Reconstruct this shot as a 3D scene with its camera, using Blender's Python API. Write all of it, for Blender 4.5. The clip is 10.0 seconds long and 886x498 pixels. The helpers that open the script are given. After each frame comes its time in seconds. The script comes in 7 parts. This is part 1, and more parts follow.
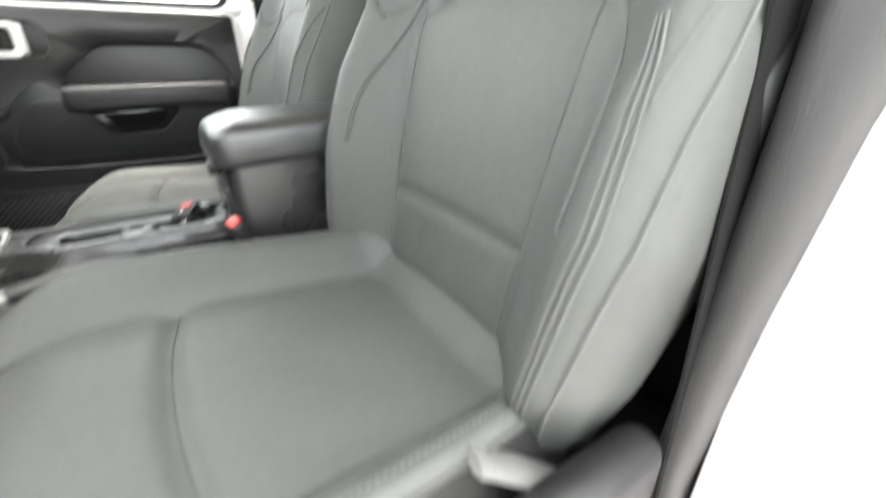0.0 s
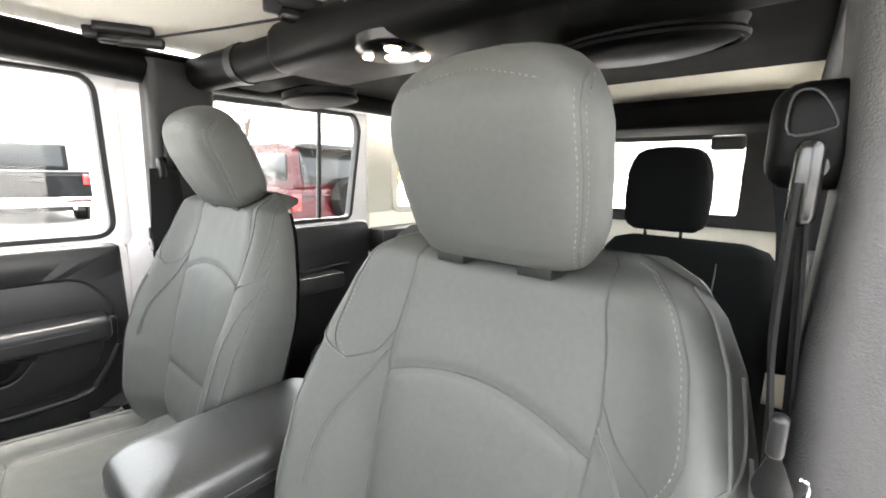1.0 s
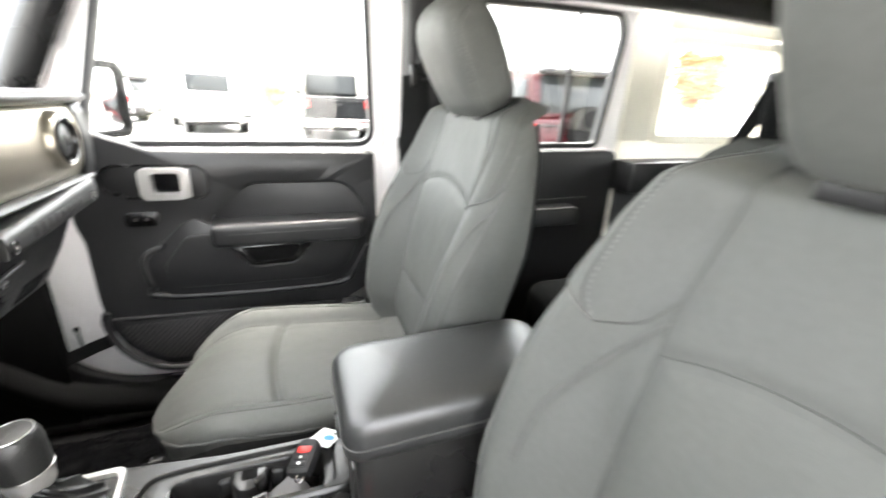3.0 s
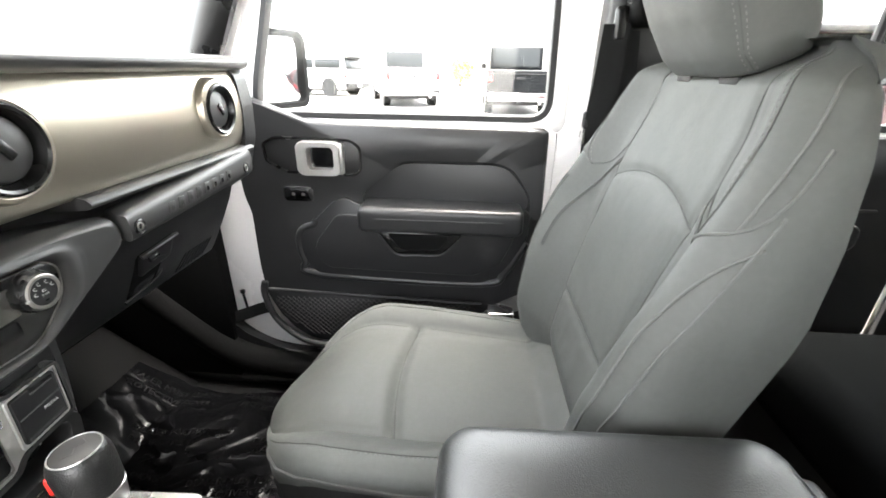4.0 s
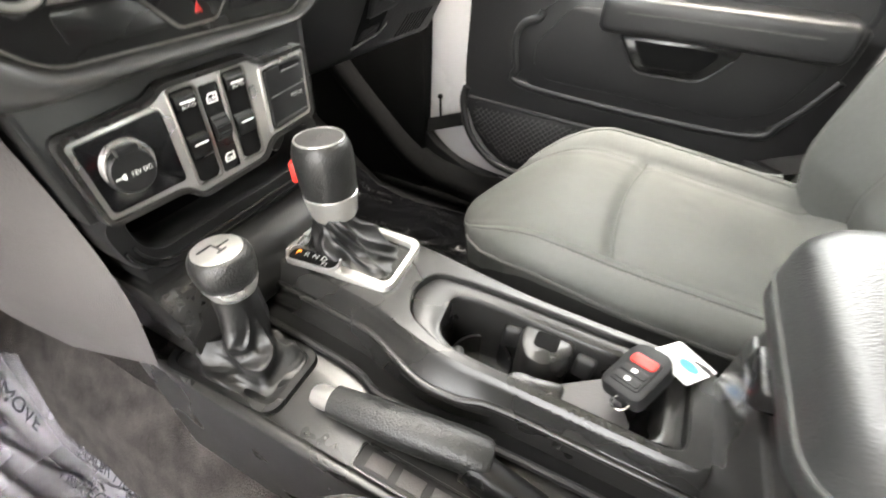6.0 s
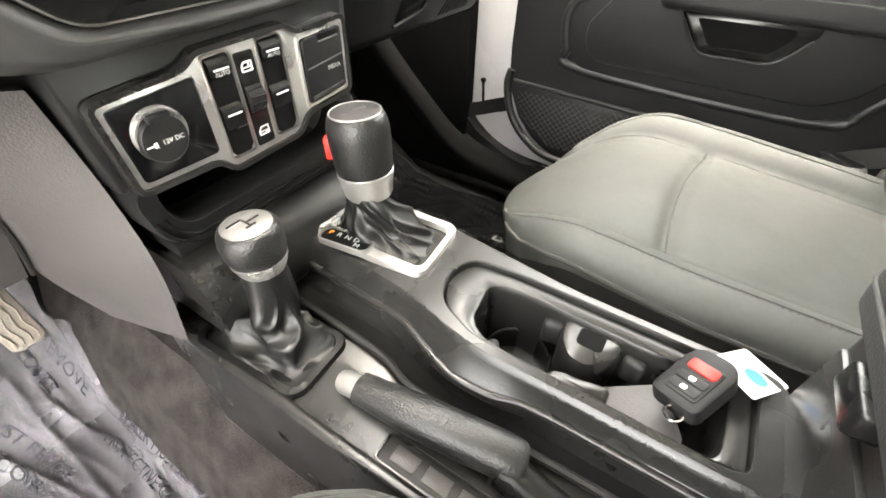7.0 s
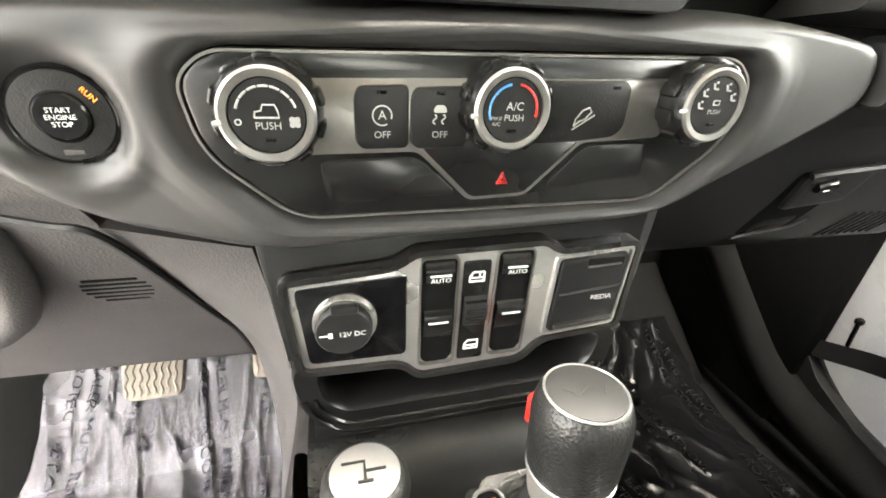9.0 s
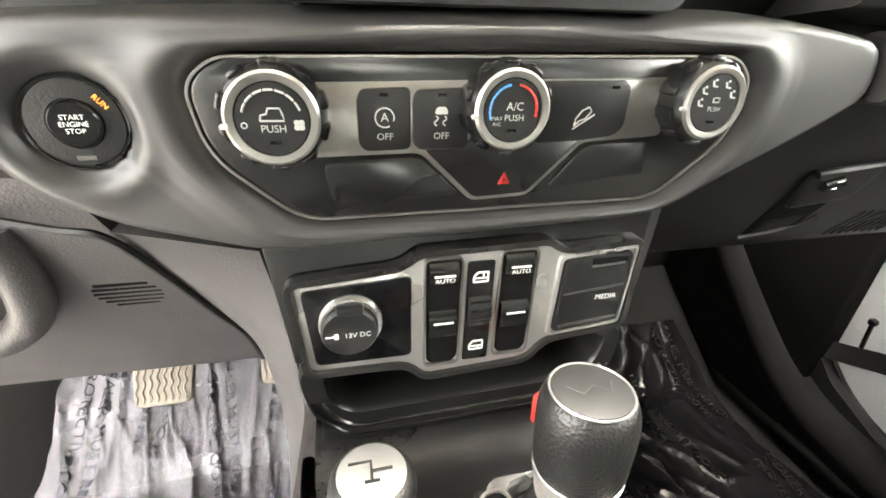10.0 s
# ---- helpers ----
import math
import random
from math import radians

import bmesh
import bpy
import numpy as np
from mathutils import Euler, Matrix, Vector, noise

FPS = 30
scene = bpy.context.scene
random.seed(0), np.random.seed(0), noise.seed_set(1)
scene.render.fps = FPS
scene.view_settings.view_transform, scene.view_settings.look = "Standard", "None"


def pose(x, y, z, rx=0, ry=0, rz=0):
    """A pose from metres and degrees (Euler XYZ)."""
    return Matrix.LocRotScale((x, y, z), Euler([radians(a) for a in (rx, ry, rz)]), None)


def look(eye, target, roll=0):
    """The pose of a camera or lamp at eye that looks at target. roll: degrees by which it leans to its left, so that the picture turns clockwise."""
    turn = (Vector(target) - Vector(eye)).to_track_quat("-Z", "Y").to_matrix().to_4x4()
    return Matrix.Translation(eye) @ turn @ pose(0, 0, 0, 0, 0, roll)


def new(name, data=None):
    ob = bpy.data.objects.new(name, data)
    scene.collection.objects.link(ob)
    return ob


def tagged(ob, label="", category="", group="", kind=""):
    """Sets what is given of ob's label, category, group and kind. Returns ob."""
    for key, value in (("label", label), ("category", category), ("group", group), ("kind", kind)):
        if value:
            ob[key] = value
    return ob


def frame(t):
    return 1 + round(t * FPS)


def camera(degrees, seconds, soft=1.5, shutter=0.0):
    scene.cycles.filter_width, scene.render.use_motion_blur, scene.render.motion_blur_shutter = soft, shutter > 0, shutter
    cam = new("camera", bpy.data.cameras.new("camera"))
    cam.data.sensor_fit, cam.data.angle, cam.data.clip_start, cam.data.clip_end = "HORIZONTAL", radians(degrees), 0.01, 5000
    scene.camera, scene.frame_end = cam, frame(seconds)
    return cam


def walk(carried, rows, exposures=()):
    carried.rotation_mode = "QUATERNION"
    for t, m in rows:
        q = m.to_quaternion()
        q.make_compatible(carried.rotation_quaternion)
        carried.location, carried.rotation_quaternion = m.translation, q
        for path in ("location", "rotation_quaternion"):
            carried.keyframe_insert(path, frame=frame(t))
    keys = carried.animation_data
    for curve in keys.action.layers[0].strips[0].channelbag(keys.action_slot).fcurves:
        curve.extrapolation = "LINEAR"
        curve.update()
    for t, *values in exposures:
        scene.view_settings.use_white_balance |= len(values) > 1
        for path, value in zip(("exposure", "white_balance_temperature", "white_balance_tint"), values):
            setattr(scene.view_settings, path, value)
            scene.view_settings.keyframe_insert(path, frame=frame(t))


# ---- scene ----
# ---- camera and walk ----
cam = camera(93.1, 10.0, soft=1.7, shutter=0.4)
PATH = [
    (0, (-0.738, -0.342, 1.139), (0.779, -1.326, 0.286), -0.0),
    (0.5, (-0.643, -0.325, 1.341), (0.689, -1.724, 0.822), 1.3),
    (1, (-0.609, -0.295, 1.431), (0.656, -1.803, 1.079), 1.2),
    (1.5, (-0.597, -0.279, 1.438), (0.633, -1.82, 1.106), 1.2),
    (2, (-0.595, -0.281, 1.434), (0.647, -1.811, 1.093), 0.9),
    (2.5, (-0.585, -0.288, 1.431), (0.825, -1.631, 0.974), 1.8),
    (3, (-0.455, -0.359, 1.381), (1.313, -1.004, 0.707), 2.2),
    (3.2, (-0.382, -0.385, 1.368), (1.447, -0.751, 0.647), 2.3),
    (4.3, (-0.214, -0.407, 1.356), (1.61, -0.264, 0.548), 0.5),
    (4.5, (-0.215, -0.407, 1.354), (1.602, -0.252, 0.534), 0.6),
    (5, (-0.212, -0.412, 1.348), (1.556, -0.157, 0.449), 2.0),
    (5.5, (-0.236, -0.356, 1.269), (1.331, 0.136, 0.128), 3.1),
    (6, (-0.209, -0.283, 1.18), (1.173, 0.372, -0.109), 3.1),
    (6.2, (-0.2, -0.28, 1.162), (1.132, 0.448, -0.141), 1.7),
    (7.5, (-0.192, -0.271, 1.159), (1.012, 0.585, -0.189), 2.4),
    (8, (-0.166, -0.257, 1.149), (0.816, 0.976, -0.081), 3.3),
    (8.5, (-0.102, -0.202, 1.184), (0.539, 1.399, 0.171), 6.1),
    (9, (-0.074, -0.175, 1.179), (0.389, 1.537, 0.254), 3.2),
    (9.5, (-0.073, -0.177, 1.177), (0.368, 1.548, 0.266), 2.2),
    (10, (-0.073, -0.179, 1.177), (0.36, 1.555, 0.28), 2.0),
]
walk(cam, [(t, look(eye, target, roll)) for t, eye, target, roll in PATH],
     exposures=[(0, 4.6, 6800, 7), (0.6, 4.65, 6800, 10), (2.5, 4.85, 6900, 10), (3.2, 4.9, 6800, 9), (4.5, 5.0, 6750, 9), (6, 5.4, 7200, 9), (7.5, 5.5, 7400, 9), (8.5, 5.6, 7400, 8), (10, 5.6, 7400, 7)])

# ---- world and sun ----
world = bpy.data.worlds.new("overcast_sky")
scene.world = world
world.use_nodes = True
wn, wl = world.node_tree.nodes, world.node_tree.links
sky = wn.new("ShaderNodeTexSky")
sky.sky_type, sky.sun_disc = 'NISHITA', False
sky.sun_elevation, sky.sun_rotation = radians(80), radians(124)
sky.air_density, sky.dust_density, sky.ozone_density = 1.0, 4.0, 1.0
soft_sky = wn.new("ShaderNodeHueSaturation")
soft_sky.inputs["Saturation"].default_value = 0.25
wl.new(sky.outputs[0], soft_sky.inputs["Color"])
wl.new(soft_sky.outputs[0], wn["Background"].inputs["Color"])
wn["Background"].inputs["Strength"].default_value = 0.15
sun_data = bpy.data.lights.new("sun", 'SUN')
sun_data.energy, sun_data.angle, sun_data.color = 0.5, radians(40), (1.0, 0.97, 0.93)
sun = new("sun", sun_data)
sun.matrix_world = look((1.2, -0.8, 8.2), (0, 0, 0))

# ---- materials ----
def mat(name, color, rough=0.5, metal=0.0, vary=0.12, scale=30.0, bump=0.0, bump_scale=400.0, spec=0.5, bump_kind="noise",
        stain=0.0, coat=0.0, sheen=0.0, rv=0.07, sag=0.0, sag_scale=9.0, deep=0.0008):
    """A surface with colour that varies at two scales, grain in its gloss and fine relief."""
    m = bpy.data.materials.new(name)
    m.use_nodes = True
    nt = m.node_tree
    n, l = nt.nodes, nt.links
    b = n["Principled BSDF"]
    co = n.new("ShaderNodeTexCoord")
    big = n.new("ShaderNodeTexNoise")
    big.inputs["Scale"].default_value, big.inputs["Detail"].default_value = scale * 0.25, 4
    fine = n.new("ShaderNodeTexNoise")
    fine.inputs["Scale"].default_value, fine.inputs["Detail"].default_value = scale * 8, 3
    add = n.new("ShaderNodeMix")
    add.inputs[0].default_value = 0.5
    for t in (big, fine):
        l.new(co.outputs["Object"], t.inputs["Vector"])
    l.new(big.outputs["Fac"], add.inputs[2])
    l.new(fine.outputs["Fac"], add.inputs[3])
    ramp = n.new("ShaderNodeMapRange")
    ramp.inputs["From Min"].default_value, ramp.inputs["From Max"].default_value = 0.3, 0.7
    ramp.inputs["To Min"].default_value, ramp.inputs["To Max"].default_value = 1 - vary, 1 + vary
    l.new(add.outputs[0], ramp.inputs["Value"])
    mul = n.new("ShaderNodeMix")
    mul.data_type, mul.blend_type = 'RGBA', 'MULTIPLY'
    mul.inputs[0].default_value = 1.0
    mul.inputs[6].default_value = (*color, 1)
    l.new(ramp.outputs[0], mul.inputs[7])
    l.new(mul.outputs[2], b.inputs["Base Color"])
    rr = n.new("ShaderNodeMapRange")
    rr.inputs["From Min"].default_value, rr.inputs["From Max"].default_value = 0.3, 0.7
    rr.inputs["To Min"].default_value = max(0.03, rough - rv - stain)
    rr.inputs["To Max"].default_value = min(1.0, rough + rv + stain)
    l.new(big.outputs["Fac"], rr.inputs["Value"])
    l.new(rr.outputs[0], b.inputs["Roughness"])
    b.inputs["Metallic"].default_value = metal
    b.inputs["Specular IOR Level"].default_value = spec
    b.inputs["Coat Weight"].default_value = coat
    b.inputs["Sheen Weight"].default_value = sheen
    if bump:
        if bump_kind == "grain":
            t = n.new("ShaderNodeTexVoronoi")
            t.feature = 'SMOOTH_F1'
            t.inputs["Smoothness"].default_value = 0.6
            t.inputs["Scale"].default_value = bump_scale
            out = t.outputs["Distance"]
        elif bump_kind == "weave":
            t = n.new("ShaderNodeTexWave")
            t.wave_type, t.bands_direction = 'BANDS', 'DIAGONAL'
            t.inputs["Scale"].default_value, t.inputs["Distortion"].default_value = bump_scale, 0.6
            out = t.outputs["Fac"]
        else:
            t = n.new("ShaderNodeTexNoise")
            t.inputs["Scale"].default_value, t.inputs["Detail"].default_value = bump_scale, 3
            out = t.outputs["Fac"]
        l.new(co.outputs["Object"], t.inputs["Vector"])
        bp = n.new("ShaderNodeBump")
        bp.inputs["Strength"].default_value, bp.inputs["Distance"].default_value = bump, deep
        l.new(out, bp.inputs["Height"])
        if sag:
            wide = n.new("ShaderNodeTexNoise")
            wide.inputs["Scale"].default_value, wide.inputs["Detail"].default_value = sag_scale, 2
            l.new(co.outputs["Object"], wide.inputs["Vector"])
            bq = n.new("ShaderNodeBump")
            bq.inputs["Strength"].default_value, bq.inputs["Distance"].default_value = sag, 0.02
            l.new(wide.outputs["Fac"], bq.inputs["Height"])
            l.new(bq.outputs[0], bp.inputs["Normal"])
        l.new(bp.outputs[0], b.inputs["Normal"])
    return m


def glow(name, color, strength):
    m = bpy.data.materials.new(name)
    m.use_nodes = True
    b = m.node_tree.nodes["Principled BSDF"]
    b.inputs["Base Color"].default_value = (*color, 1)
    b.inputs["Emission Color"].default_value = (*color, 1)
    b.inputs["Emission Strength"].default_value = strength
    return m


def clear(name, color, rough, alpha):
    """A thin clear sheet: mostly see-through, with a real gloss."""
    m = bpy.data.materials.new(name)
    m.use_nodes = True
    n, l = m.node_tree.nodes, m.node_tree.links
    n.remove(n["Principled BSDF"])
    tr, gl, mx = n.new("ShaderNodeBsdfTransparent"), n.new("ShaderNodeBsdfGlossy"), n.new("ShaderNodeMixShader")
    tr.inputs[0].default_value = (*color, 1)
    gl.inputs["Roughness"].default_value = rough
    mx.inputs[0].default_value = 0.04
    l.new(tr.outputs[0], mx.inputs[1])
    l.new(gl.outputs[0], mx.inputs[2])
    l.new(mx.outputs[0], n["Material Output"].inputs[0])
    return m


M_SEAT = mat("seat_cover_cloth", (0.066, 0.0685, 0.0637), 0.62, vary=0.10, scale=18, bump=0.22, bump_scale=2600, spec=0.4, sag=0.35)
M_INSERT = mat("perforated_cloth", (0.069, 0.0715, 0.066), 0.64, vary=0.10, scale=18, bump=0.15, bump_scale=900, bump_kind="grain", spec=0.4, sag=0.3)
M_SEAM = mat("seam_shadow", (0.054, 0.055, 0.052), 0.9)
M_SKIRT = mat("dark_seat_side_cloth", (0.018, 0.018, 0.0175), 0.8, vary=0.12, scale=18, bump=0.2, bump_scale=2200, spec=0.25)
M_PIPING = mat("seat_piping", (0.088, 0.09, 0.085), 0.8)
M_THREAD = mat("stitch_thread", (0.135, 0.134, 0.126), 0.8)
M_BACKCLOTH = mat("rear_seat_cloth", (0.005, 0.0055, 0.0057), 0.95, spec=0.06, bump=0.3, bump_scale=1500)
M_BLACK = mat("black_grained_plastic", (0.013, 0.013, 0.0133), 0.40, bump=0.16, bump_scale=1100, bump_kind="grain", spec=0.33)
M_DOORTRIM = mat("black_door_trim", (0.019, 0.019, 0.0195), 0.36, bump=0.14, bump_scale=1100, bump_kind="grain", spec=0.4)
M_SOFT = mat("soft_touch_black", (0.027, 0.0267, 0.0262), 0.47, vary=0.05, rv=0.02, bump=0.03, bump_scale=1600, bump_kind="grain", spec=0.6)
M_STACK = mat("stack_black", (0.007, 0.007, 0.007), 0.34, vary=0.06, rv=0.02, spec=0.45)
M_SATIN = mat("satin_black_plastic", (0.007, 0.007, 0.007), 0.25, vary=0.06)
M_GLOSS = mat("gloss_black", (0.004, 0.004, 0.0045), 0.16, vary=0.05, spec=0.6)
M_LEATHER = mat("black_leather", (0.013, 0.013, 0.0126), 0.38, vary=0.12, bump=0.5, bump_scale=560, bump_kind="grain", sag=0.05, sag_scale=14)
M_LID = mat("armrest_leather", (0.021, 0.0215, 0.0212), 0.36, vary=0.2, scale=40, bump=0.34, bump_scale=700, bump_kind="grain", spec=0.8, rv=0.02)
M_BOOT = mat("boot_leather", (0.006, 0.006, 0.006), 0.42, vary=0.2, bump=0.35, bump_scale=260)
M_CONSOLE = mat("console_plastic", (0.015, 0.0147, 0.0141), 0.29, vary=0.08, bump=0.12, bump_scale=900, bump_kind="grain")
M_LEVER = mat("light_grey_plastic", (0.13, 0.13, 0.125), 0.5)
M_GREY = mat("grey_knee_plastic", (0.066, 0.061, 0.061), 0.5, vary=0.06, bump=0.25, bump_scale=700, bump_kind="grain")
M_SILVER = mat("satin_silver", (0.60, 0.59, 0.57), 0.30, metal=0.8, vary=0.05)
M_BRUSHED = mat("brushed_bezel", (0.33, 0.32, 0.30), 0.33, metal=0.9, vary=0.08)
M_CHROME = mat("chrome", (0.8, 0.8, 0.8), 0.12, metal=1.0, vary=0.04)
M_BEIGE = mat("champagne_dash_paint", (0.40, 0.365, 0.30), 0.30, metal=0.8, vary=0.012, scale=300, rv=0.0)
M_WHITE = mat("white_body_paint", (0.78, 0.76, 0.76), 0.25, vary=0.03, coat=0.5)
M_CREAM = mat("hardtop_liner", (0.80, 0.77, 0.67), 0.75, vary=0.05, bump=0.2, bump_scale=300)
M_CARPET = mat("dark_carpet", (0.055, 0.049, 0.047), 0.95, vary=0.9, scale=110, bump=1.0, bump_scale=420, spec=0.2, deep=0.004)
M_LINER = mat("black_headliner_cloth", (0.002, 0.002, 0.002), 0.85, spec=0.08, bump=0.3, bump_scale=900)
# Matte near-black; in recesses it puts their shade into the colour.
M_DARK = mat("near_black_and_shade", (0.006, 0.006, 0.006), 0.95, spec=0.1)
# Black of the mats; on the carpets it carries the foot-well shade.
M_MAT = mat("black_mat_and_shaded_carpet", (0.006, 0.006, 0.006), 0.9, spec=0.1, bump=0.5, bump_scale=300)
M_KEY = mat("key_plastic", (0.011, 0.011, 0.0115), 0.55, spec=0.3)
M_MARK = mat("grey_white_print", (0.40, 0.40, 0.385), 0.6, vary=0.02)
M_PRINT = mat("white_print", (0.75, 0.75, 0.73), 0.6, vary=0.02)
M_INK = mat("grey_ink", (0.035, 0.035, 0.042), 0.8, vary=0.1, spec=0.1)
M_RED = mat("red_plastic", (0.55, 0.02, 0.015), 0.4)
M_BLUE = mat("blue_print", (0.06, 0.25, 0.55), 0.5)
M_RUBBER = mat("black_rubber", (0.012, 0.012, 0.012), 0.6, bump=0.3, bump_scale=200)
M_PEDAL = mat("worn_pedal_rubber", (0.30, 0.26, 0.22), 0.7, vary=0.2)
M_BELT = mat("belt_webbing", (0.012, 0.012, 0.012), 0.75, spec=0.12, bump=0.6, bump_scale=500, bump_kind="weave")
M_PAD = mat("padded_grey_vinyl", (0.050, 0.0487, 0.048), 0.55, vary=0.1, bump=0.4, bump_scale=620, bump_kind="grain")
M_ORANGE = glow("lit_amber", (1.0, 0.3, 0.04), 0.06)
M_LAMP = glow("lit_dome_lamp", (1.0, 0.86, 0.62), 0.8)
M_GLASS = clear("window_glass", (0.97, 0.98, 0.97), 0.02, 0.0)
M_ASPHALT = mat("pale_asphalt", (0.26, 0.248, 0.24), 0.85, vary=0.25, scale=3, bump=0.4, bump_scale=60)
M_CARBLACK = mat("black_car_paint", (0.003, 0.0033, 0.004), 0.4, spec=0.1)
M_CARRED = mat("red_car_paint", (0.030, 0.0025, 0.0045), 0.3, spec=0.2, coat=0.2)
M_TINT = mat("tinted_car_glass", (0.012, 0.0135, 0.014), 0.12, spec=0.25)
M_DARKRIM = mat("dark_alloy", (0.010, 0.010, 0.011), 0.45, metal=0.3)
M_BAR = mat("black_bar_vinyl", (0.0022, 0.0022, 0.0022), 0.5, spec=0.10, bump=0.1, bump_scale=900, bump_kind="grain")
M_TYRE = mat("tyre_rubber", (0.004, 0.004, 0.004), 0.8, spec=0.1)
M_TAIL = mat("red_tail_light", (0.5, 0.02, 0.02), 0.25)
M_BARK = mat("tree_bark", (0.09, 0.07, 0.055), 0.9, bump=1.0, bump_scale=20)
M_LEAF_O = mat("orange_leaves", (0.28, 0.12, 0.05), 0.7, vary=0.4, scale=4)
M_LEAF_Y = mat("yellow_leaves", (0.24, 0.20, 0.07), 0.7, vary=0.4, scale=4)


def film_mat():
    """Thin crinkled polythene: see-through with a milky share and sharp glints."""
    m = bpy.data.materials.new("clear_polythene")
    m.use_nodes = True
    n, l = m.node_tree.nodes, m.node_tree.links
    b = n["Principled BSDF"]
    b.inputs["Base Color"].default_value = (0.36, 0.345, 0.375, 1)
    b.inputs["Roughness"].default_value = 0.13
    co = n.new("ShaderNodeTexCoord")
    milk = n.new("ShaderNodeTexNoise")
    milk.inputs["Scale"].default_value, milk.inputs["Detail"].default_value = 9, 3
    share = n.new("ShaderNodeMapRange")
    share.inputs["From Min"].default_value, share.inputs["From Max"].default_value = 0.35, 0.68
    share.inputs["To Min"].default_value, share.inputs["To Max"].default_value = 0.36, 0.56
    l.new(milk.outputs["Fac"], share.inputs["Value"])
    l.new(share.outputs[0], b.inputs["Alpha"])
    b.inputs["Specular IOR Level"].default_value = 0.55
    t, bp = n.new("ShaderNodeTexNoise"), n.new("ShaderNodeBump")
    t.inputs["Scale"].default_value, t.inputs["Detail"].default_value, t.inputs["Distortion"].default_value = 26, 4, 1.2
    l.new(co.outputs["Object"], milk.inputs["Vector"])
    bp.inputs["Strength"].default_value, bp.inputs["Distance"].default_value = 0.5, 0.008
    l.new(co.outputs["Object"], t.inputs["Vector"])
    l.new(t.outputs["Fac"], bp.inputs["Height"])
    l.new(bp.outputs[0], b.inputs["Normal"])
    return m


M_FILM = film_mat()
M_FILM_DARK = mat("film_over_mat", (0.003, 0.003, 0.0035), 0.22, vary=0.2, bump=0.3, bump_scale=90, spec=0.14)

# ---- mesh helpers ----
def base(name, at, label="", category="", group="", kind=""):
    """The Empty that carries a thing's parts."""
    ob = new(name)
    ob.empty_display_size = 0.05
    ob.location = at
    return tagged(ob, label, category, group, kind)


def origin_of(ob):
    o = Vector((0, 0, 0))
    while ob is not None:
        o += Vector(ob.location)
        ob = ob.parent
    return o


def finish(name, bm, material, smooth=True, angle=40):
    bmesh.ops.recalc_face_normals(bm, faces=bm.faces)
    me = bpy.data.meshes.new(name)
    bm.to_mesh(me)
    bm.free()
    me.materials.append(material)
    if smooth:
        me.shade_smooth()
        me.set_sharp_from_angle(angle=radians(angle))
    return me


def part(name, bm, material, parent, label="", smooth=True, angle=40):
    """Links a bmesh, given in the world's coordinates, as one mesh under a thing or a part."""
    o = origin_of(parent)
    if o.length:
        bmesh.ops.translate(bm, verts=bm.verts, vec=-o)
    ob = new(name, finish(name, bm, material, smooth, angle))
    ob.parent = parent
    return tagged(ob, label)


def solid(name, bm, material, label="", category="", kind="", smooth=True, angle=40):
    """Links a bmesh as a thing of its own."""
    return tagged(new(name, finish(name, bm, material, smooth, angle)), label, category, kind=kind)


def rbox(x0, x1, y0, y1, z0, z1, r=0.004, seg=2, m=None, bm=None):
    """A box with rounded edges."""
    out = bm or bmesh.new()
    res = bmesh.ops.create_cube(out, size=1, matrix=Matrix.Translation(((x0 + x1) / 2, (y0 + y1) / 2, (z0 + z1) / 2))
                                @ Matrix.Diagonal((abs(x1 - x0), abs(y1 - y0), abs(z1 - z0), 1)))
    vs = res["verts"]
    if r:
        es = list({e for v in vs for e in v.link_edges})
        r = min(r, 0.49 * min(abs(x1 - x0), abs(y1 - y0), abs(z1 - z0)))
        made = bmesh.ops.bevel(out, geom=es, offset=r, segments=seg, affect='EDGES', profile=0.5)
        vs = list({v for f in made["faces"] for v in f.verts} | {v for v in vs if v.is_valid})
    if m is not None:
        bmesh.ops.transform(out, matrix=m, verts=vs if bm else out.verts)
    return out


def rrect(w, h, r, n=5, cx=0.0, cy=0.0):
    """The outline of a rounded rectangle, anticlockwise."""
    pts = []
    for sx, sy, a0 in ((1, 1, 0), (-1, 1, 90), (-1, -1, 180), (1, -1, 270)):
        for k in range(n + 1):
            a = radians(a0 + 90 * k / n)
            pts.append((cx + sx * (w / 2 - r) + r * math.cos(a), cy + sy * (h / 2 - r) + r * math.sin(a)))
    return pts


def circle(r, n=32, cx=0.0, cy=0.0):
    return [(cx + r * math.cos(2 * math.pi * k / n), cy + r * math.sin(2 * math.pi * k / n)) for k in range(n)]


def rounded(pts, r, n=4):
    """A polygon's outline with its corners rounded."""
    out = []
    m = len(pts)
    for i in range(m):
        p, a, b = Vector(pts[i]), Vector(pts[i - 1]), Vector(pts[(i + 1) % m])
        k = min(r, 0.45 * (a - p).length, 0.45 * (b - p).length)
        s, e = p + (a - p).normalized() * k, p + (b - p).normalized() * k
        for j in range(n + 1):
            t = j / n
            q = s * (1 - t) ** 2 + p * 2 * t * (1 - t) + e * t * t
            out.append((q.x, q.y))
    return out


FRONT = Matrix(((1, 0, 0, 0), (0, 0, -1, 0), (0, 1, 0, 0), (0, 0, 0, 1)))  # local (x, y, z): right, up, towards the rear seats
SIDE = Matrix(((0, 0, -1, 0), (-1, 0, 0, 0), (0, 1, 0, 0), (0, 0, 0, 1)))  # local (x, y, z): rearwards, up, inwards from the right side


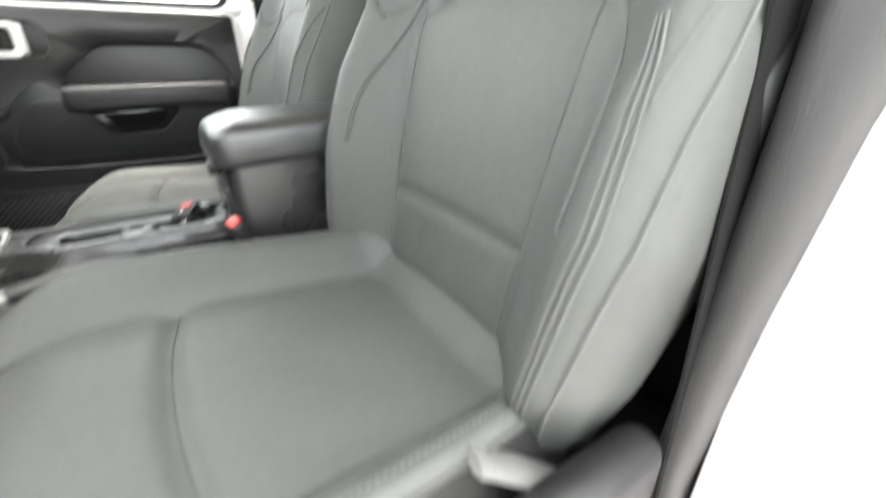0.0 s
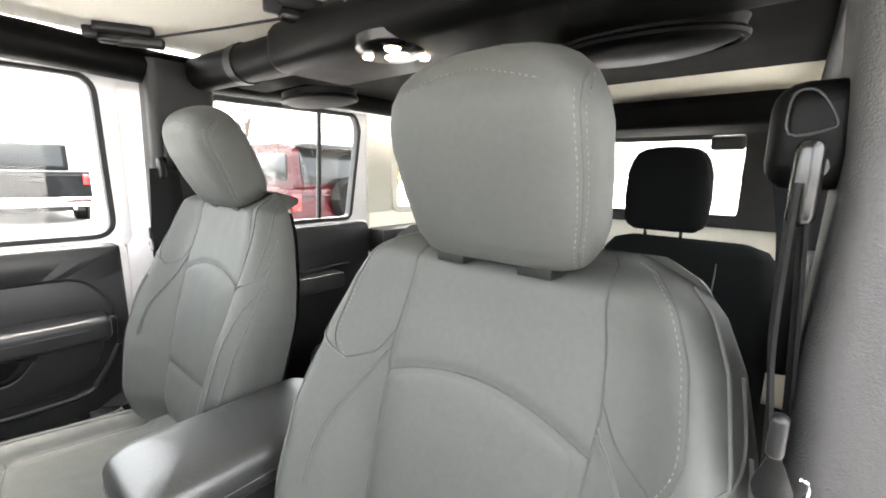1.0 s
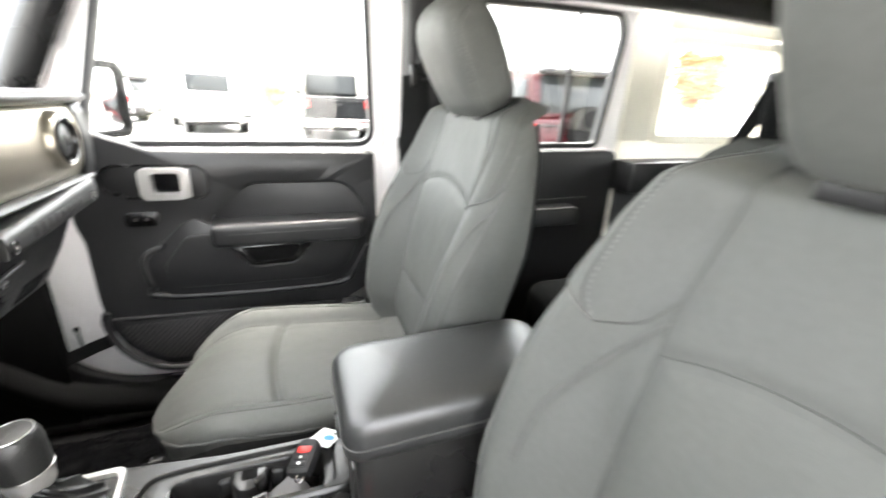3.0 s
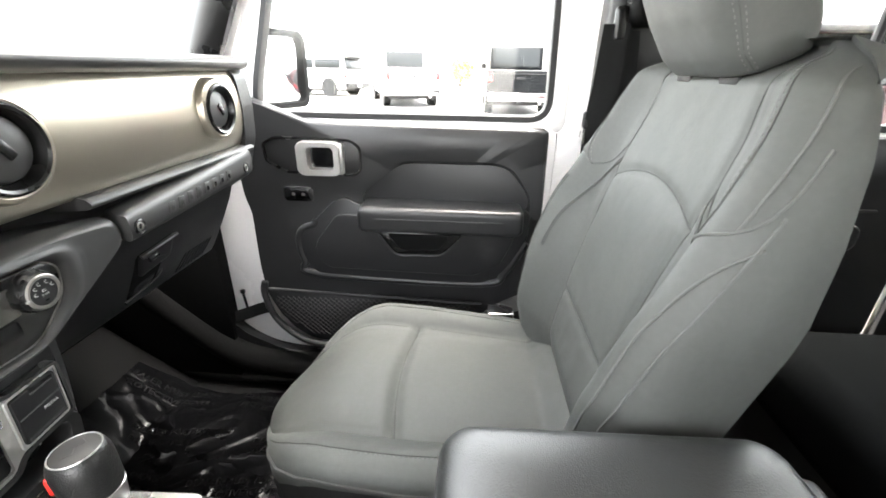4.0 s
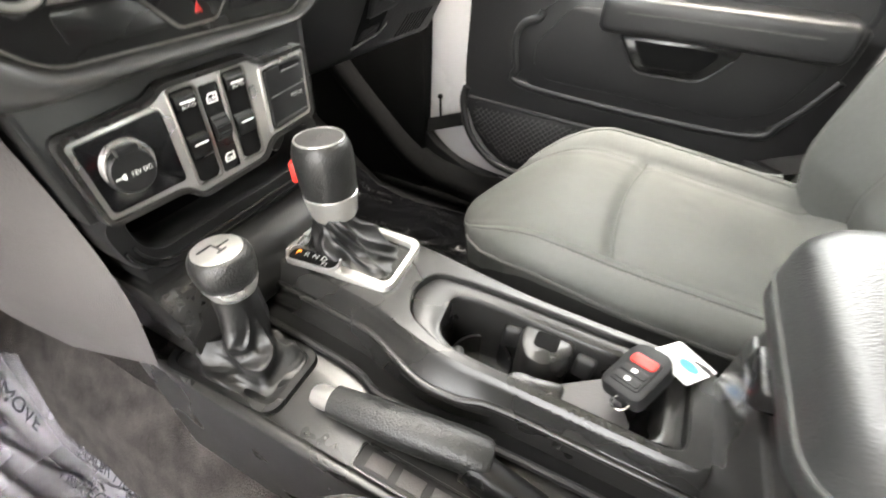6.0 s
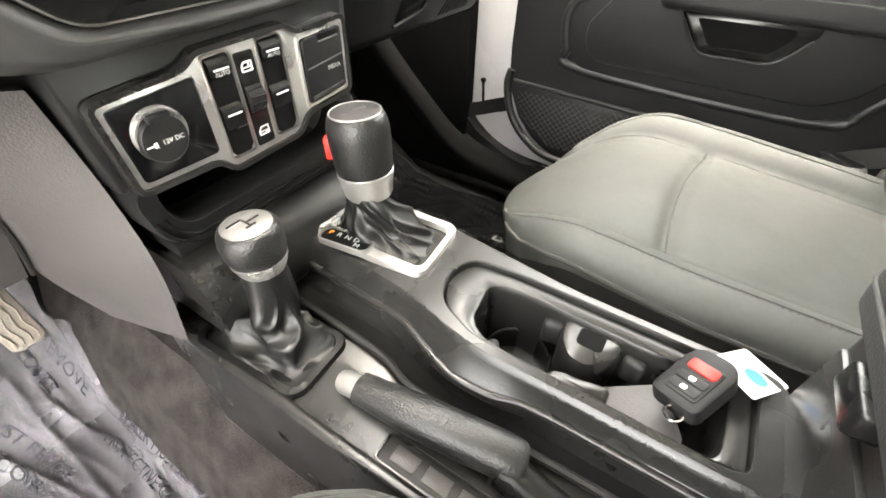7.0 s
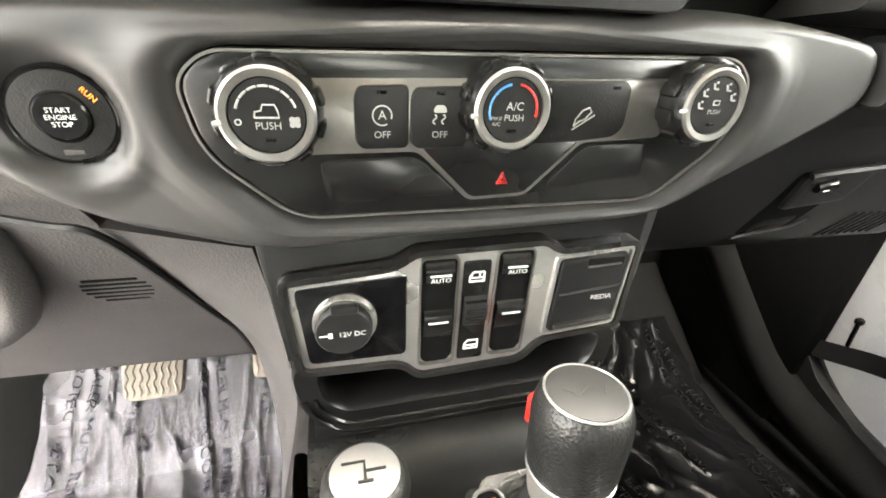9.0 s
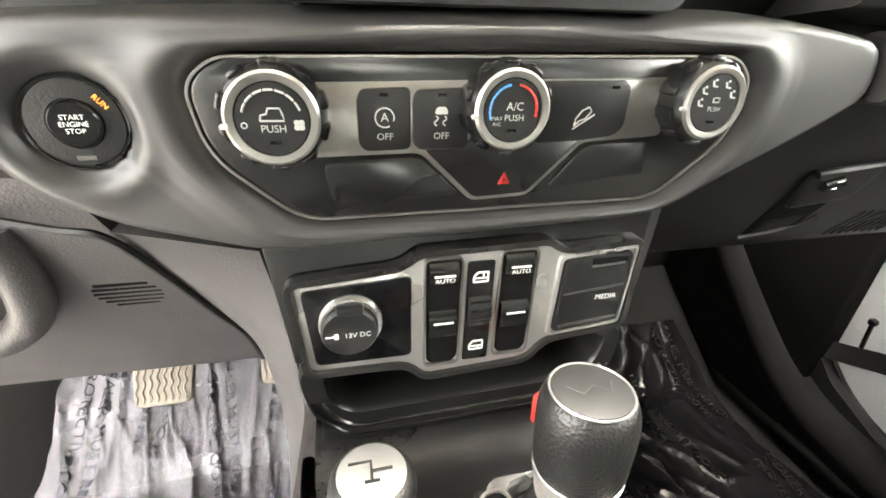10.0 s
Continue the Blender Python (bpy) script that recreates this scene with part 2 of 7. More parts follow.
def plane_at(x, y, z, base_m=FRONT, tilt=0.0):
    return Matrix.Translation((x, y, z)) @ base_m @ Matrix.Rotation(radians(tilt), 4, 'X')


def loft(rings, cap=True, closed=True):
    """A skin over rings of the same number of points."""
    bm = bmesh.new()
    vs = [[bm.verts.new(p) for p in ring] for ring in rings]
    n = len(vs[0])
    for a, b in zip(vs, vs[1:]):
        for k in range(n if closed else n - 1):
            bm.faces.new((a[k], a[(k + 1) % n], b[(k + 1) % n], b[k]))
    if cap:
        bm.faces.new(vs[0])
        bm.faces.new(vs[-1])
    return bm


def slab(outline, z0, z1, m, edge=0.0, bm=None):
    """An outline drawn out from z0 to z1 in the frame m, its front edge eased."""
    c = Vector((sum(p[0] for p in outline) / len(outline), sum(p[1] for p in outline) / len(outline)))
    steps = [(z0, 0.0), (z1 - edge, 0.0)]
    if edge:
        steps += [(z1 - 0.3 * edge, 0.3 * edge), (z1, edge)]
    rings = []
    for z, inset in steps:
        ring = []
        for p in outline:
            v = Vector(p) - c
            v = v * max(0.0, 1 - inset / max(v.length, 1e-6))
            ring.append(m @ Vector((c.x + v.x, c.y + v.y, z)))
        rings.append(ring)
    return loft(rings)


def hoop(outer, inner, z0, z1, m, edge=0.0):
    """A flat frame between two outlines of equal count."""
    def lift(o, z):
        return [m @ Vector((p[0], p[1], z)) for p in o]
    mid = [((a[0] * 0.9 + b[0] * 0.1), (a[1] * 0.9 + b[1] * 0.1)) for a, b in zip(outer, inner)]
    mid2 = [((a[0] * 0.1 + b[0] * 0.9), (a[1] * 0.1 + b[1] * 0.9)) for a, b in zip(outer, inner)]
    rings = [lift(outer, z0), lift(outer, z1 - edge), lift(mid, z1), lift(mid2, z1), lift(inner, z1 - edge), lift(inner, z0)]
    bm = loft(rings + [rings[0]], cap=False)
    bmesh.ops.remove_doubles(bm, verts=bm.verts, dist=1e-6)
    return bm


def smooth_line(pts, n=6, closed=False):
    """A curve through points (Catmull-Rom)."""
    P = [Vector(p) for p in pts]
    out = []
    m = len(P)
    for i in range(m if closed else m - 1):
        if closed:
            a, b, c, d = P[i - 1], P[i], P[(i + 1) % m], P[(i + 2) % m]
        else:
            a, b, c, d = P[max(i - 1, 0)], P[i], P[i + 1], P[min(i + 2, m - 1)]
        for k in range(n):
            t = k / n
            out.append(0.5 * ((2 * b) + (c - a) * t + (2 * a - 5 * b + 4 * c - d) * t * t + (3 * b - a - 3 * c + d) * t ** 3))
    if not closed:
        out.append(P[-1])
    return out


def tube(pts, r, seg=8, closed=False, bm=None, flat=1.0, up=None):
    """A round or flattened bar along points. r may be a function of 0..1."""
    P = [Vector(p) for p in pts]
    m = len(P)
    rings = []
    side = None
    for i, p in enumerate(P):
        if closed:
            d = P[(i + 1) % m] - P[i - 1]
        else:
            d = P[min(i + 1, m - 1)] - P[max(i - 1, 0)]
        d = d.normalized() if d.length > 1e-9 else Vector((0, 0, 1))
        if side is None or up is not None:
            ref = Vector(up) if up is not None else (Vector((0, 0, 1)) if abs(d.z) < 0.9 else Vector((0, 1, 0)))
            side = d.cross(ref).normalized()
        else:
            side = (side - d * side.dot(d)).normalized()
        top = side.cross(d)
        rad = r(i / max(m - 1, 1)) if callable(r) else r
        rings.append([p + rad * (math.cos(2 * math.pi * k / seg) * side + flat * math.sin(2 * math.pi * k / seg) * top) for k in range(seg)])
    if closed:
        made = loft(rings + [rings[0]], cap=False)
        bmesh.ops.remove_doubles(made, verts=made.verts, dist=1e-7)
    else:
        made = loft(rings)
    if bm is None:
        return made
    return merge(bm, made)


def merge(bm, other):
    me = bpy.data.meshes.new("tmp")
    other.to_mesh(me)
    other.free()
    bm.from_mesh(me)
    bpy.data.meshes.remove(me)
    return bm


def turned(profile, m, seg=32):
    """A body of revolution round the local z of m, from (radius, height) pairs."""
    rings = [[m @ Vector((r * math.cos(2 * math.pi * k / seg), r * math.sin(2 * math.pi * k / seg), z)) for k in range(seg)] for r, z in profile]
    return loft(rings)


def lerp_table(table, v):
    for (a, x), (b, y) in zip(table, table[1:]):
        if v <= b:
            t = min(max((v - a) / (b - a), 0), 1)
            t = t * t * (3 - 2 * t) if len(table) < 4 else t
            return x + (y - x) * t
    return table[-1][1]


def step(a, b, x):
    t = min(max((x - a) / (b - a), 0), 1)
    return t * t * (3 - 2 * t)


def text_bm(words, size, m, thick=0.0, align='CENTER'):
    """Words in the built-in font, as a mesh in the frame m (local x right, y up, z out)."""
    cu = bpy.data.curves.new("words", 'FONT')
    cu.body, cu.size, cu.align_x, cu.align_y, cu.extrude = words, size, align, 'CENTER', thick
    cu.resolution_u = 3
    ob = bpy.data.objects.new("words", cu)
    scene.collection.objects.link(ob)
    dg = bpy.context.evaluated_depsgraph_get()
    me = bpy.data.meshes.new_from_object(ob.evaluated_get(dg))
    bpy.data.objects.remove(ob)
    bpy.data.curves.remove(cu)
    bm = bmesh.new()
    bm.from_mesh(me)
    bpy.data.meshes.remove(me)
    bmesh.ops.transform(bm, matrix=m, verts=bm.verts)
    return bm


def stitches(line, length, gap, r, out):
    """A row of thread dashes along a line of (point, normal)."""
    bm = bmesh.new()
    run, start = 0.0, None
    pts = [p + n * out for p, n in line]
    seg = []
    for a, b in zip(pts, pts[1:]):
        d = (b - a).length
        k = max(1, int(d / 0.0015))
        for j in range(k):
            p = a.lerp(b, j / k)
            if (run % (length + gap)) < length:
                seg.append(p)
            else:
                if len(seg) > 1:
                    tube([seg[0], seg[-1]], r, 5, bm=bm)
                seg = []
            run += d / k
    return bm


def polar(poly, c, n):
    """n points on an outline at even angles about c."""
    out = []
    m = len(poly)
    for k in range(n):
        a = 2 * math.pi * k / n
        d = Vector((math.cos(a), math.sin(a)))
        best = None
        for i in range(m):
            p, q = Vector(poly[i]) - Vector(c), Vector(poly[(i + 1) % m]) - Vector(c)
            e = q - p
            den = d.x * e.y - d.y * e.x
            if abs(den) < 1e-12:
                continue
            t = (p.x * e.y - p.y * e.x) / den
            s = (p.x * d.y - p.y * d.x) / den
            if t > 0 and -1e-9 <= s <= 1 + 1e-9 and (best is None or t > best):
                best = t
        out.append((c[0] + d.x * best, c[1] + d.y * best))
    return out


def shrink(pts, d):
    """An outline moved inwards by d."""
    n = len(pts)
    out = []
    area = sum(pts[i - 1][0] * pts[i][1] - pts[i][0] * pts[i - 1][1] for i in range(n))
    sg = 1 if area > 0 else -1
    for i in range(n):
        a, p, b = Vector(pts[i - 1]), Vector(pts[i]), Vector(pts[(i + 1) % n])
        d1, d2 = (p - a), (b - p)
        t = (d1.normalized() if d1.length > 1e-9 else Vector((0, 0))) + (d2.normalized() if d2.length > 1e-9 else Vector((0, 0)))
        t = t.normalized() if t.length > 1e-9 else Vector((1, 0))
        q = p + Vector((-t.y, t.x)) * d * sg
        out.append((q.x, q.y))
    return out

# ---- ground ----
bm = bmesh.new()
bmesh.ops.create_grid(bm, x_segments=40, y_segments=40, size=900)
bmesh.ops.translate(bm, verts=bm.verts, vec=(0, 0, -0.02))
ground = solid("ground", bm, M_ASPHALT, "pale dry asphalt of a wide car park", "ground", "structure", smooth=False)

# ---- cabin shell ----
# The carpet takes the mats' black, so its shade is in the colour.
bm = bmesh.new()
rbox(-0.74, 0.74, -2.45, 0.62, 0.44, 0.5, 0.01, bm=bm)
floor = solid("floor", bm, M_MAT, "dark carpeted cabin floor", "floor", "structure")
# One carpet in two tones: the passenger's half has its shade painted in.
for side_x, cover, words in ((-1, M_CARPET, "grey-brown carpet on the driver's side of the tunnel"), (1, M_MAT, "tunnel carpet on the passenger's side, shade put into its black colour")):
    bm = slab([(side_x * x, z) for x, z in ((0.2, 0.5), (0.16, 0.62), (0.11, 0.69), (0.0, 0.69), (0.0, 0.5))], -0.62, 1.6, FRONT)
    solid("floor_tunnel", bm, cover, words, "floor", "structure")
bm = rbox(-0.74, 0.74, 0.6, 0.66, 0.44, 1.32, 0.01)
solid("wall_firewall", bm, M_MAT, "carpeted bulkhead in front of the foot wells", "wall", "structure")
# Toe board carpet in near-black: the shade under the dash is in its colour.
bm = slab([(0.36, 0.5), (0.6, 0.68), (0.61, 0.5)], -0.7, 0.7, Matrix(((0, 0, 1, 0), (1, 0, 0, 0), (0, 1, 0, 0), (0, 0, 0, 1))))
solid("floor_toeboard", bm, M_DARK, "sloping carpeted toe board, shade put into its near-black colour", "floor", "structure")

# roof
bm = rbox(-0.7, 0.7, -2.4, -0.03, 1.735, 1.765, 0.012)
solid("ceiling", bm, M_CREAM, "cream hard-top roof seen from inside", "roof", "structure")
for x in (-0.005,):
    bm = rbox(x - 0.012, x + 0.012, -0.78, -0.05, 1.722, 1.737, 0.004)
    solid("ceiling_seam", bm, M_RUBBER, "black seal between the two roof panels", "seal", "structure")
bm = rbox(-0.68, 0.68, -0.12, 0.0, 1.68, 1.76, 0.02)
solid("trim_header", bm, M_BLACK, "black windscreen header trim", "trim", "structure")

# right side body
def side_wall(name, rects, x0, x1, material, label):
    bm = bmesh.new()
    for y0, y1, z0, z1 in rects:
        merge(bm, rbox(x0, x1, y0, y1, z0, z1, 0.006))
    return solid(name, bm, material, label, "body side", "structure")


for s, side in ((1, "right"), (-1, "left")):
    X = lambda a, b: (a, b) if s > 0 else (-b, -a)
    x0, x1 = X(0.75, 0.80)
    side_wall("wall_" + side + "_rear", [(-2.42, -1.43, 0.5, 1.27), (-1.56, -1.43, 1.262, 1.72), (-2.42, -1.548, 1.625, 1.72), (-2.42, -2.15, 1.262, 1.63)], x0, x1, M_CREAM,
              "cream inner side of the hard top behind the rear door")
    side_wall("wall_" + side + "_top", [(-1.45, 0.02, 1.655, 1.74)], x0, x1, M_WHITE, "white painted rail above the doors")
    side_wall("wall_" + side + "_sill", [(-1.45, 0.3, 0.4, 0.56)], x0, x1, M_WHITE, "white painted door sill")
    side_wall("trim_" + side + "_sill", [(-1.45, 0.62, 0.48, 0.53)], *X(0.715, 0.748), M_BLACK, "black plastic sill trim")
    if s > 0:
        # Darker than the other black trim: under-dash shade put into the colour.
        side_wall("trim_kick_panel", [(0.230, 0.60, 0.5, 1.25)], *X(0.715, 0.7565), M_DARK, "black kick panel beside the foot well")
    side_wall("wall_" + side + "_post", [(-0.84, -0.60, 0.5, 1.70)] if s > 0 else [(-0.84, -0.66, 0.5, 1.70)], *X(0.765 if s > 0 else 0.71, 0.80), M_WHITE, "white painted centre door post")
    bm = tube(smooth_line([(s * 0.755, 0.26, 1.2), (s * 0.745, 0.17, 1.4), (s * 0.715, 0.04, 1.62), (s * 0.69, -0.05, 1.72)]), 0.03, 10, flat=1.3)
    solid("pillar_" + side, bm, M_SATIN, "black windscreen pillar trim", "pillar", "structure")
    bm = tube(smooth_line([(s * 0.79, 0.28, 1.1), (s * 0.785, 0.17, 1.38), (s * 0.76, 0.05, 1.62), (s * 0.73, -0.03, 1.72)]), 0.03, 10, flat=1.2)
    solid("pillar_outer_" + side, bm, M_WHITE, "white painted windscreen pillar", "pillar", "structure")
bm = rbox(-0.712, -0.652, -0.83, -0.655, 0.45, 1.13, 0.008)
solid("wall_left_post_foot", bm, M_WHITE, "white painted foot of the centre door post", "body side", "structure")
bm = rbox(0.772, 0.79, -0.3, 0.28, 0.45, 0.80, 0.003)
solid("wall_right_jamb", bm, M_WHITE, "white painted lower door jamb", "body side", "structure")
SEAL = [(0.246, 1.0), (0.245, 0.882), (0.242, 0.816), (0.237, 0.741), (0.231, 0.705), (0.209, 0.672), (0.148, 0.632), (0.067, 0.612), (-0.05, 0.606)]
for d_ in (0.0, 0.009):
    bm = tube(smooth_line([(0.7535, y + d_, z - d_) for y, z in SEAL], 6), 0.0030, 8)
    solid("trim_jamb_seal", bm, M_RUBBER, "thin black rubber door seal", "seal", "structure")
bm = tube(smooth_line([(0.735, 0.62, 0.97), (0.735, 0.47, 0.80), (0.735, 0.335, 0.672), (0.733, 0.272, 0.622), (0.731, 0.203, 0.587), (0.730, 0.12, 0.570), (0.730, 0.0, 0.562), (0.730, -0.3, 0.560)], 6), 0.044, 20)
solid("trim_sill_curve", bm, M_MAT, "smooth black plastic trim along the sill", "sill", "structure")
bm = rbox(0.76, 0.80, 0.2, 0.62, 0.4, 1.30, 0.01)
solid("wall_cowl_right", bm, M_WHITE, "white painted cowl side", "body side", "structure")
bm = rbox(-0.80, -0.76, 0.2, 0.62, 0.4, 1.30, 0.01)
solid("wall_cowl_left", bm, M_WHITE, "white painted cowl side", "body side", "structure")

# Out of view: a white bonnet added to bounce light through the windscreen.
bm = rbox(-0.66, 0.66, 0.40, 1.62, 1.12, 1.20, 0.03, 3)
solid("wall_bonnet", bm, M_WHITE, "unseen white bonnet ahead of the windscreen, added to bounce light onto the roof", "bonnet", "structure")

# windscreen
win = base("window_windscreen", (0, 0.2, 1.4), "clear raked windscreen glass", "window", kind="structure")
bm = loft([[(-0.68, 0.335, 1.36), (0.68, 0.335, 1.36)], [(-0.66, -0.02, 1.73), (0.66, -0.02, 1.73)]], cap=False, closed=False)
pane = part("pane", bm, M_GLASS, win)
pane.visible_shadow = False

# tailgate
for name, r in (("wall_tail_low", (-0.74, 0.74, 0.5, 1.26)), ("wall_tail_top", (-0.74, 0.74, 1.62, 1.74)), ("wall_tail_a", (-0.74, -0.56, 1.255, 1.625)), ("wall_tail_b", (0.56, 0.74, 1.255, 1.625))):
    bm = rbox(r[0], r[1], -2.47, -2.42, r[2], r[3], 0.008)
    solid(name, bm, M_CREAM, "cream inner face of the tailgate surround", "tailgate", "structure")

# roll cage bars and overhead bar
cage = base("sport_bar", (0, -0.78, 1.66), "black padded roll cage along the roof edges and pillars", "roll cage")
for s in (1, -1):
    part("side_bar", tube(smooth_line([(s * 0.64, -0.02, 1.68), (s * 0.655, -0.4, 1.685), (s * 0.66, -0.72, 1.675), (s * 0.66, -1.3, 1.69), (s * 0.65, -2.0, 1.68)]), 0.042, 12), M_BAR, cage)
    if s > 0:
        posts = [(z, 0.682 - 0.03 * k, 0.085) for k, z in ((0, 0.52), (0, 0.9), (0.08, 1.1), (0.15, 1.2), (0.4, 1.45), (0.8, 1.6), (1, 1.69))]
    else:
        posts = [(0.52, 0.632, 0.030), (0.80, 0.633, 0.032), (0.95, 0.640, 0.038), (1.10, 0.648, 0.050), (1.2, 0.656, 0.064), (1.32, 0.664, 0.080), (1.45, 0.670, 0.085), (1.6, 0.658, 0.085), (1.69, 0.652, 0.085)]
    part("pillar_cover", loft([[Vector((s * c + x, -0.72 + y, z)) for x, y in rrect(w, 0.155, min(0.022, 0.45 * w), 6)] for z, c, w in posts]), M_BLACK if s > 0 else M_PAD, cage, "grained vinyl pillar cover", angle=60)
    part("rear_post", tube(smooth_line([(s * 0.65, -1.95, 1.69), (s * 0.67, -2.1, 1.5), (s * 0.68, -2.2, 1.1)]), 0.04, 10), M_BLACK, cage)
part("cross_bar", rbox(-0.66, 0.25, -0.95, -0.74, 1.625, 1.72, 0.035, 4), M_BAR, cage, "black overhead speaker bar")
part("cross_tube", tube([(0.66, -0.765, 1.672), (0.22, -0.80, 1.672)], 0.042, 16), M_BAR, cage)
part("tube_collar", tube([(0.43, -0.783, 1.672), (0.40, -0.786, 1.672)], 0.0455, 16), M_BLACK, cage)
part("bar_shell", rbox(-0.66, 0.66, -0.97, -0.84, 1.655, 1.725, 0.03, 4), M_LINER, cage)
part("rear_cross_bar", tube([(-0.66, -2.06, 1.67), (0.66, -2.06, 1.67)], 0.05, 12), M_LINER, cage)

# ---- front seats ----
REC = radians(15)
UPV, FWV = Vector((0, -math.sin(REC), math.cos(REC))), Vector((0, math.cos(REC), math.sin(REC)))
BACK_W = [(0, .225), (.12, .245), (.35, .264), (.55, .264), (.72, .254), (.84, .238), (.92, .218), (.97, .195), (1, .165)]
CUSH_W = [(0, .235), (.2, .25), (.5, .262), (.7, .260), (.8, .248), (.88, .225), (.94, .190), (.98, .150), (1, .11)]
SEAM_X = [(0, .116), (.3, .126), (.6, .134), (.72, .138), (.85, .131), (1, .113)]
LB = 0.555


def back_front(u, v):
    """The front of the backrest: u across from -1 to 1, v up from 0 to 1."""
    a = abs(u)
    B = lerp_table([(0, .034), (.3, .044), (.5, .038), (.65, .022), (.8, .010), (1, .0)], v)
    dip = 0.030 - 0.012 * step(.8, 1.0, v)
    f = 0.014 * math.sin(math.pi * min(v * 1.1, 1)) - dip + (B + dip) * step(.45 + .13 * step(.3, .6, v), .95, a)
    f -= 0.046 * max(0, (a - .80) / .20) ** 2
    f -= 0.05 * step(.9, 1.0, v) ** 1.5
    f -= 0.02 * step(.12, 0, v)
    x = abs(lerp_table(BACK_W, v) * u)
    sx = lerp_table(SEAM_X, v)
    f -= 0.0032 * math.exp(-((x - sx) / .006) ** 2)
    if x < sx:
        f -= 0.003 * math.exp(-((v - .265) / .012) ** 2)
        f -= 0.003 * math.exp(-((v - .645 - .055 * (1 - (x / sx) ** 2)) / .010) ** 2)
    return Vector((lerp_table(BACK_W, v) * u, 0, 0)) + UPV * (LB * v) + FWV * f


def back_rear(u, v):
    t = lerp_table([(0, .10), (.6, .115), (.9, .09), (1, .075)], v)
    a = abs(u)
    return Vector((lerp_table(BACK_W, v) * u, 0, 0)) + UPV * (LB * v) - FWV * (t - 0.03 * max(0, (a - .7) / .3) ** 2)


def cush_top(u, v, inb=1):
    """The top of the cushion: u across, v forwards from 0 to 1; inb is the side next to the console."""
    a = abs(u)
    us = .475 if u * inb > 0 else .67
    z = -0.020 + 0.034 * v + 0.048 * step(us - .10, us + .26, a) * (1 - .35 * step(.7, 1, v)) - 0.060 * max(0, (a - .74) / .26) ** 2
    z -= 0.085 * max(0, (v - .66) / .34) ** 2.2
    z += 0.030 * step(.10, 0, v)
    z -= 0.006 * math.exp(-((a - us) / .030) ** 2)
    if a < us:
        z += 0.008 * (1 - (a / us) ** 2) - 0.008 * math.exp(-((v - .54 - .02 * (1 - (u / us) ** 2)) / .022) ** 2)
    z -= 0.050 * max(0, (a - .86) / .14)
    u = math.copysign(min(a, .86) + 0.4 * max(0.0, a - .86), u)
    return Vector((lerp_table(CUSH_W, v) * u, -0.055 + 0.528 * v - 0.055 * a ** 2.5 * v ** 2, z))


def seam_bm(F, uv, r, out, off, seg=6):
    """A line sewn along a surface F."""
    P = smooth_line([(u, v, 0) for u, v in uv], 8)
    line = []
    for p in P:
        c = F(p.x, p.y)
        n = (F(p.x + .01, p.y) - F(p.x - .01, p.y)).cross(F(p.x, p.y + .01) - F(p.x, p.y - .01))
        n = n.normalized()
        if n.dot(out) < 0:
            n = -n
        line.append((c, n))
    return line


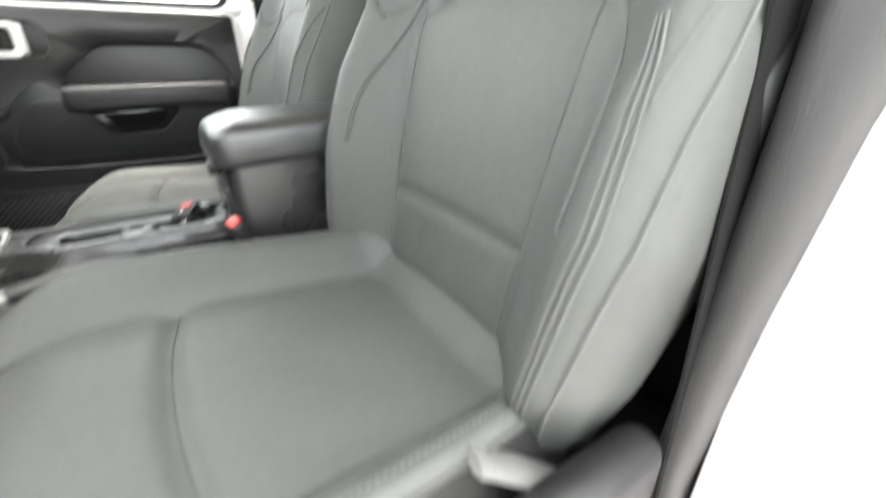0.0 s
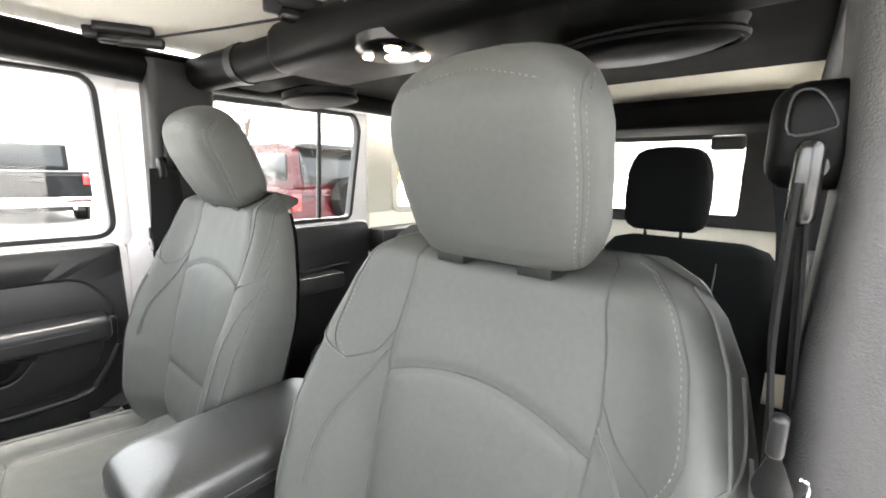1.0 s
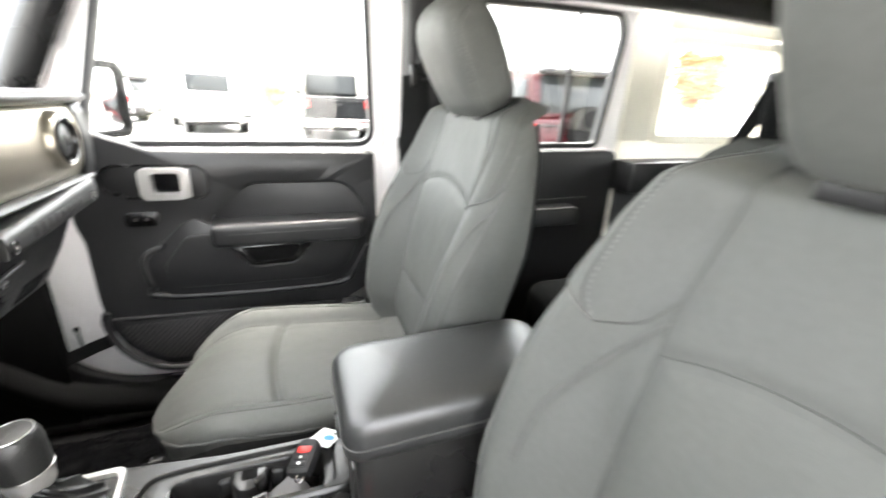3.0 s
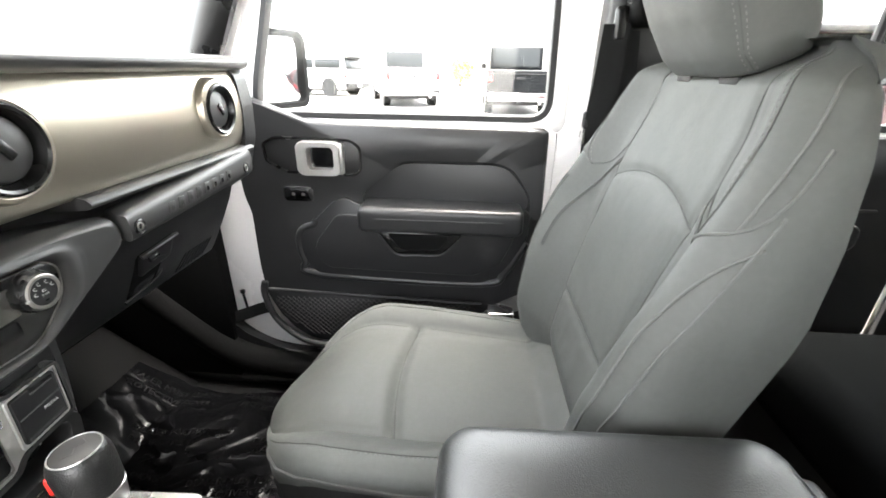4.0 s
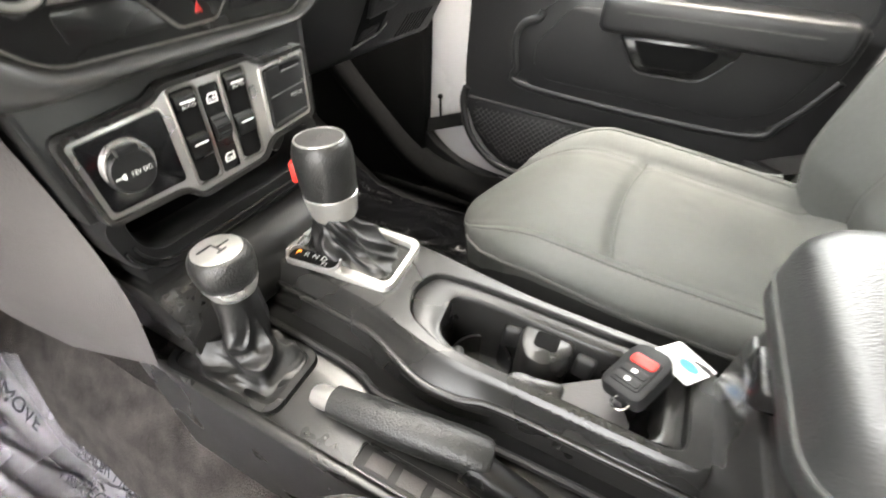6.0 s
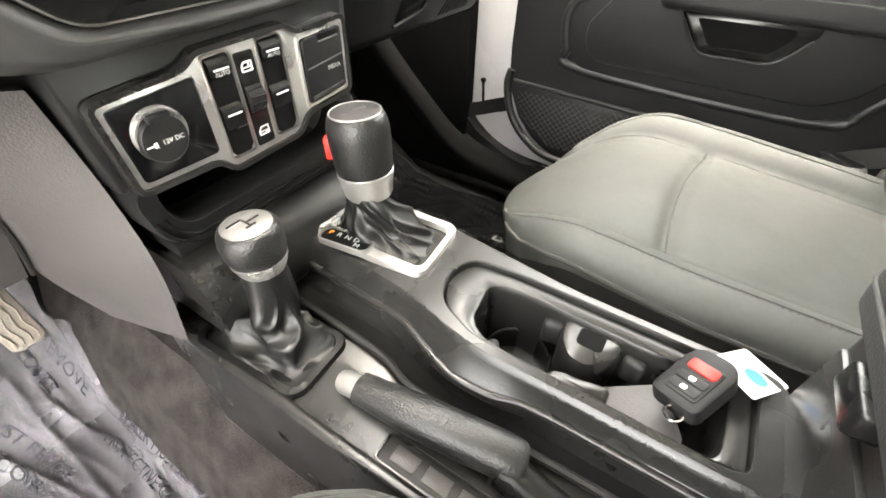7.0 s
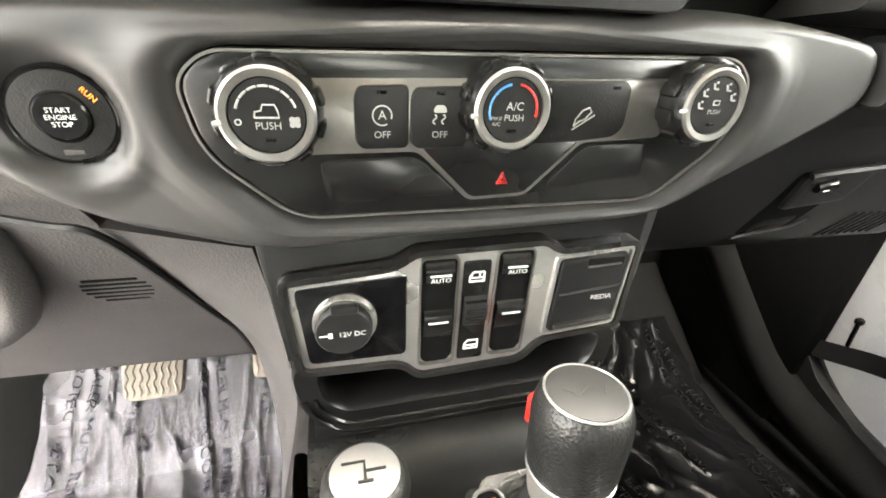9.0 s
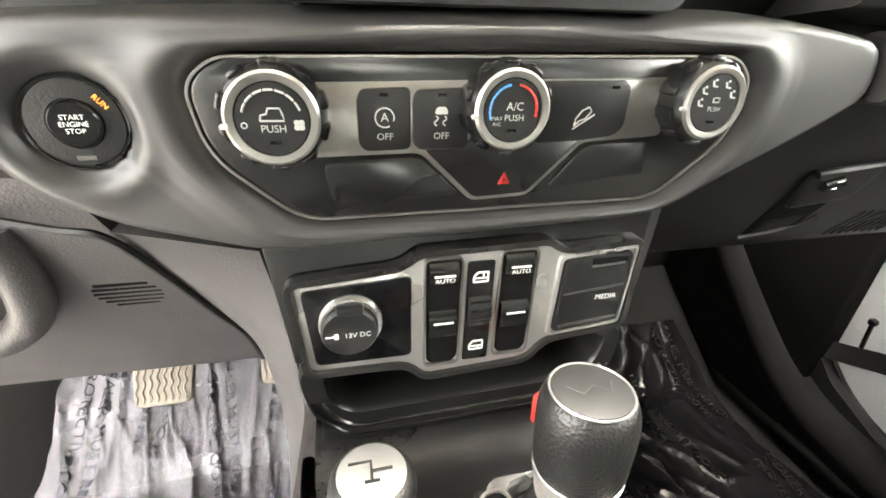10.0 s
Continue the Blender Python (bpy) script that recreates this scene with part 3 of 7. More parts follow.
def front_seat(cx, inboard, label, taller=0.0, raised=0.0):
    o = Vector((cx, -0.535, 0.835))
    seat = base("bucket_seat", (cx, -0.3, 0.5), label, "car seat", "front seats")

    def put(name, bm, m, par=seat, lab="", **k):
        if taller and (name in ("backrest", "back_panel") or par.name.startswith("backrest")):
            for v in bm.verts:
                v.co += UPV * taller * min(1.0, max(0.0, v.co.dot(UPV) / LB))
        if name == "cushion" or par.name.startswith("cushion"):
            bmesh.ops.translate(bm, verts=bm.verts, vec=(0, 0, raised))
        bmesh.ops.translate(bm, verts=bm.verts, vec=o)
        return part(name, bm, m, par, lab, **k)

    NU, NV = 92, 110
    rings = []
    for j in range(NV + 1):
        v = j / NV
        rings.append([back_front(-1 + 2 * i / NU, v) for i in range(NU + 1)] + [back_rear(1 - 2 * i / 10, v) for i in range(11)])
    back = put("backrest", loft(rings), M_SEAT, angle=75)
    rings = []
    for j in range(NV + 1):
        v = j / NV
        top = [cush_top(-1 + 2 * i / NU, v, inboard) for i in range(NU + 1)]
        w, y = lerp_table(CUSH_W, v), top[0].y
        zb = -0.105 + 0.03 * v
        low = [Vector((w * 0.90 * (1 - 2 * i / 6), y - 0.012 * step(.9, 1, v), zb)) for i in range(7)]
        rings.append(top + low)
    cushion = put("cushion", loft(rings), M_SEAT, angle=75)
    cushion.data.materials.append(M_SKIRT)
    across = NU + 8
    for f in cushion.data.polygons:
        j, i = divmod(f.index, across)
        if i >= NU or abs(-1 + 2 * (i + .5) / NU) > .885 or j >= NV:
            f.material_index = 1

    # inserts
    def patch(F, u0, u1, v0, v1, out, off, m, name, par, arch=0.0):
        NA, NB = 34, 40
        rows = []
        for j in range(NB + 1):
            row = []
            for i in range(NA + 1):
                u = u0 + (u1 - u0) * i / NA
                top = v1 + arch * (1 - (u / max(abs(u0), 1e-6)) ** 2)
                v = v0 + (top - v0) * j / NB
                e = 1 - max(abs(2 * i / NA - 1), abs(2 * j / NB - 1)) ** 8
                row.append(F(u, v) + out * (off * e - 0.0006))
            rows.append(row)
        return put(name, loft(rows, cap=False, closed=False), m, par)

    patch(back_front, -.475, .475, .27, .642, FWV, 0.0035, M_INSERT, "insert", back, 0.052)
    Z = Vector((0, 0, 1))

    def top_of(u, v):
        return cush_top(u, v, inboard)

    def sew(F, uv, out, par, kind="seam", r=0.0011):
        line = seam_bm(F, uv, r, out, 0)
        if kind == "stitch":
            return put("stitching", stitches(line, 0.0044, 0.0020, 0.0006, 0.0006), M_THREAD, par)
        m = M_SEAM if kind == "seam" else M_PIPING
        return put("seam" if kind == "seam" else "piping", tube([p + n * (0.0003 if kind == "seam" else 0.001) for p, n in line], r, 6), m, par)

    def at_x(x, v):
        return (x / lerp_table(BACK_W, v), v)

    for s in (-1, 1):
        sew(back_front, [at_x(s * lerp_table(SEAM_X, v), v) for v in (.99, .9, .8, .72, .6, .45, .3, .15, .0)], FWV, back)
        # bolster lines
        top_line = [(s * .79, .985), (s * .835, .92), (s * .83, .80), (s * .81, .70), (s * .75, .645)]
        sew(back_front, top_line, FWV, back, "stitch")
        sew(back_front, [(u + s * .02, v) for u, v in top_line], FWV, back)
        sew(back_front, [(s * .95, .955), (s * .962, .91), (s * .955, .83), (s * .94, .70)], FWV, back, "piping", 0.0016)
        sew(back_front, [(s * .75, .645), (s * .84, .67), (s * .94, .70), (s * .98, .75), (s * .992, .84)], FWV, back, "piping", 0.0016)
        sew(back_front, [(s * .75, .645), (s * .62, .68), at_x(s * .137, .742)], FWV, back)
        for k in range(2):
            sew(back_front, [at_x(s * .138, .70 - .012 * k), (s * (.66 - .01 * k), .60), (s * (.75 - .012 * k), .47), (s * (.76 - .014 * k), .34)], FWV, back, "piping", 0.0012)
        for k in range(0 if s == inboard else 3):
            sew(back_front, [(s * (.865 - .014 * k), .585), (s * (.895 - .018 * k), .50), (s * (.905 - .02 * k), .33), (s * (.89 - .02 * k), .03)], FWV, back, "piping", 0.0013)
        sew(back_front, [(s * .995, .69), (s * .95, .63), (s * .92, .55), (s * .905, .45), (s * .90, .30), (s * .89, .05)] if s == inboard else [(s * .985, .69), (s * .95, .63), (s * .915, .55), (s * .905, .50)], FWV, back, "piping", 0.0014)
        sew(back_front, [(s * .99, .74), (s * .98, .56), (s * .965, .39), (s * .94, .03)], FWV, back, "piping", 0.0018)
        us = .475 if s == inboard else .67
        sew(top_of, [(s * us, .0), (s * us, .3), (s * us, .6), (s * (us + .01), .88)], Z, cushion)
        edge_line = [(s * .72, .12), (s * .73, .4), (s * .735, .7), (s * .69, .93)] if s == inboard else [(s * .80, .12), (s * .81, .4), (s * .81, .7), (s * .76, .93)]
        sew(top_of, edge_line, Z, cushion, "stitch")
        sew(top_of, [(u - s * .012, v) for u, v in edge_line], Z, cushion, r=0.0009)
        sew(top_of, [(s * .88, .08), (s * .885, .4), (s * .875, .75), (s * .85, .88), (s * .80, .96)], Z, cushion, r=0.0028)
    sew(back_front, [at_x(.123 * k, .265) for k in (-1, -.5, 0, .5, 1)], FWV, back)
    sew(back_front, [at_x(.135 * k, .645 + .055 * (1 - k * k)) for k in (-1, -.7, -.35, 0, .35, .7, 1)], FWV, back)
    ua, ub = (-.67, .475) if inboard > 0 else (-.475, .67)
    sew(top_of, [(ua + (ub - ua) * k, .54 + .02 * (1 - (2 * k - 1) ** 2)) for k in (0, .25, .5, .75, 1)], Z, cushion, r=0.0013)

    # headrest
    HL = radians(20 if cx < 0 else 26)
    HU, HF = Vector((0, math.sin(HL), math.cos(HL))), Vector((0, math.cos(HL), -math.sin(HL)))
    hc = Vector((-0.008 if cx < 0 else -0.004, -0.168 if cx < 0 else -0.190, 0.513 if cx < 0 else 0.528))
    rings = []
    prof = [(0, .072, .026), (.006, .101, .039), (.03, .109, .048), (.08, .1125, .053), (.13, .1145, .053), (.155, .1115, .050), (.175, .104, .045), (.19, .091, .037), (.20, .074, .028), (.206, .054, .019), (.2095, .025, .009)]
    fwd = -0.0
    for i in range(49):
        h = prof[-1][0] * (1 - (1 - i / 48) ** 1.25) if i else 0.0
        w, d = lerp_table([(p[0], p[1]) for p in prof], h), lerp_table([(p[0], p[2]) for p in prof], h)
        ring = []
        for k in range(88):
            a = 2 * math.pi * k / 88
            c, q = math.cos(a), math.sin(a)
            x = w * math.copysign(abs(c) ** .42, c)
            y = d * math.copysign(abs(q) ** .55, q)
            ring.append(hc + Vector((x, 0, 0)) + HU * h + HF * y)
        rings.append(ring)
    head = put("headrest", loft(rings), M_SEAT, angle=75)

    def head_front(x, h):
        w = lerp_table([(p[0], p[1]) for p in prof], h)
        d = lerp_table([(p[0], p[2]) for p in prof], h)
        q = max(0.0, 1 - min(1, abs(x) / max(w, 1e-4)) ** 4.7) ** .3
        return hc + Vector((x, 0, 0)) + HU * h + HF * d * q

    for s in (-1, 1):
        for dx in (0.090, 0.096):
            pts = [(head_front(s * (dx + 0.014 * math.sin(h * 13)), h), HF) for h in [0.01 + 0.0085 * k for k in range(21)]]
            put("stitching", stitches(pts, 0.0044, 0.0020, 0.0007, 0.0008), M_THREAD, head)
        pts = [head_front(s * (0.093 + 0.014 * math.sin(h * 13)), h) for h in [0.01 + 0.0085 * k for k in range(21)]]
        put("seam", tube(pts, 0.0011, 6), M_SEAM, head)
    pts = [(head_front(-0.075 + 0.00375 * k, 0.18 + 0.016 * math.cos((k - 20) / 20 * 1.4)), HF) for k in range(41)]
    put("stitching", stitches(pts, 0.0044, 0.0020, 0.0007, 0.0008), M_THREAD, head)
    for s in (-1, 1):
        p = hc + Vector((s * 0.055, 0, 0))
        put("post", tube([p - UPV * 0.02, p + UPV * 0.02], 0.006, 10), M_CHROME)
        put("post_guide", rbox(s * .055 - .02, s * .055 + .02, hc.y - .018, hc.y + .03, hc.z - .02, hc.z - .003, .003), M_BLACK)
    # base
    put("side_cover", rbox(-.258, -.228, -.02, .36, -.19, -.075, .012, 3), M_BLACK)
    put("side_cover", rbox(.228, .258, -.02, .36, -.19, -.075, .012, 3), M_BLACK)
    put("seat_frame", rbox(-.23, .23, -.02, .38, -.25, -.1, .01), M_BLACK)
    for s in (-1, 1):
        put("rail", rbox(s * .19 - .02, s * .19 + .02, -.1, .4, -.335, -.24, .004), M_SATIN)
    put("back_panel", loft([[back_rear(-.9 + 1.8 * i / 12, .06 + .88 * j / 12) - FWV * .006 for i in range(13)] for j in range(13)], cap=False, closed=False), M_BLACK)
    return seat


seat_left = front_seat(-0.357, 1, "grey-green cloth driver's seat with stitched bolsters", 0.0, 0.032)
seat_right = front_seat(0.366, -1, "grey-green cloth front passenger seat with stitched bolsters", 0.03)

# ---- centre console ----
TOP = Matrix.Identity(4)
console = base("centre_console", (0, -0.2, 0.55), "dark grey plastic centre console between the front seats", "console")


# left, lower deck
part("lower_deck", slab(rounded([(-0.126, 0.085), (-0.124, -0.43), (-0.03, -0.43), (-0.03, 0.085)], 0.02), 0.6, 0.85, TOP, 0.008), M_CONSOLE, console)
# raised spine with the tray opening
def resample(pts, n):
    """n points spread evenly round a closed outline, from its rightmost-front corner."""
    P = [Vector(p) for p in pts]
    P.append(P[0])
    L = [0.0]
    for a, b in zip(P, P[1:]):
        L.append(L[-1] + (b - a).length)
    out, k = [], 0
    for i in range(n):
        s = L[-1] * i / n
        while L[k + 1] < s:
            k += 1
        q = P[k].lerp(P[k + 1], (s - L[k]) / max(L[k + 1] - L[k], 1e-9))
        out.append((q.x, q.y))
    return out


ZT = 0.896
CC = (0.024, -0.20)
FOOT = rounded([(0.086, -0.405), (0.088, -0.24), (0.100, -0.12), (0.104, 0.085), (-0.020, 0.085), (-0.022, -0.012), (-0.025, -0.068), (-0.028, -0.125), (-0.036, -0.160), (-0.043, -0.190), (-0.042, -0.225), (-0.036, -0.252), (-0.035, -0.405)], 0.016, 6)
LEDGE = rounded([(0.082, -0.405), (0.084, -0.24), (0.098, -0.12), (0.100, 0.083), (-0.010, 0.083), (-0.012, -0.012), (-0.015, -0.068), (-0.019, -0.125), (-0.032, -0.160), (-0.041, -0.190), (-0.040, -0.225), (-0.032, -0.252), (-0.031, -0.405)], 0.016, 6)
CREST = rounded([(0.076, -0.403), (0.078, -0.24), (0.092, -0.12), (0.094, 0.078), (0.000, 0.078), (-0.003, -0.068), (-0.008, -0.125), (-0.019, -0.165), (-0.025, -0.20), (-0.024, -0.403)], 0.02, 6)
FIELD = rounded([(0.066, -0.382), (0.067, -0.19), (0.062, -0.150), (0.034, -0.140), (0.004, -0.152), (-0.013, -0.19), (-0.015, -0.382)], 0.014, 6)
PIT = rounded([(0.050, -0.366), (0.053, -0.215), (0.053, -0.192), (0.044, -0.176), (0.004, -0.182), (-0.006, -0.196), (-0.012, -0.25), (-0.012, -0.366)], 0.014, 6)
NP = 220
skin = [(FOOT, 0.62), (FOOT, 0.852), (shrink(FOOT, 0.003), 0.860), (shrink(LEDGE, -0.002), 0.868), (LEDGE, 0.874), (shrink(LEDGE, 0.003), 0.8775), (shrink(CREST, -0.002), 0.889), (CREST, 0.8935), (shrink(CREST, 0.003), 0.8958), (shrink(FIELD, -0.0016), 0.8962), (shrink(FIELD, -0.0004), 0.8952), (FIELD, 0.8935), (FIELD, 0.86)]
part("spine", loft([[Vector((x, y, z)) for x, y in polar(o, CC, NP)] for o, z in skin], cap=False), M_CONSOLE, console, "raised console spine with a stepped side", angle=30)
well = [(shrink(FIELD, 0.0006), 0.88), (shrink(FIELD, 0.0008), 0.8895), (shrink(FIELD, 0.0016), 0.8908), (shrink(FIELD, 0.003), 0.8912), (shrink(PIT, -0.0035), 0.8908), (shrink(PIT, -0.0012), 0.8900), (PIT, 0.8880), (shrink(PIT, 0.001), 0.884), (shrink(PIT, 0.0035), 0.86), (shrink(PIT, 0.006), 0.812)]
part("cup_panel", loft([[Vector((x, y, z)) for x, y in polar(o, CC, NP)] for o, z in well], cap=False), M_CONSOLE, console, "recessed cup-holder panel", angle=28)
# Pit floor in near-black: the shade at the bottom is painted in.
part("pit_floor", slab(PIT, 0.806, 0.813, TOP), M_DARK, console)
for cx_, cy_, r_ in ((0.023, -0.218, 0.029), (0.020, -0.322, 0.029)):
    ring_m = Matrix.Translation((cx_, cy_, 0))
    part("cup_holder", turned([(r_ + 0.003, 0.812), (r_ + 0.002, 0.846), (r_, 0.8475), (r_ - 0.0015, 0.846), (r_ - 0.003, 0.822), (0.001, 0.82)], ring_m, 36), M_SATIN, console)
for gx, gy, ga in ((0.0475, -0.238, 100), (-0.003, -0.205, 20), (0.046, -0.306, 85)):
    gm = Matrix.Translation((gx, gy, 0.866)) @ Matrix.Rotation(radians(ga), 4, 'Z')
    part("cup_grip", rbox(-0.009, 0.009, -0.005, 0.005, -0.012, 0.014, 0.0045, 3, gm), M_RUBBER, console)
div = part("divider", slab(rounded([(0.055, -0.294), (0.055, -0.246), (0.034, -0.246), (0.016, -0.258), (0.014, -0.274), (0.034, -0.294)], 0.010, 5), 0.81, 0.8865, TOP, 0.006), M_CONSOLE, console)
# No real slot: a dark plate paints the shade of one.
part("divider_slot_shade", slab(rrect(0.018, 0.021, 0.004, 4, 0.040, -0.270), 0.86, 0.8869, TOP), M_DARK, div)
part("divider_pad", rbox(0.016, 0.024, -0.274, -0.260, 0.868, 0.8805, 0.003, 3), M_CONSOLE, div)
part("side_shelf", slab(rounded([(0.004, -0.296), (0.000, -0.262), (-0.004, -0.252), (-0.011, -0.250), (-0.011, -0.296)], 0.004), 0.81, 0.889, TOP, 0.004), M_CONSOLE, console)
# Dark strip beside the spine; its shade is in the colour.
part("channel", slab(rounded([(-0.02, 0.085), (-0.036, 0.085), (-0.041, -0.014), (-0.047, -0.122), (-0.058, -0.167), (-0.0525, -0.282), (-0.0505, -0.43), (-0.02, -0.43)], 0.01), 0.845, 0.8525, TOP, 0.001), M_DARK, console, "channel beside the spine, its shade put into the dark colour")
part("ledge_roll", tube(smooth_line([(-0.0105, 0.07, 0.8745), (-0.0125, -0.012, 0.8745), (-0.0155, -0.068, 0.8745), (-0.0195, -0.125, 0.8745), (-0.032, -0.160, 0.874), (-0.0405, -0.190, 0.8735), (-0.0395, -0.222, 0.8735), (-0.032, -0.252, 0.874), (-0.031, -0.33, 0.874), (-0.031, -0.40, 0.874)], 6), 0.0034, 10), M_CONSOLE, console, "rolled edge of the spine")
part("side_rail", tube(smooth_line([(-0.036, 0.07, 0.856), (-0.041, -0.014, 0.856), (-0.047, -0.122, 0.856), (-0.058, -0.167, 0.856), (-0.0525, -0.282, 0.856), (-0.0505, -0.40, 0.856)]), 0.0035, 8), M_BLACK, console)
part("deck_edge", tube(smooth_line([(-0.121, 0.08, 0.848), (-0.121, -0.1, 0.850), (-0.120, -0.26, 0.850), (-0.120, -0.425, 0.848)]), 0.0055, 10), M_CONSOLE, console)

# gear selector
shifter = base("gear_selector", (0.045, -0.06, ZT), "automatic gear selector with black leather knob and boot", "gear lever")
bo = rounded([(0.004, -0.004), (0.058, 0.008), (0.086, -0.012), (0.09, -0.118), (0.012, -0.126), (0.006, -0.074)], 0.014, 9)
bi = rounded([(0.02, -0.008), (0.056, -0.003), (0.076, -0.018), (0.08, -0.112), (0.02, -0.119), (0.019, -0.074)], 0.01, 9)
part("bezel", hoop(bo, bi, ZT - 0.002, ZT + 0.006, TOP, 0.002), M_SILVER, shifter, "satin silver bezel")
def crease(p, k):
    """Sharp soft-leather folds: ridged noise."""
    return (1 - abs(noise.noise(p * k))) ** 2.4 - 0.4


rings = []
for j in range(45):
    t = j / 44
    ring = []
    for px, py in resample(bi, 120):
        a = math.atan2(py + 0.064, px - 0.049)
        q = Vector((0.047 + 0.0165 * math.cos(a), -0.060 + 0.0165 * math.sin(a)))
        e = min(1.0, 1.02 * (1 - (1 - t) ** 1.9))
        fold = math.sin(math.pi * min(1, t * 1.05)) ** 0.6
        w = (0.0040 * math.sin(2 * a + 7 * t + .6) + 0.0026 * math.sin(3 * a - 6 * t + 1)) * fold
        w += 0.0062 * crease(Vector((2.2 * math.cos(a + 1.6 * t), 2.2 * math.sin(a + 1.6 * t), 1.3 * t)), 0.8) * fold
        x, y = px * (1 - e) + q.x * e, py * (1 - e) + q.y * e
        ring.append(Vector((x + w * math.cos(a) - 0.008 * t, y + w * math.sin(a) + 0.014 * t, ZT - 0.004 + 0.060 * t ** 1.1 + 0.5 * w)))
    rings.append(ring)
part("boot", loft(rings), M_BOOT, shifter, "wrinkled black leather boot", angle=180)
part("boot_seam", tube([rings[j][78] * 1.0 + Vector((0, 0, 0.0006)) for j in range(2, 44)], 0.0008, 5), M_SEAM, shifter)
axis = Matrix.Translation((0.043, -0.047, 0.931)) @ Matrix.Rotation(radians(-4), 4, 'X')
part("collar", turned([(0.016, 0.009), (0.0205, 0.010), (0.0222, 0.013), (0.0238, 0.026), (0.0253, 0.032), (0.0253, 0.0345), (0.024, 0.0355)], axis), M_SILVER, shifter, "satin silver collar")
part("knob", turned([(0.023, 0.034), (0.0248, 0.0355), (0.0255, 0.040), (0.0264, 0.058), (0.0266, 0.069), (0.0260, 0.076), (0.0243, 0.0820), (0.0222, 0.0855), (0.02, 0.0866), (0.001, 0.0868)], axis), M_LEATHER, shifter, "grained black leather knob")
part("cap_ring", tube([axis @ Vector((0.0215 * math.cos(a), 0.0215 * math.sin(a), 0.0866)) for a in [2 * math.pi * k / 40 for k in range(40)]], 0.0008, 6, True), M_SILVER, shifter)
part("cap", turned([(0.0205, 0.0862), (0.0205, 0.0871), (0.0195, 0.0874), (0.001, 0.0875)], axis), M_SOFT, shifter, "grey shift cap")
part("cap_mark", tube([axis @ Vector(p) for p in ((-0.012, 0.004, 0.0876), (-0.006, -0.003, 0.0877), (0.002, 0.002, 0.0877), (0.009, -0.004, 0.0877), (0.013, 0.003, 0.0876))], 0.0003, 5), M_GREY, shifter)
part("release_button", rbox(-0.031, -0.024, -0.006, 0.006, 0.046, 0.066, 0.002, 2, axis @ Matrix.Rotation(radians(-62), 4, 'Z')), M_RED, shifter, "red release button")
pm = Matrix.Translation((0.011, -0.040, ZT + 0.0035)) @ Matrix.Rotation(radians(8), 4, 'Z')
part("display", slab(rrect(0.018, 0.052, 0.007), 0, 0.0045, pm, 0.001), M_DARK, shifter, "black gear display")
part("display_rim", hoop(rrect(0.0225, 0.0565, 0.009), rrect(0.0175, 0.0515, 0.0068), 0, 0.006, pm, 0.001), M_SILVER, shifter)
RD = Matrix.Rotation(radians(-90), 4, 'Z')
for k, (ch, m_) in enumerate((("P", M_ORANGE), ("R", M_PRINT), ("N", M_PRINT), ("D", M_PRINT))):
    part("letter", text_bm(ch, 0.0085, pm @ Matrix.Translation((0.002, 0.018 - 0.0095 * k, 0.0053)) @ RD), m_, shifter, smooth=False)
part("letter", text_bm("M", 0.0075, pm @ Matrix.Translation((-0.0045, -0.014, 0.0053)) @ RD), M_PRINT, shifter, smooth=False)

# transfer lever
tlev = base("transfer_lever", (-0.085, -0.03, 0.85), "four-wheel-drive lever with round leather knob and boot", "gear lever")
tm = Matrix.Translation((-0.086, -0.032, 0.85)) @ Matrix.Rotation(radians(4), 4, 'Z')
part("bezel", hoop(rrect(0.070, 0.122, 0.014), rrect(0.056, 0.108, 0.01), 0, 0.006, tm, 0.002), M_SATIN, tlev)
rings = []
out0 = resample(rrect(0.056, 0.108, 0.01, 12), 130)
for j in range(61):
    t = j / 60
    e = step(0, .62, t) ** 0.8
    zz = 0.003 + 0.030 * min(1, t / .62) ** 1.6 + 0.052 * max(0, (t - .62) / .38)
    fold = math.sin(math.pi * min(1, t * 1.06)) ** 0.6 * (1 - .72 * step(.6, .85, t))
    ring = []
    for px, py in out0:
        a = math.atan2(py, px)
        c, q = math.cos(a), math.sin(a)
        w = 0.0042 * math.sin(2 * a + 9 * t + 1) + 0.0034 * math.sin(3 * a - 11 * t)
        w += 0.0120 * crease(Vector((1.5 * c + 2, 1.5 * q, 3.4 * t)), 0.75) + 0.0016 * crease(Vector((c + 4, q, 6 * t)), 1.6)
        w *= fold
        x = px * (1 - e) + 0.0175 * c * e + 0.7 * w * c + 0.015 * step(0, 1, t)
        y = py * (1 - e) + 0.0175 * q * e + 0.7 * w * q - 0.006 * math.sin(math.pi * t)
        ring.append(tm @ Vector((x, y, zz + 0.9 * w * (1 - .8 * t))))
    rings.append(ring)
part("boot", loft(rings), M_BOOT, tlev, "crumpled black leather boot", angle=180)
ta = Matrix.Translation((-0.0705, -0.034, 0.914)) @ Matrix.Rotation(radians(-3), 4, 'X')
part("collar", turned([(0.0145, 0.0155), (0.0175, 0.0165), (0.0192, 0.020), (0.0215, 0.027), (0.0215, 0.0285), (0.0195, 0.0295)], ta), M_SILVER, tlev, "satin silver collar")
part("knob", turned([(0.0195, 0.028), (0.0215, 0.0295), (0.0232, 0.036), (0.0240, 0.046), (0.0230, 0.052), (0.0212, 0.0555), (0.0195, 0.0567), (0.001, 0.0568)], ta), M_LEATHER, tlev, "round black leather knob")
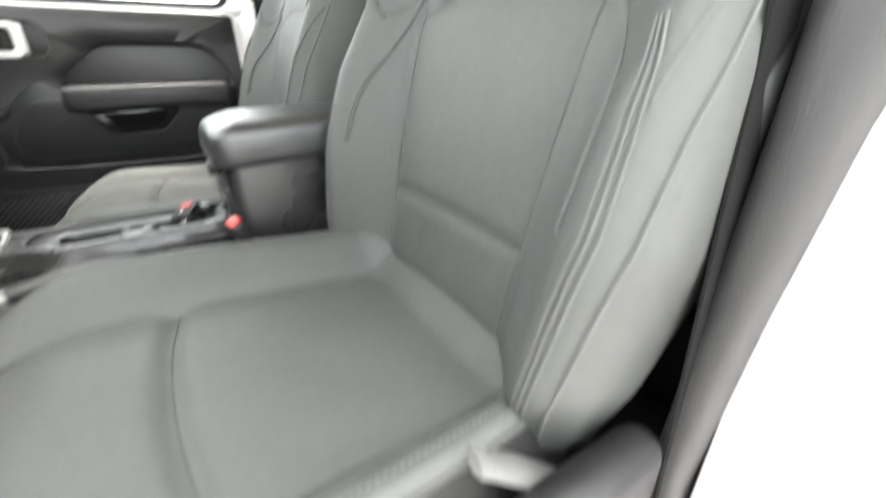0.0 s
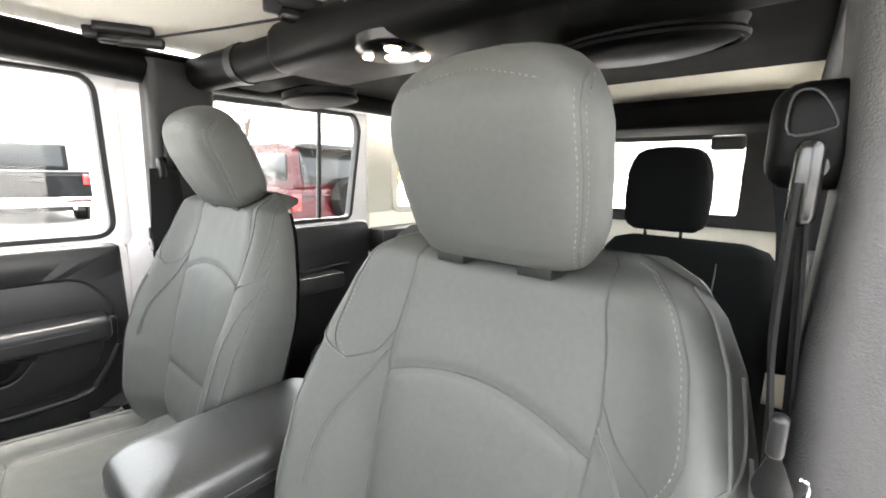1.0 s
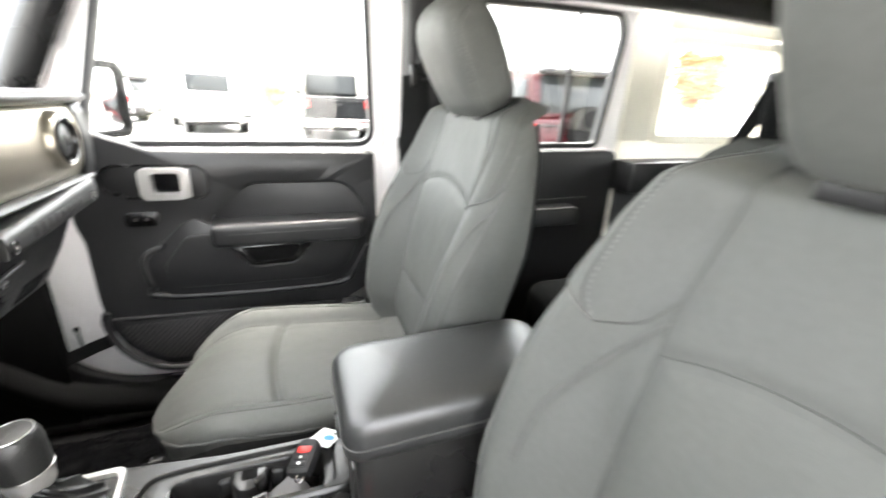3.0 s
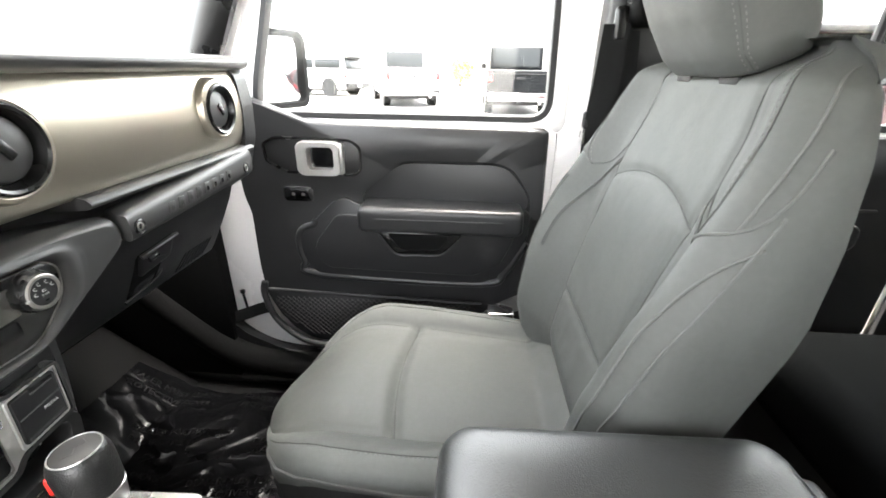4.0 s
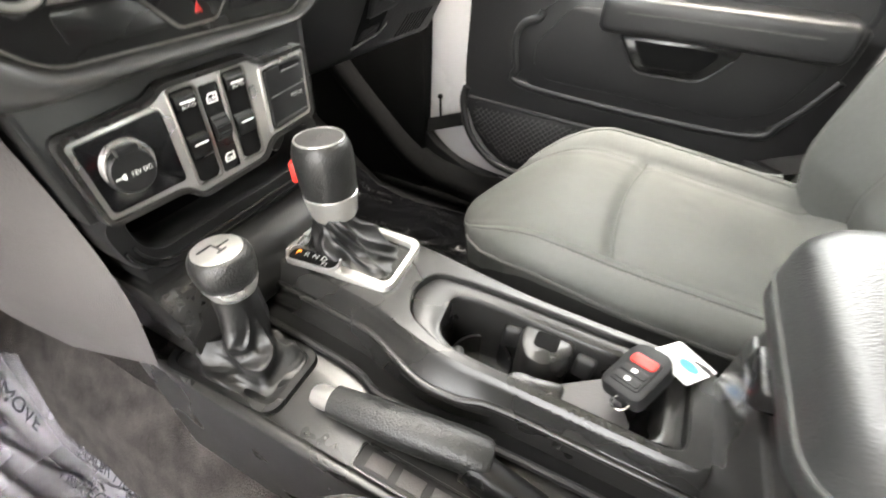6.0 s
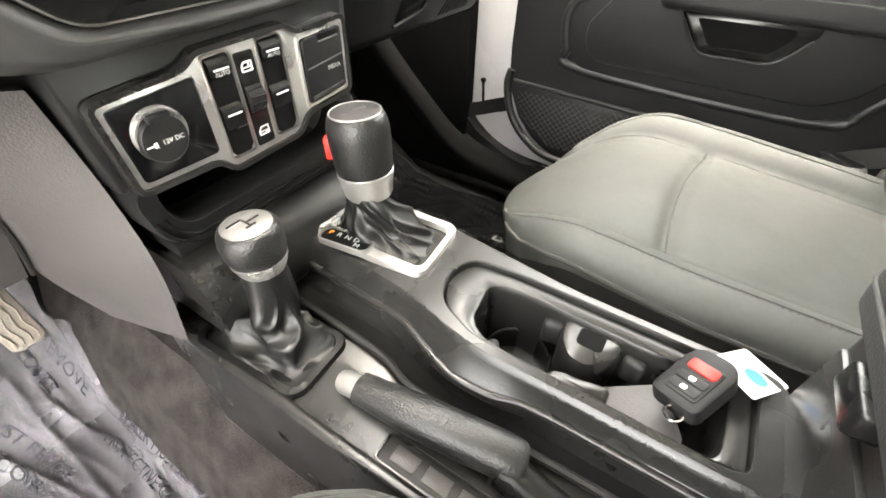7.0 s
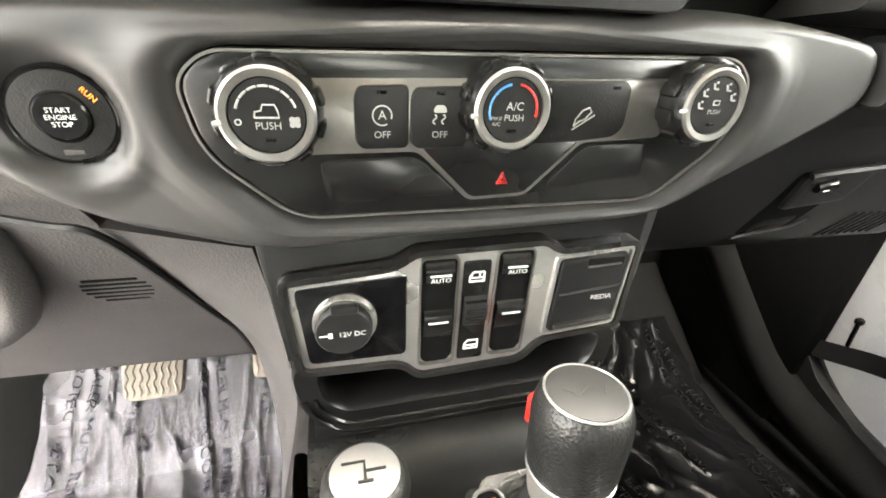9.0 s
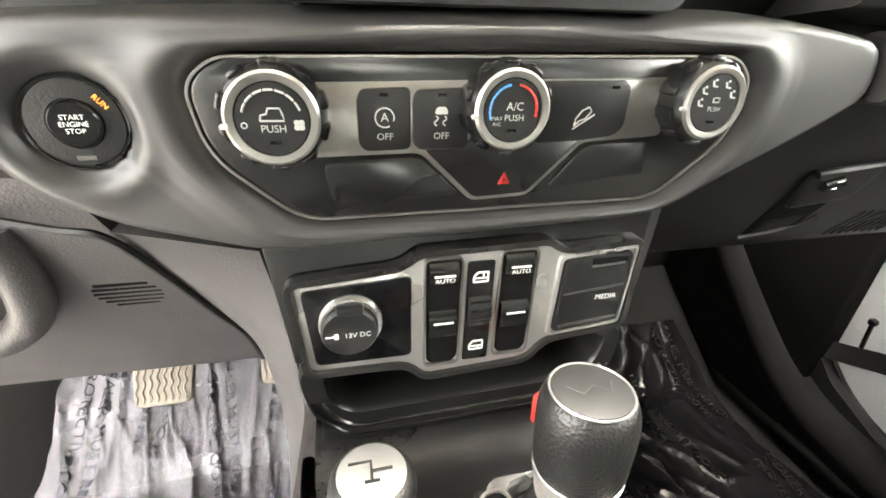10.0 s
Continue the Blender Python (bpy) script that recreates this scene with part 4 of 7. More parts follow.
part("cap", turned([(0.0185, 0.056), (0.0185, 0.0578), (0.0175, 0.0584), (0.001, 0.0586)], ta), M_SILVER, tlev, "silver shift-pattern cap")
for p in (((-0.012, 0.006), (0.0, 0.006), (0.0, -0.006)), ((0.0, 0.0), (0.011, 0.0)), ((-0.004, -0.006), (0.004, -0.006))):
    part("cap_line", tube([ta @ Vector((*q, 0.0588)) for q in p], 0.0009, 5), M_CONSOLE, tlev)

# parking brake
brake = base("parking_brake", (-0.082, -0.2, 0.85), "black grained parking brake lever with a silver button", "hand brake")
bp = smooth_line([(-0.085, -0.136, 0.869), (-0.083, -0.165, 0.872), (-0.079, -0.205, 0.874), (-0.073, -0.245, 0.873), (-0.070, -0.262, 0.868)])
part("grip", tube(bp, lambda t: 0.0125 + 0.0035 * step(0, .5, t) - 0.003 * step(.94, 1, t), 20, flat=0.86), M_LEATHER, brake, "grained black grip")
part("button", tube([(-0.0865, -0.117, 0.8655), (-0.0862, -0.121, 0.866), (-0.0855, -0.140, 0.869)], lambda t: 0.0075 if t < .1 else 0.0095, 14), M_SILVER, brake, "bright silver button")
part("lever", tube([(-0.078, -0.25, 0.868), (-0.078, -0.36, 0.83)], 0.014, 10), M_SATIN, brake)
part("slot", rbox(-0.114, -0.094, -0.262, -0.172, 0.8465, 0.852, 0.002), M_RUBBER, brake)
part("slot_frame", tube([(x, y, 0.8515) for x, y in rrect(0.021, 0.092, 0.004, 4, -0.104, -0.217)], 0.0014, 6, True), M_CONSOLE, brake)
for k in range(3):
    part("label_bar", rbox(-0.110, -0.098, -0.255 + 0.027 * k, -0.235 + 0.027 * k, 0.8515, 0.8528, 0.0004), M_GREY, brake)

# armrest bin
bin_ = base("armrest_bin", (0, -0.54, 0.55), "black leather-topped armrest bin of the console", "armrest")
def lid_ring(inset, z, y0=-0.388, y1=-0.70):
    pts = rrect(0.172 - 2 * inset, abs(y1 - y0) - 2 * inset, max(0.0015, 0.028 - inset * 0.33), 7, 0, (y0 + y1) / 2)
    return [Vector((x, y, z - 0.010 * step(-0.47, -0.385, y) ** 1.5)) for x, y in pts]
rings = [lid_ring(0.004, 0.9930), lid_ring(0.001, 0.9970), lid_ring(0.0, 1.0050), lid_ring(0.0, 1.0310), lid_ring(0.0015, 1.0385), lid_ring(0.005, 1.0450), lid_ring(0.011, 1.0492), lid_ring(0.02, 1.0522), lid_ring(0.034, 1.0545), lid_ring(0.05, 1.0558), lid_ring(0.066, 1.0563), lid_ring(0.078, 1.0565), lid_ring(0.084, 1.0566)]
part("lid", loft(rings), M_LID, bin_, "padded black leather lid", angle=80)
seam_pts = [p + Vector((0, 0, 0)) for p in lid_ring(-0.0005, 1.0130)]
part("lid_seam", tube(seam_pts, 0.0012, 6, True), M_SEAM, bin_)
part("box", slab(rrect(0.154, 0.29, 0.02, 6, 0, -0.548), 0.6, 0.993, TOP, 0.002), M_CONSOLE, bin_)
part("front_panel", rbox(-0.06, 0.06, -0.404, -0.398, 0.72, 0.955, 0.003), M_CONSOLE, bin_)
part("latch", rbox(-0.018, 0.018, -0.402, -0.385, 0.966, 0.986, 0.004, 3), M_SATIN, bin_)
part("hinge", rbox(-0.07, 0.07, -0.735, -0.69, 0.93, 1.02, 0.012, 3), M_BLACK, bin_)

# key on its tags
key = base("car_key", (0.04, -0.35, 0.87), "black car key fob with a red button, tags on its ring", "car key")
km = Matrix.Translation((0.030, -0.342, 0.902)) @ Matrix.Rotation(radians(-116), 4, 'Z') @ Matrix.Rotation(radians(14), 4, 'X') @ Matrix.Rotation(radians(-16), 4, 'Y') @ Matrix.Diagonal((0.86, 0.86, 0.9, 1))
part("case", slab(rounded([(-0.02, -0.028), (0.02, -0.028), (0.021, 0.02), (0.013, 0.032), (-0.013, 0.032), (-0.021, 0.02)], 0.008), -0.008, 0.007, km, 0.004), M_KEY, key)
part("pad", slab(rounded([(-0.014, -0.02), (0.014, -0.02), (0.014, 0.018), (-0.014, 0.018)], 0.004), 0.006, 0.0082, km, 0.001), M_KEY, key)
part("panic_button", slab(rounded([(-0.012, 0.005), (0.012, 0.005), (0.012, 0.016), (-0.012, 0.016)], 0.004), 0.008, 0.0096, km, 0.001), M_RED, key, "red button")
for y in (-0.003, -0.013):
    part("button", slab(rrect(0.024, 0.008, 0.002, 4, 0, y), 0.008, 0.0092, km, 0.0006), M_KEY, key)
    part("symbol", slab(rrect(0.005, 0.004, 0.001, 3, 0, y), 0.009, 0.0095, km), M_PRINT, key)
part("tag", slab(rrect(0.045, 0.05, 0.004, 4, -0.006, 0.0), -0.0012, 0.0, Matrix.Translation((0.015, -0.315, 0.868)) @ Matrix.Rotation(radians(28), 4, 'Z') @ Matrix.Rotation(radians(-14), 4, 'X')), M_GREY, key, "grey plastic tag")
pt = Matrix.Translation((0.064, -0.374, 0.899)) @ Matrix.Rotation(radians(55), 4, 'Z') @ Matrix.Rotation(radians(18), 4, 'X')
part("paper_tag", slab(rrect(0.036, 0.05, 0.003), 0, 0.0006, pt), M_PRINT, key, "white paper tag")
part("tag_print", slab(circle(0.008, 16, -0.005, 0.0), 0.0006, 0.001, pt), M_BLUE, key)
part("ring", tube([km @ Vector((0.006 + 0.007 * math.cos(a), -0.032 + 0.007 * math.sin(a), 0)) for a in [2 * math.pi * k / 24 for k in range(24)]], 0.001, 6, True), M_CHROME, key)

# belt buckles beside the seats
def buckle(at, rz, label):
    b = base("belt_buckle", at, label, "seat belt", "belt buckles")
    m = Matrix.Translation(at) @ Matrix.Rotation(radians(rz), 4, 'Z') @ Matrix.Rotation(radians(-25), 4, 'X')
    part("housing", rbox(-0.016, 0.016, -0.011, 0.011, -0.05, 0.012, 0.005, 3, m), M_BLACK, b)
    part("release_button", rbox(-0.012, 0.012, -0.009, 0.009, 0.008, 0.0145, 0.002, 2, m), M_RED, b, "red release button")
    part("stalk", tube([m @ Vector((0, 0, -0.05)), m @ Vector((0, -0.01, -0.16))], 0.009, 8), M_BLACK, b)
    return b


buckle((-0.098, -0.40, 0.905), 15, "black belt buckle with a red button beside the driver's seat")
buckle((0.099, -0.44, 0.885), -15, "black belt buckle with a red button beside the passenger seat")

# ---- dashboard ----
dash = base("dashboard", (0, 0.2, 1.1), "black dashboard with champagne-painted band and round vents", "dashboard")
ACROSS = Matrix(((0, 0, 1, 0), (1, 0, 0, 0), (0, 1, 0, 0), (0, 0, 0, 1)))  # local (x, y, z): forwards, up, to the right
F0 = plane_at(0, 0, 0)


def bar(profile, x0, x1, r=0.006, n=4):
    """A bar across the car with a (forwards, up) profile."""
    return slab(rounded(profile, r, n), x0, x1, ACROSS)


def face(outline, y_back, y_front, edge=0.001, r=0.0, n=4):
    """A plate that faces rearwards: an (x, z) outline, from y_back to y_front."""
    return slab(rounded(outline, r, n) if r else outline, -y_back, -y_front, F0, edge)


def face_ring(outer, inner, y_back, y_front, edge=0.001):
    return hoop(outer, inner, -y_back, -y_front, F0, edge)


def box_out(x0, x1, z0, z1):
    return [(x1, z1), (x0, z1), (x0, z0), (x1, z0)]


BAND = [(0.052 - 0.025 * math.sqrt(max(0.0, 1 - ((1.281 - 0.071 * math.cos(math.pi * k / 24) * -1 - 1.281) / 0.0711) ** 2)), 1.281 + 0.071 * math.cos(math.pi * k / 24)) for k in range(25)] + [(0.12, 1.21), (0.12, 1.352)]
part("top_pad", bar([(0.04, 1.346), (0.022, 1.352), (0.018, 1.362), (0.035, 1.372), (0.36, 1.366), (0.36, 1.33)], -0.66, 0.615, 0.012), M_SOFT, dash, "soft black top pad")
part("painted_band", bar(BAND, 0.078, 0.578, 0.002, 1), M_BEIGE, dash, "champagne painted panel")
part("painted_band", bar(BAND, -0.62, -0.082, 0.002, 1), M_BEIGE, dash, "champagne painted panel")
part("end_cap", bar([(0.05, 1.356), (0.03, 1.34), (0.024, 1.285), (0.028, 1.225), (0.05, 1.15), (0.13, 1.10), (0.36, 1.10), (0.36, 1.356)], 0.578, 0.618, 0.012), M_BLACK, dash)
part("body", bar([(0.09, 1.34), (0.09, 1.17), (0.145, 1.04), (0.19, 0.975), (0.5, 0.955), (0.5, 1.34)], -0.66, 0.60), M_BLACK, dash)
part("shelf", bar([(0.07, 1.218), (0.032, 1.213), (0.024, 1.206), (0.030, 1.200), (0.09, 1.195)], 0.21, 0.60, 0.006), M_SOFT, dash)
GLOVE = [(0.10, 1.165), (0.078, 1.155), (0.094, 1.105), (0.118, 1.055), (0.145, 1.005), (0.165, 0.972), (0.24, 0.955), (0.3, 1.16)]
glove = part("glove_box", bar(GLOVE, 0.168, 0.600, 0.014), M_DOORTRIM, dash, "black glove box lid")


def on_lid(x, z, out=0.0):
    """A point on the glove box lid."""
    return Vector((x, lerp_table([(0.972, .165), (1.005, .145), (1.055, .118), (1.105, .094), (1.155, .078)], z) - out, z))


def lid_plate(pts, out, deep):
    """A plate that follows the lid: corners as (x, z)."""
    ring = rounded(pts, 0.006, 4)
    return loft([[on_lid(x, z, out) + Vector((0, deep, 0)) for x, z in ring], [on_lid(x, z, out) for x, z in ring], [on_lid(x, z, out + 0.0015) for x, z in shrink(ring, 0.003)], [on_lid(x, z, out + 0.0015) for x, z in shrink(ring, 0.006)]])


# A dark plate on the lid paints the shade inside the latch.
part("latch_recess_shade", lid_plate([(0.418, 1.090), (0.336, 1.080), (0.340, 0.996), (0.404, 1.008)], 0.0005, 0.03), M_DARK, glove)
part("latch_floor", lid_plate([(0.396, 1.024), (0.350, 1.018), (0.347, 1.001), (0.393, 1.008)], 0.002, 0.01), M_BLACK, glove)
part("latch_paddle", lid_plate([(0.416, 1.088), (0.338, 1.078), (0.352, 1.036), (0.420, 1.046)], 0.006, 0.012), M_DOORTRIM, glove)
part("paddle_edge", tube([on_lid(0.338, 1.079, 0.008), on_lid(0.345, 1.0815, 0.010), on_lid(0.410, 1.0885, 0.010), on_lid(0.418, 1.088, 0.008)], 0.0042, 8), M_SOFT, glove)
part("latch_lip", tube([on_lid(0.338, 0.993, 0.002), on_lid(0.404, 1.006, 0.002), on_lid(0.416, 1.020, 0.002)], 0.0026, 8), M_SOFT, glove)
part("latch_lock", tube([on_lid(0.357, 1.066, 0.0085), on_lid(0.374, 1.071, 0.0085)], 0.0055, 10), M_SATIN, glove)
for k in range(2):
    part("lock_mark", tube([on_lid(0.362, 1.0635 + 0.008 * k, 0.0142), on_lid(0.368, 1.0648 + 0.008 * k, 0.0142)], 0.0007, 6), M_BRUSHED, glove)
for k in range(8):
    part("rib", tube([on_lid(0.47 + 0.012 * k, 0.985, 0.0005), on_lid(0.485 + 0.012 * k, 1.022, 0.0005)], 0.0018, 6), M_BLACK, glove)
# grab handle: a broad bar with a flat face
rings = []
for k in range(25):
    u = k / 24
    x = 0.236 + 0.366 * u
    cz, hz = 1.168 + 0.018 * u, 0.0205 + 0.005 * u
    end = min(1.0, math.sqrt(max(0.0, 1 - (1 - min(1, u / 0.035)) ** 2)) + 0.02)
    hz *= 0.82 + 0.18 * end
    deep, near = 0.022 * (0.35 + 0.65 * end), 0.010 + 0.008 * u + 0.030 * step(0.9, 1.0, u)
    ring = []
    for i in range(24):
        a = 2 * math.pi * i / 24
        ca, sa = math.cos(a), math.sin(a)
        ring.append(Vector((x, near + deep - deep * math.copysign(abs(ca) ** 0.55, ca), cz + hz * math.copysign(abs(sa) ** 0.6, sa))))
    rings.append(ring)
grab = part("grab_handle", loft(rings), M_SOFT, dash, "black grab handle with raised lettering and two bolts", angle=50)
for x, y, z in ((0.2515, 0.0095, 1.166), (0.540, 0.0165, 1.178)):
    m = plane_at(x, y, z) @ Matrix.Rotation(radians(4), 4, 'Y')
    part("bolt_ring", turned([(0.0098, -0.004), (0.0098, 0.0008), (0.0082, 0.0016), (0.0068, -0.0005)], m, 24), M_SATIN, grab)
    part("bolt", turned([(0.0068, -0.004), (0.0064, 0.0004), (0.0042, 0.0010), (0.0036, -0.001), (0.001, -0.001)], m, 20), M_BRUSHED, grab)
for k in range(8):
    x = 0.318 + 0.0225 * k
    u = (x - 0.236) / 0.366
    m = Matrix.Translation((x, 0.0098 + 0.008 * u, 1.1665 + 0.018 * u)) @ Matrix.Rotation(radians(6), 4, 'Y')
    part("raised_bar", rbox(-0.0070, 0.0070, -0.0014, 0.006, -0.0085, 0.0085, 0.0012, 2, m), M_SOFT, grab)
    part("bar_gap", rbox(-0.0028, 0.0028, -0.0017, 0.004, -0.0045, 0.0030, 0.0003, 1, m), M_SATIN, grab)


def vent(x, z, r, yaw=0):
    m = Matrix.Translation((x, 0.029, z)) @ Matrix.Rotation(radians(yaw), 4, 'Z') @ FRONT
    v = part("vent", turned([(r + 0.010, -0.02), (r + 0.009, 0.004), (r + 0.006, 0.011), (r + 0.002, 0.013), (r, 0.012), (r - 0.002, 0.005), (r - 0.0025, 0.0015), (0.001, 0.0015)], m, 52), M_BEIGE, dash, "round air vent")
    part("rim", turned([(r - 0.0005, 0.002), (r - 0.0005, 0.0145), (r - 0.003, 0.0165), (r - 0.006, 0.015), (r - 0.009, 0.006), (r - 0.010, 0.0025), (0.001, 0.0025)], m, 52), M_SATIN, v)
    part("throat", turned([(r - 0.009, 0.001), (r - 0.012, 0.0022), (0.001, 0.0024)], m, 40), M_DARK, v)
    part("ball", turned([(r - 0.011, 0.0022), (r * .68, 0.0075), (r * .45, 0.0105), (r * .2, 0.0120), (0.001, 0.0124)], m, 40), M_SOFT, v, "glossy black shutter")
    part("tab", rbox(-0.005, 0.005, -0.010, 0.010, 0.010, 0.0145, 0.002, 2, m @ Matrix.Rotation(radians(35), 4, 'Z')), M_SATIN, v)
    return v


vent(0.494, 1.287, 0.041)
vent(0.135, 1.283, 0.043)
vent(-0.135, 1.283, 0.043)

# screen housing
scr = base("display_unit", (0, 0.02, 1.19), "black touch-screen housing above the heater panel", "screen")
part("housing", face(rounded([(0.088, 1.345), (-0.092, 1.345), (-0.097, 1.189), (0.089, 1.193)], 0.012), 0.08, 0.012, 0.004), M_SATIN, scr)
part("glass", face(rounded([(0.076, 1.337), (-0.080, 1.337), (-0.078, 1.236), (0.074, 1.236)], 0.006), 0.013, 0.010, 0.001), M_GLOSS, scr, "dark glass screen")
part("screen_frame", face_ring(rounded([(0.090, 1.349), (-0.094, 1.349), (-0.099, 1.188), (0.091, 1.191)], 0.012), rounded([(0.084, 1.343), (-0.088, 1.343), (-0.092, 1.196), (0.084, 1.199)], 0.010), 0.02, 0.0095, 0.001), M_BLACK, scr)
part("grip_strip", face(rounded(box_out(-0.088, 0.08, 1.198, 1.2065), 0.002), 0.012, 0.008, 0.001), M_RUBBER, scr)
for x in (-0.07, 0.066):
    part("knob", turned([(0.015, -0.01), (0.0145, 0.008), (0.012, 0.010), (0.001, 0.010)], plane_at(x, 0.006, 1.222), 28), M_SILVER, scr, "ribbed silver knob")
    part("knob_face", turned([(0.0105, 0.009), (0.0105, 0.0108), (0.001, 0.0108)], plane_at(x, 0.006, 1.222), 24), M_SATIN, scr)
part("button_bar", face(rounded(box_out(-0.045, 0.04, 1.214, 1.228), 0.003), 0.013, 0.0085, 0.001), M_BLACK, scr)

scr.location.y += 0.008

# middle of the dashboard
HV0 = [(0.130, 1.1735), (-0.121, 1.168), (-0.1335, 1.157), (-0.129, 1.128), (-0.094, 1.096), (0.100, 1.098), (0.139, 1.132), (0.143, 1.162)]
HV = rounded(HV0, 0.014, 6)
PAD = rounded([(0.246, 1.155), (0.241, 1.184), (0.19, 1.1915), (0.13, 1.1955), (-0.135, 1.1865), (-0.20, 1.183), (-0.238, 1.176), (-0.236, 1.145), (-0.222, 1.120), (-0.203, 1.104), (-0.183, 1.092), (-0.118, 1.0735), (0.10, 1.082), (0.126, 1.0915), (0.163, 1.109), (0.205, 1.131)], 0.02, 6)
HC = (0.005, 1.135)
NR = 260
hole, rim_out = polar(shrink(HV, -0.0015), HC, NR), polar(PAD, HC, NR)


def pad_depth(d, w, x, z):
    """How far forward the soft pad lies at a distance d from its opening, of a width w."""
    y = lerp_table([(0, .0225), (.0015, .0200), (.004, .0170), (.007, .0148), (.010, .0137), (.0135, .0134), (.018, .0142), (.024, .0158), (.032, .0168), (.07, .0172), (.16, .0180)], d)
    e = min(.021, .7 * w)
    y += .024 * max(0.0, (d - (w - e)) / e) ** 2.2
    y += .006 * step(-.09, -.18, x)
    r = math.hypot(x + .1780, z - 1.1412)
    return y + .0065 * step(.026, .0185, r) - .0025 * math.exp(-((r - .029) / .005) ** 2) * step(.012, .03, d)


rings = [[Vector((p[0], .045, p[1])) for p in hole]]
for j in range(61):
    k = (j / 60) ** 1.15
    ring = []
    for a_, b_ in zip(hole, rim_out):
        w = math.hypot(b_[0] - a_[0], b_[1] - a_[1])
        x, z = a_[0] + (b_[0] - a_[0]) * k, a_[1] + (b_[1] - a_[1]) * k
        ring.append(Vector((x, pad_depth(w * k, w, x, z), z)))
    rings.append(ring)
for y_, d_ in ((.055, .002), (.10, .006)):
    rings.append([Vector((x, y_, z)) for x, z in polar(shrink(PAD, d_), HC, NR)])
part("middle_pad", loft(rings, cap=False), M_SOFT, dash, "thick soft-touch pad round the heater panel", angle=60)
part("pad_back", face(shrink(PAD, 0.008), 0.11, 0.062, 0.002), M_BLACK, dash)

hv = base("heater_panel", (0, 0.02, 1.13), "black heater control panel with three round silver-edged dials", "control panel")
part("plate", face(HV, 0.04, 0.0185, 0.003), M_SATIN, hv)
part("rim", face_ring(shrink(HV, -0.0006), shrink(HV, 0.0008), 0.03, 0.0180, 0.0005), M_BRUSHED, hv)
bandp = rounded([(0.094, 1.163), (-0.09, 1.1585), (-0.09, 1.127), (-0.037, 1.128), (-0.0105, 1.1025), (0.0205, 1.104), (0.048, 1.1315), (0.094, 1.134)], 0.004, 3)
part("silver_band", face(bandp, 0.02, 0.0168, 0.0006), M_BRUSHED, hv, "brushed silver band")
part("hazard_field", face(rounded([(0.046, 1.1325), (0.0195, 1.106), (-0.0095, 1.1045), (-0.0355, 1.130), (0.0, 1.136)], 0.003, 3), 0.018, 0.0160, 0.0006), M_SATIN, hv)
part("blank", face(rounded([(-0.037, 1.1255), (-0.082, 1.1245), (-0.079, 1.104), (-0.016, 1.106)], 0.005, 3), 0.02, 0.0176, 0.0006), M_SATIN, hv)
part("blank", face(rounded([(0.088, 1.131), (0.050, 1.1295), (0.031, 1.1075), (0.089, 1.110)], 0.005, 3), 0.02, 0.0176, 0.0006), M_SATIN, hv)
for x0, x1 in ((-0.0655, -0.0415), (-0.0408, -0.014)):
    b = part("push_button", face(rounded([(x1, 1.1575), (x0 + 0.002, 1.1565), (x0, 1.152), (x0, 1.133), (x0 + 0.003, 1.1295), (x1, 1.130)], 0.003, 3), 0.02, 0.0148, 0.0012), M_BLACK, hv)
    part("indicator", face(box_out((x0 + x1) / 2 - 0.002, (x0 + x1) / 2 + 0.002, 1.1535, 1.155), 0.015, 0.0144, 0.0002), M_GLOSS, b)
    part("words", text_bm("OFF", 0.0043, plane_at((x0 + x1) / 2, 0.0143, 1.1362)), M_MARK, b, smooth=False)
cm = -0.0535
part("symbol", tube([plane_at(cm, 0.0143, 1.1446) @ Vector((0.0042 * math.cos(a), 0.0042 * math.sin(a), 0)) for a in [radians(-20 + 320 * k / 24) for k in range(25)]], 0.00035, 5), M_MARK, hv)
part("symbol", text_bm("A", 0.0055, plane_at(cm, 0.0143, 1.1446)), M_MARK, hv, smooth=False)
cm = -0.0275
part("symbol", face(rounded([(cm + 0.003, 1.1475), (cm + 0.0018, 1.1492), (cm - 0.0018, 1.1492), (cm - 0.003, 1.1475), (cm - 0.0028, 1.146), (cm + 0.0028, 1.146)], 0.0006, 2), 0.0146, 0.0142, 0), M_MARK, hv, smooth=False)
for dx in (-0.0025, 0.0015):
    part("symbol", tube([(cm + dx + 0.0009 * math.sin(k * 1.1), 0.0143, 1.1452 - 0.0007 * k) for k in range(7)], 0.00035, 5), M_MARK, hv)
b = part("push_button", face(rounded([(0.066, 1.1615), (0.019, 1.1605), (0.019, 1.1315), (0.046, 1.1325), (0.064, 1.1345), (0.069, 1.139), (0.069, 1.158)], 0.003, 3), 0.02, 0.0148, 0.0012), M_BLACK, hv)
part("indicator", face(box_out(0.058, 0.062, 1.1575, 1.159), 0.015, 0.0144, 0.0002), M_GLOSS, b)
part("symbol", tube([(0.040, 0.0143, 1.140), (0.0425, 0.0143, 1.1425), (0.0455, 0.0143, 1.1435), (0.0485, 0.0143, 1.147), (0.047, 0.0143, 1.149), (0.0435, 0.0143, 1.1475), (0.0405, 0.0143, 1.1435), (0.040, 0.0143, 1.140)], 0.0004, 5), M_MARK, b)
part("symbol", tube([(0.0395, 0.0143, 1.1385), (0.0505, 0.0143, 1.1455)], 0.0004, 5), M_MARK, b)
tri = [(0.0035, 1.1115), (0.0092, 1.1115), (0.00635, 1.1170)]
tc = (0.00635, 1.1133)
part("hazard_mark", tube([(x, 0.0158, z) for x, z in tri], 0.0005, 5, True), M_RED, hv, "red hazard triangle")
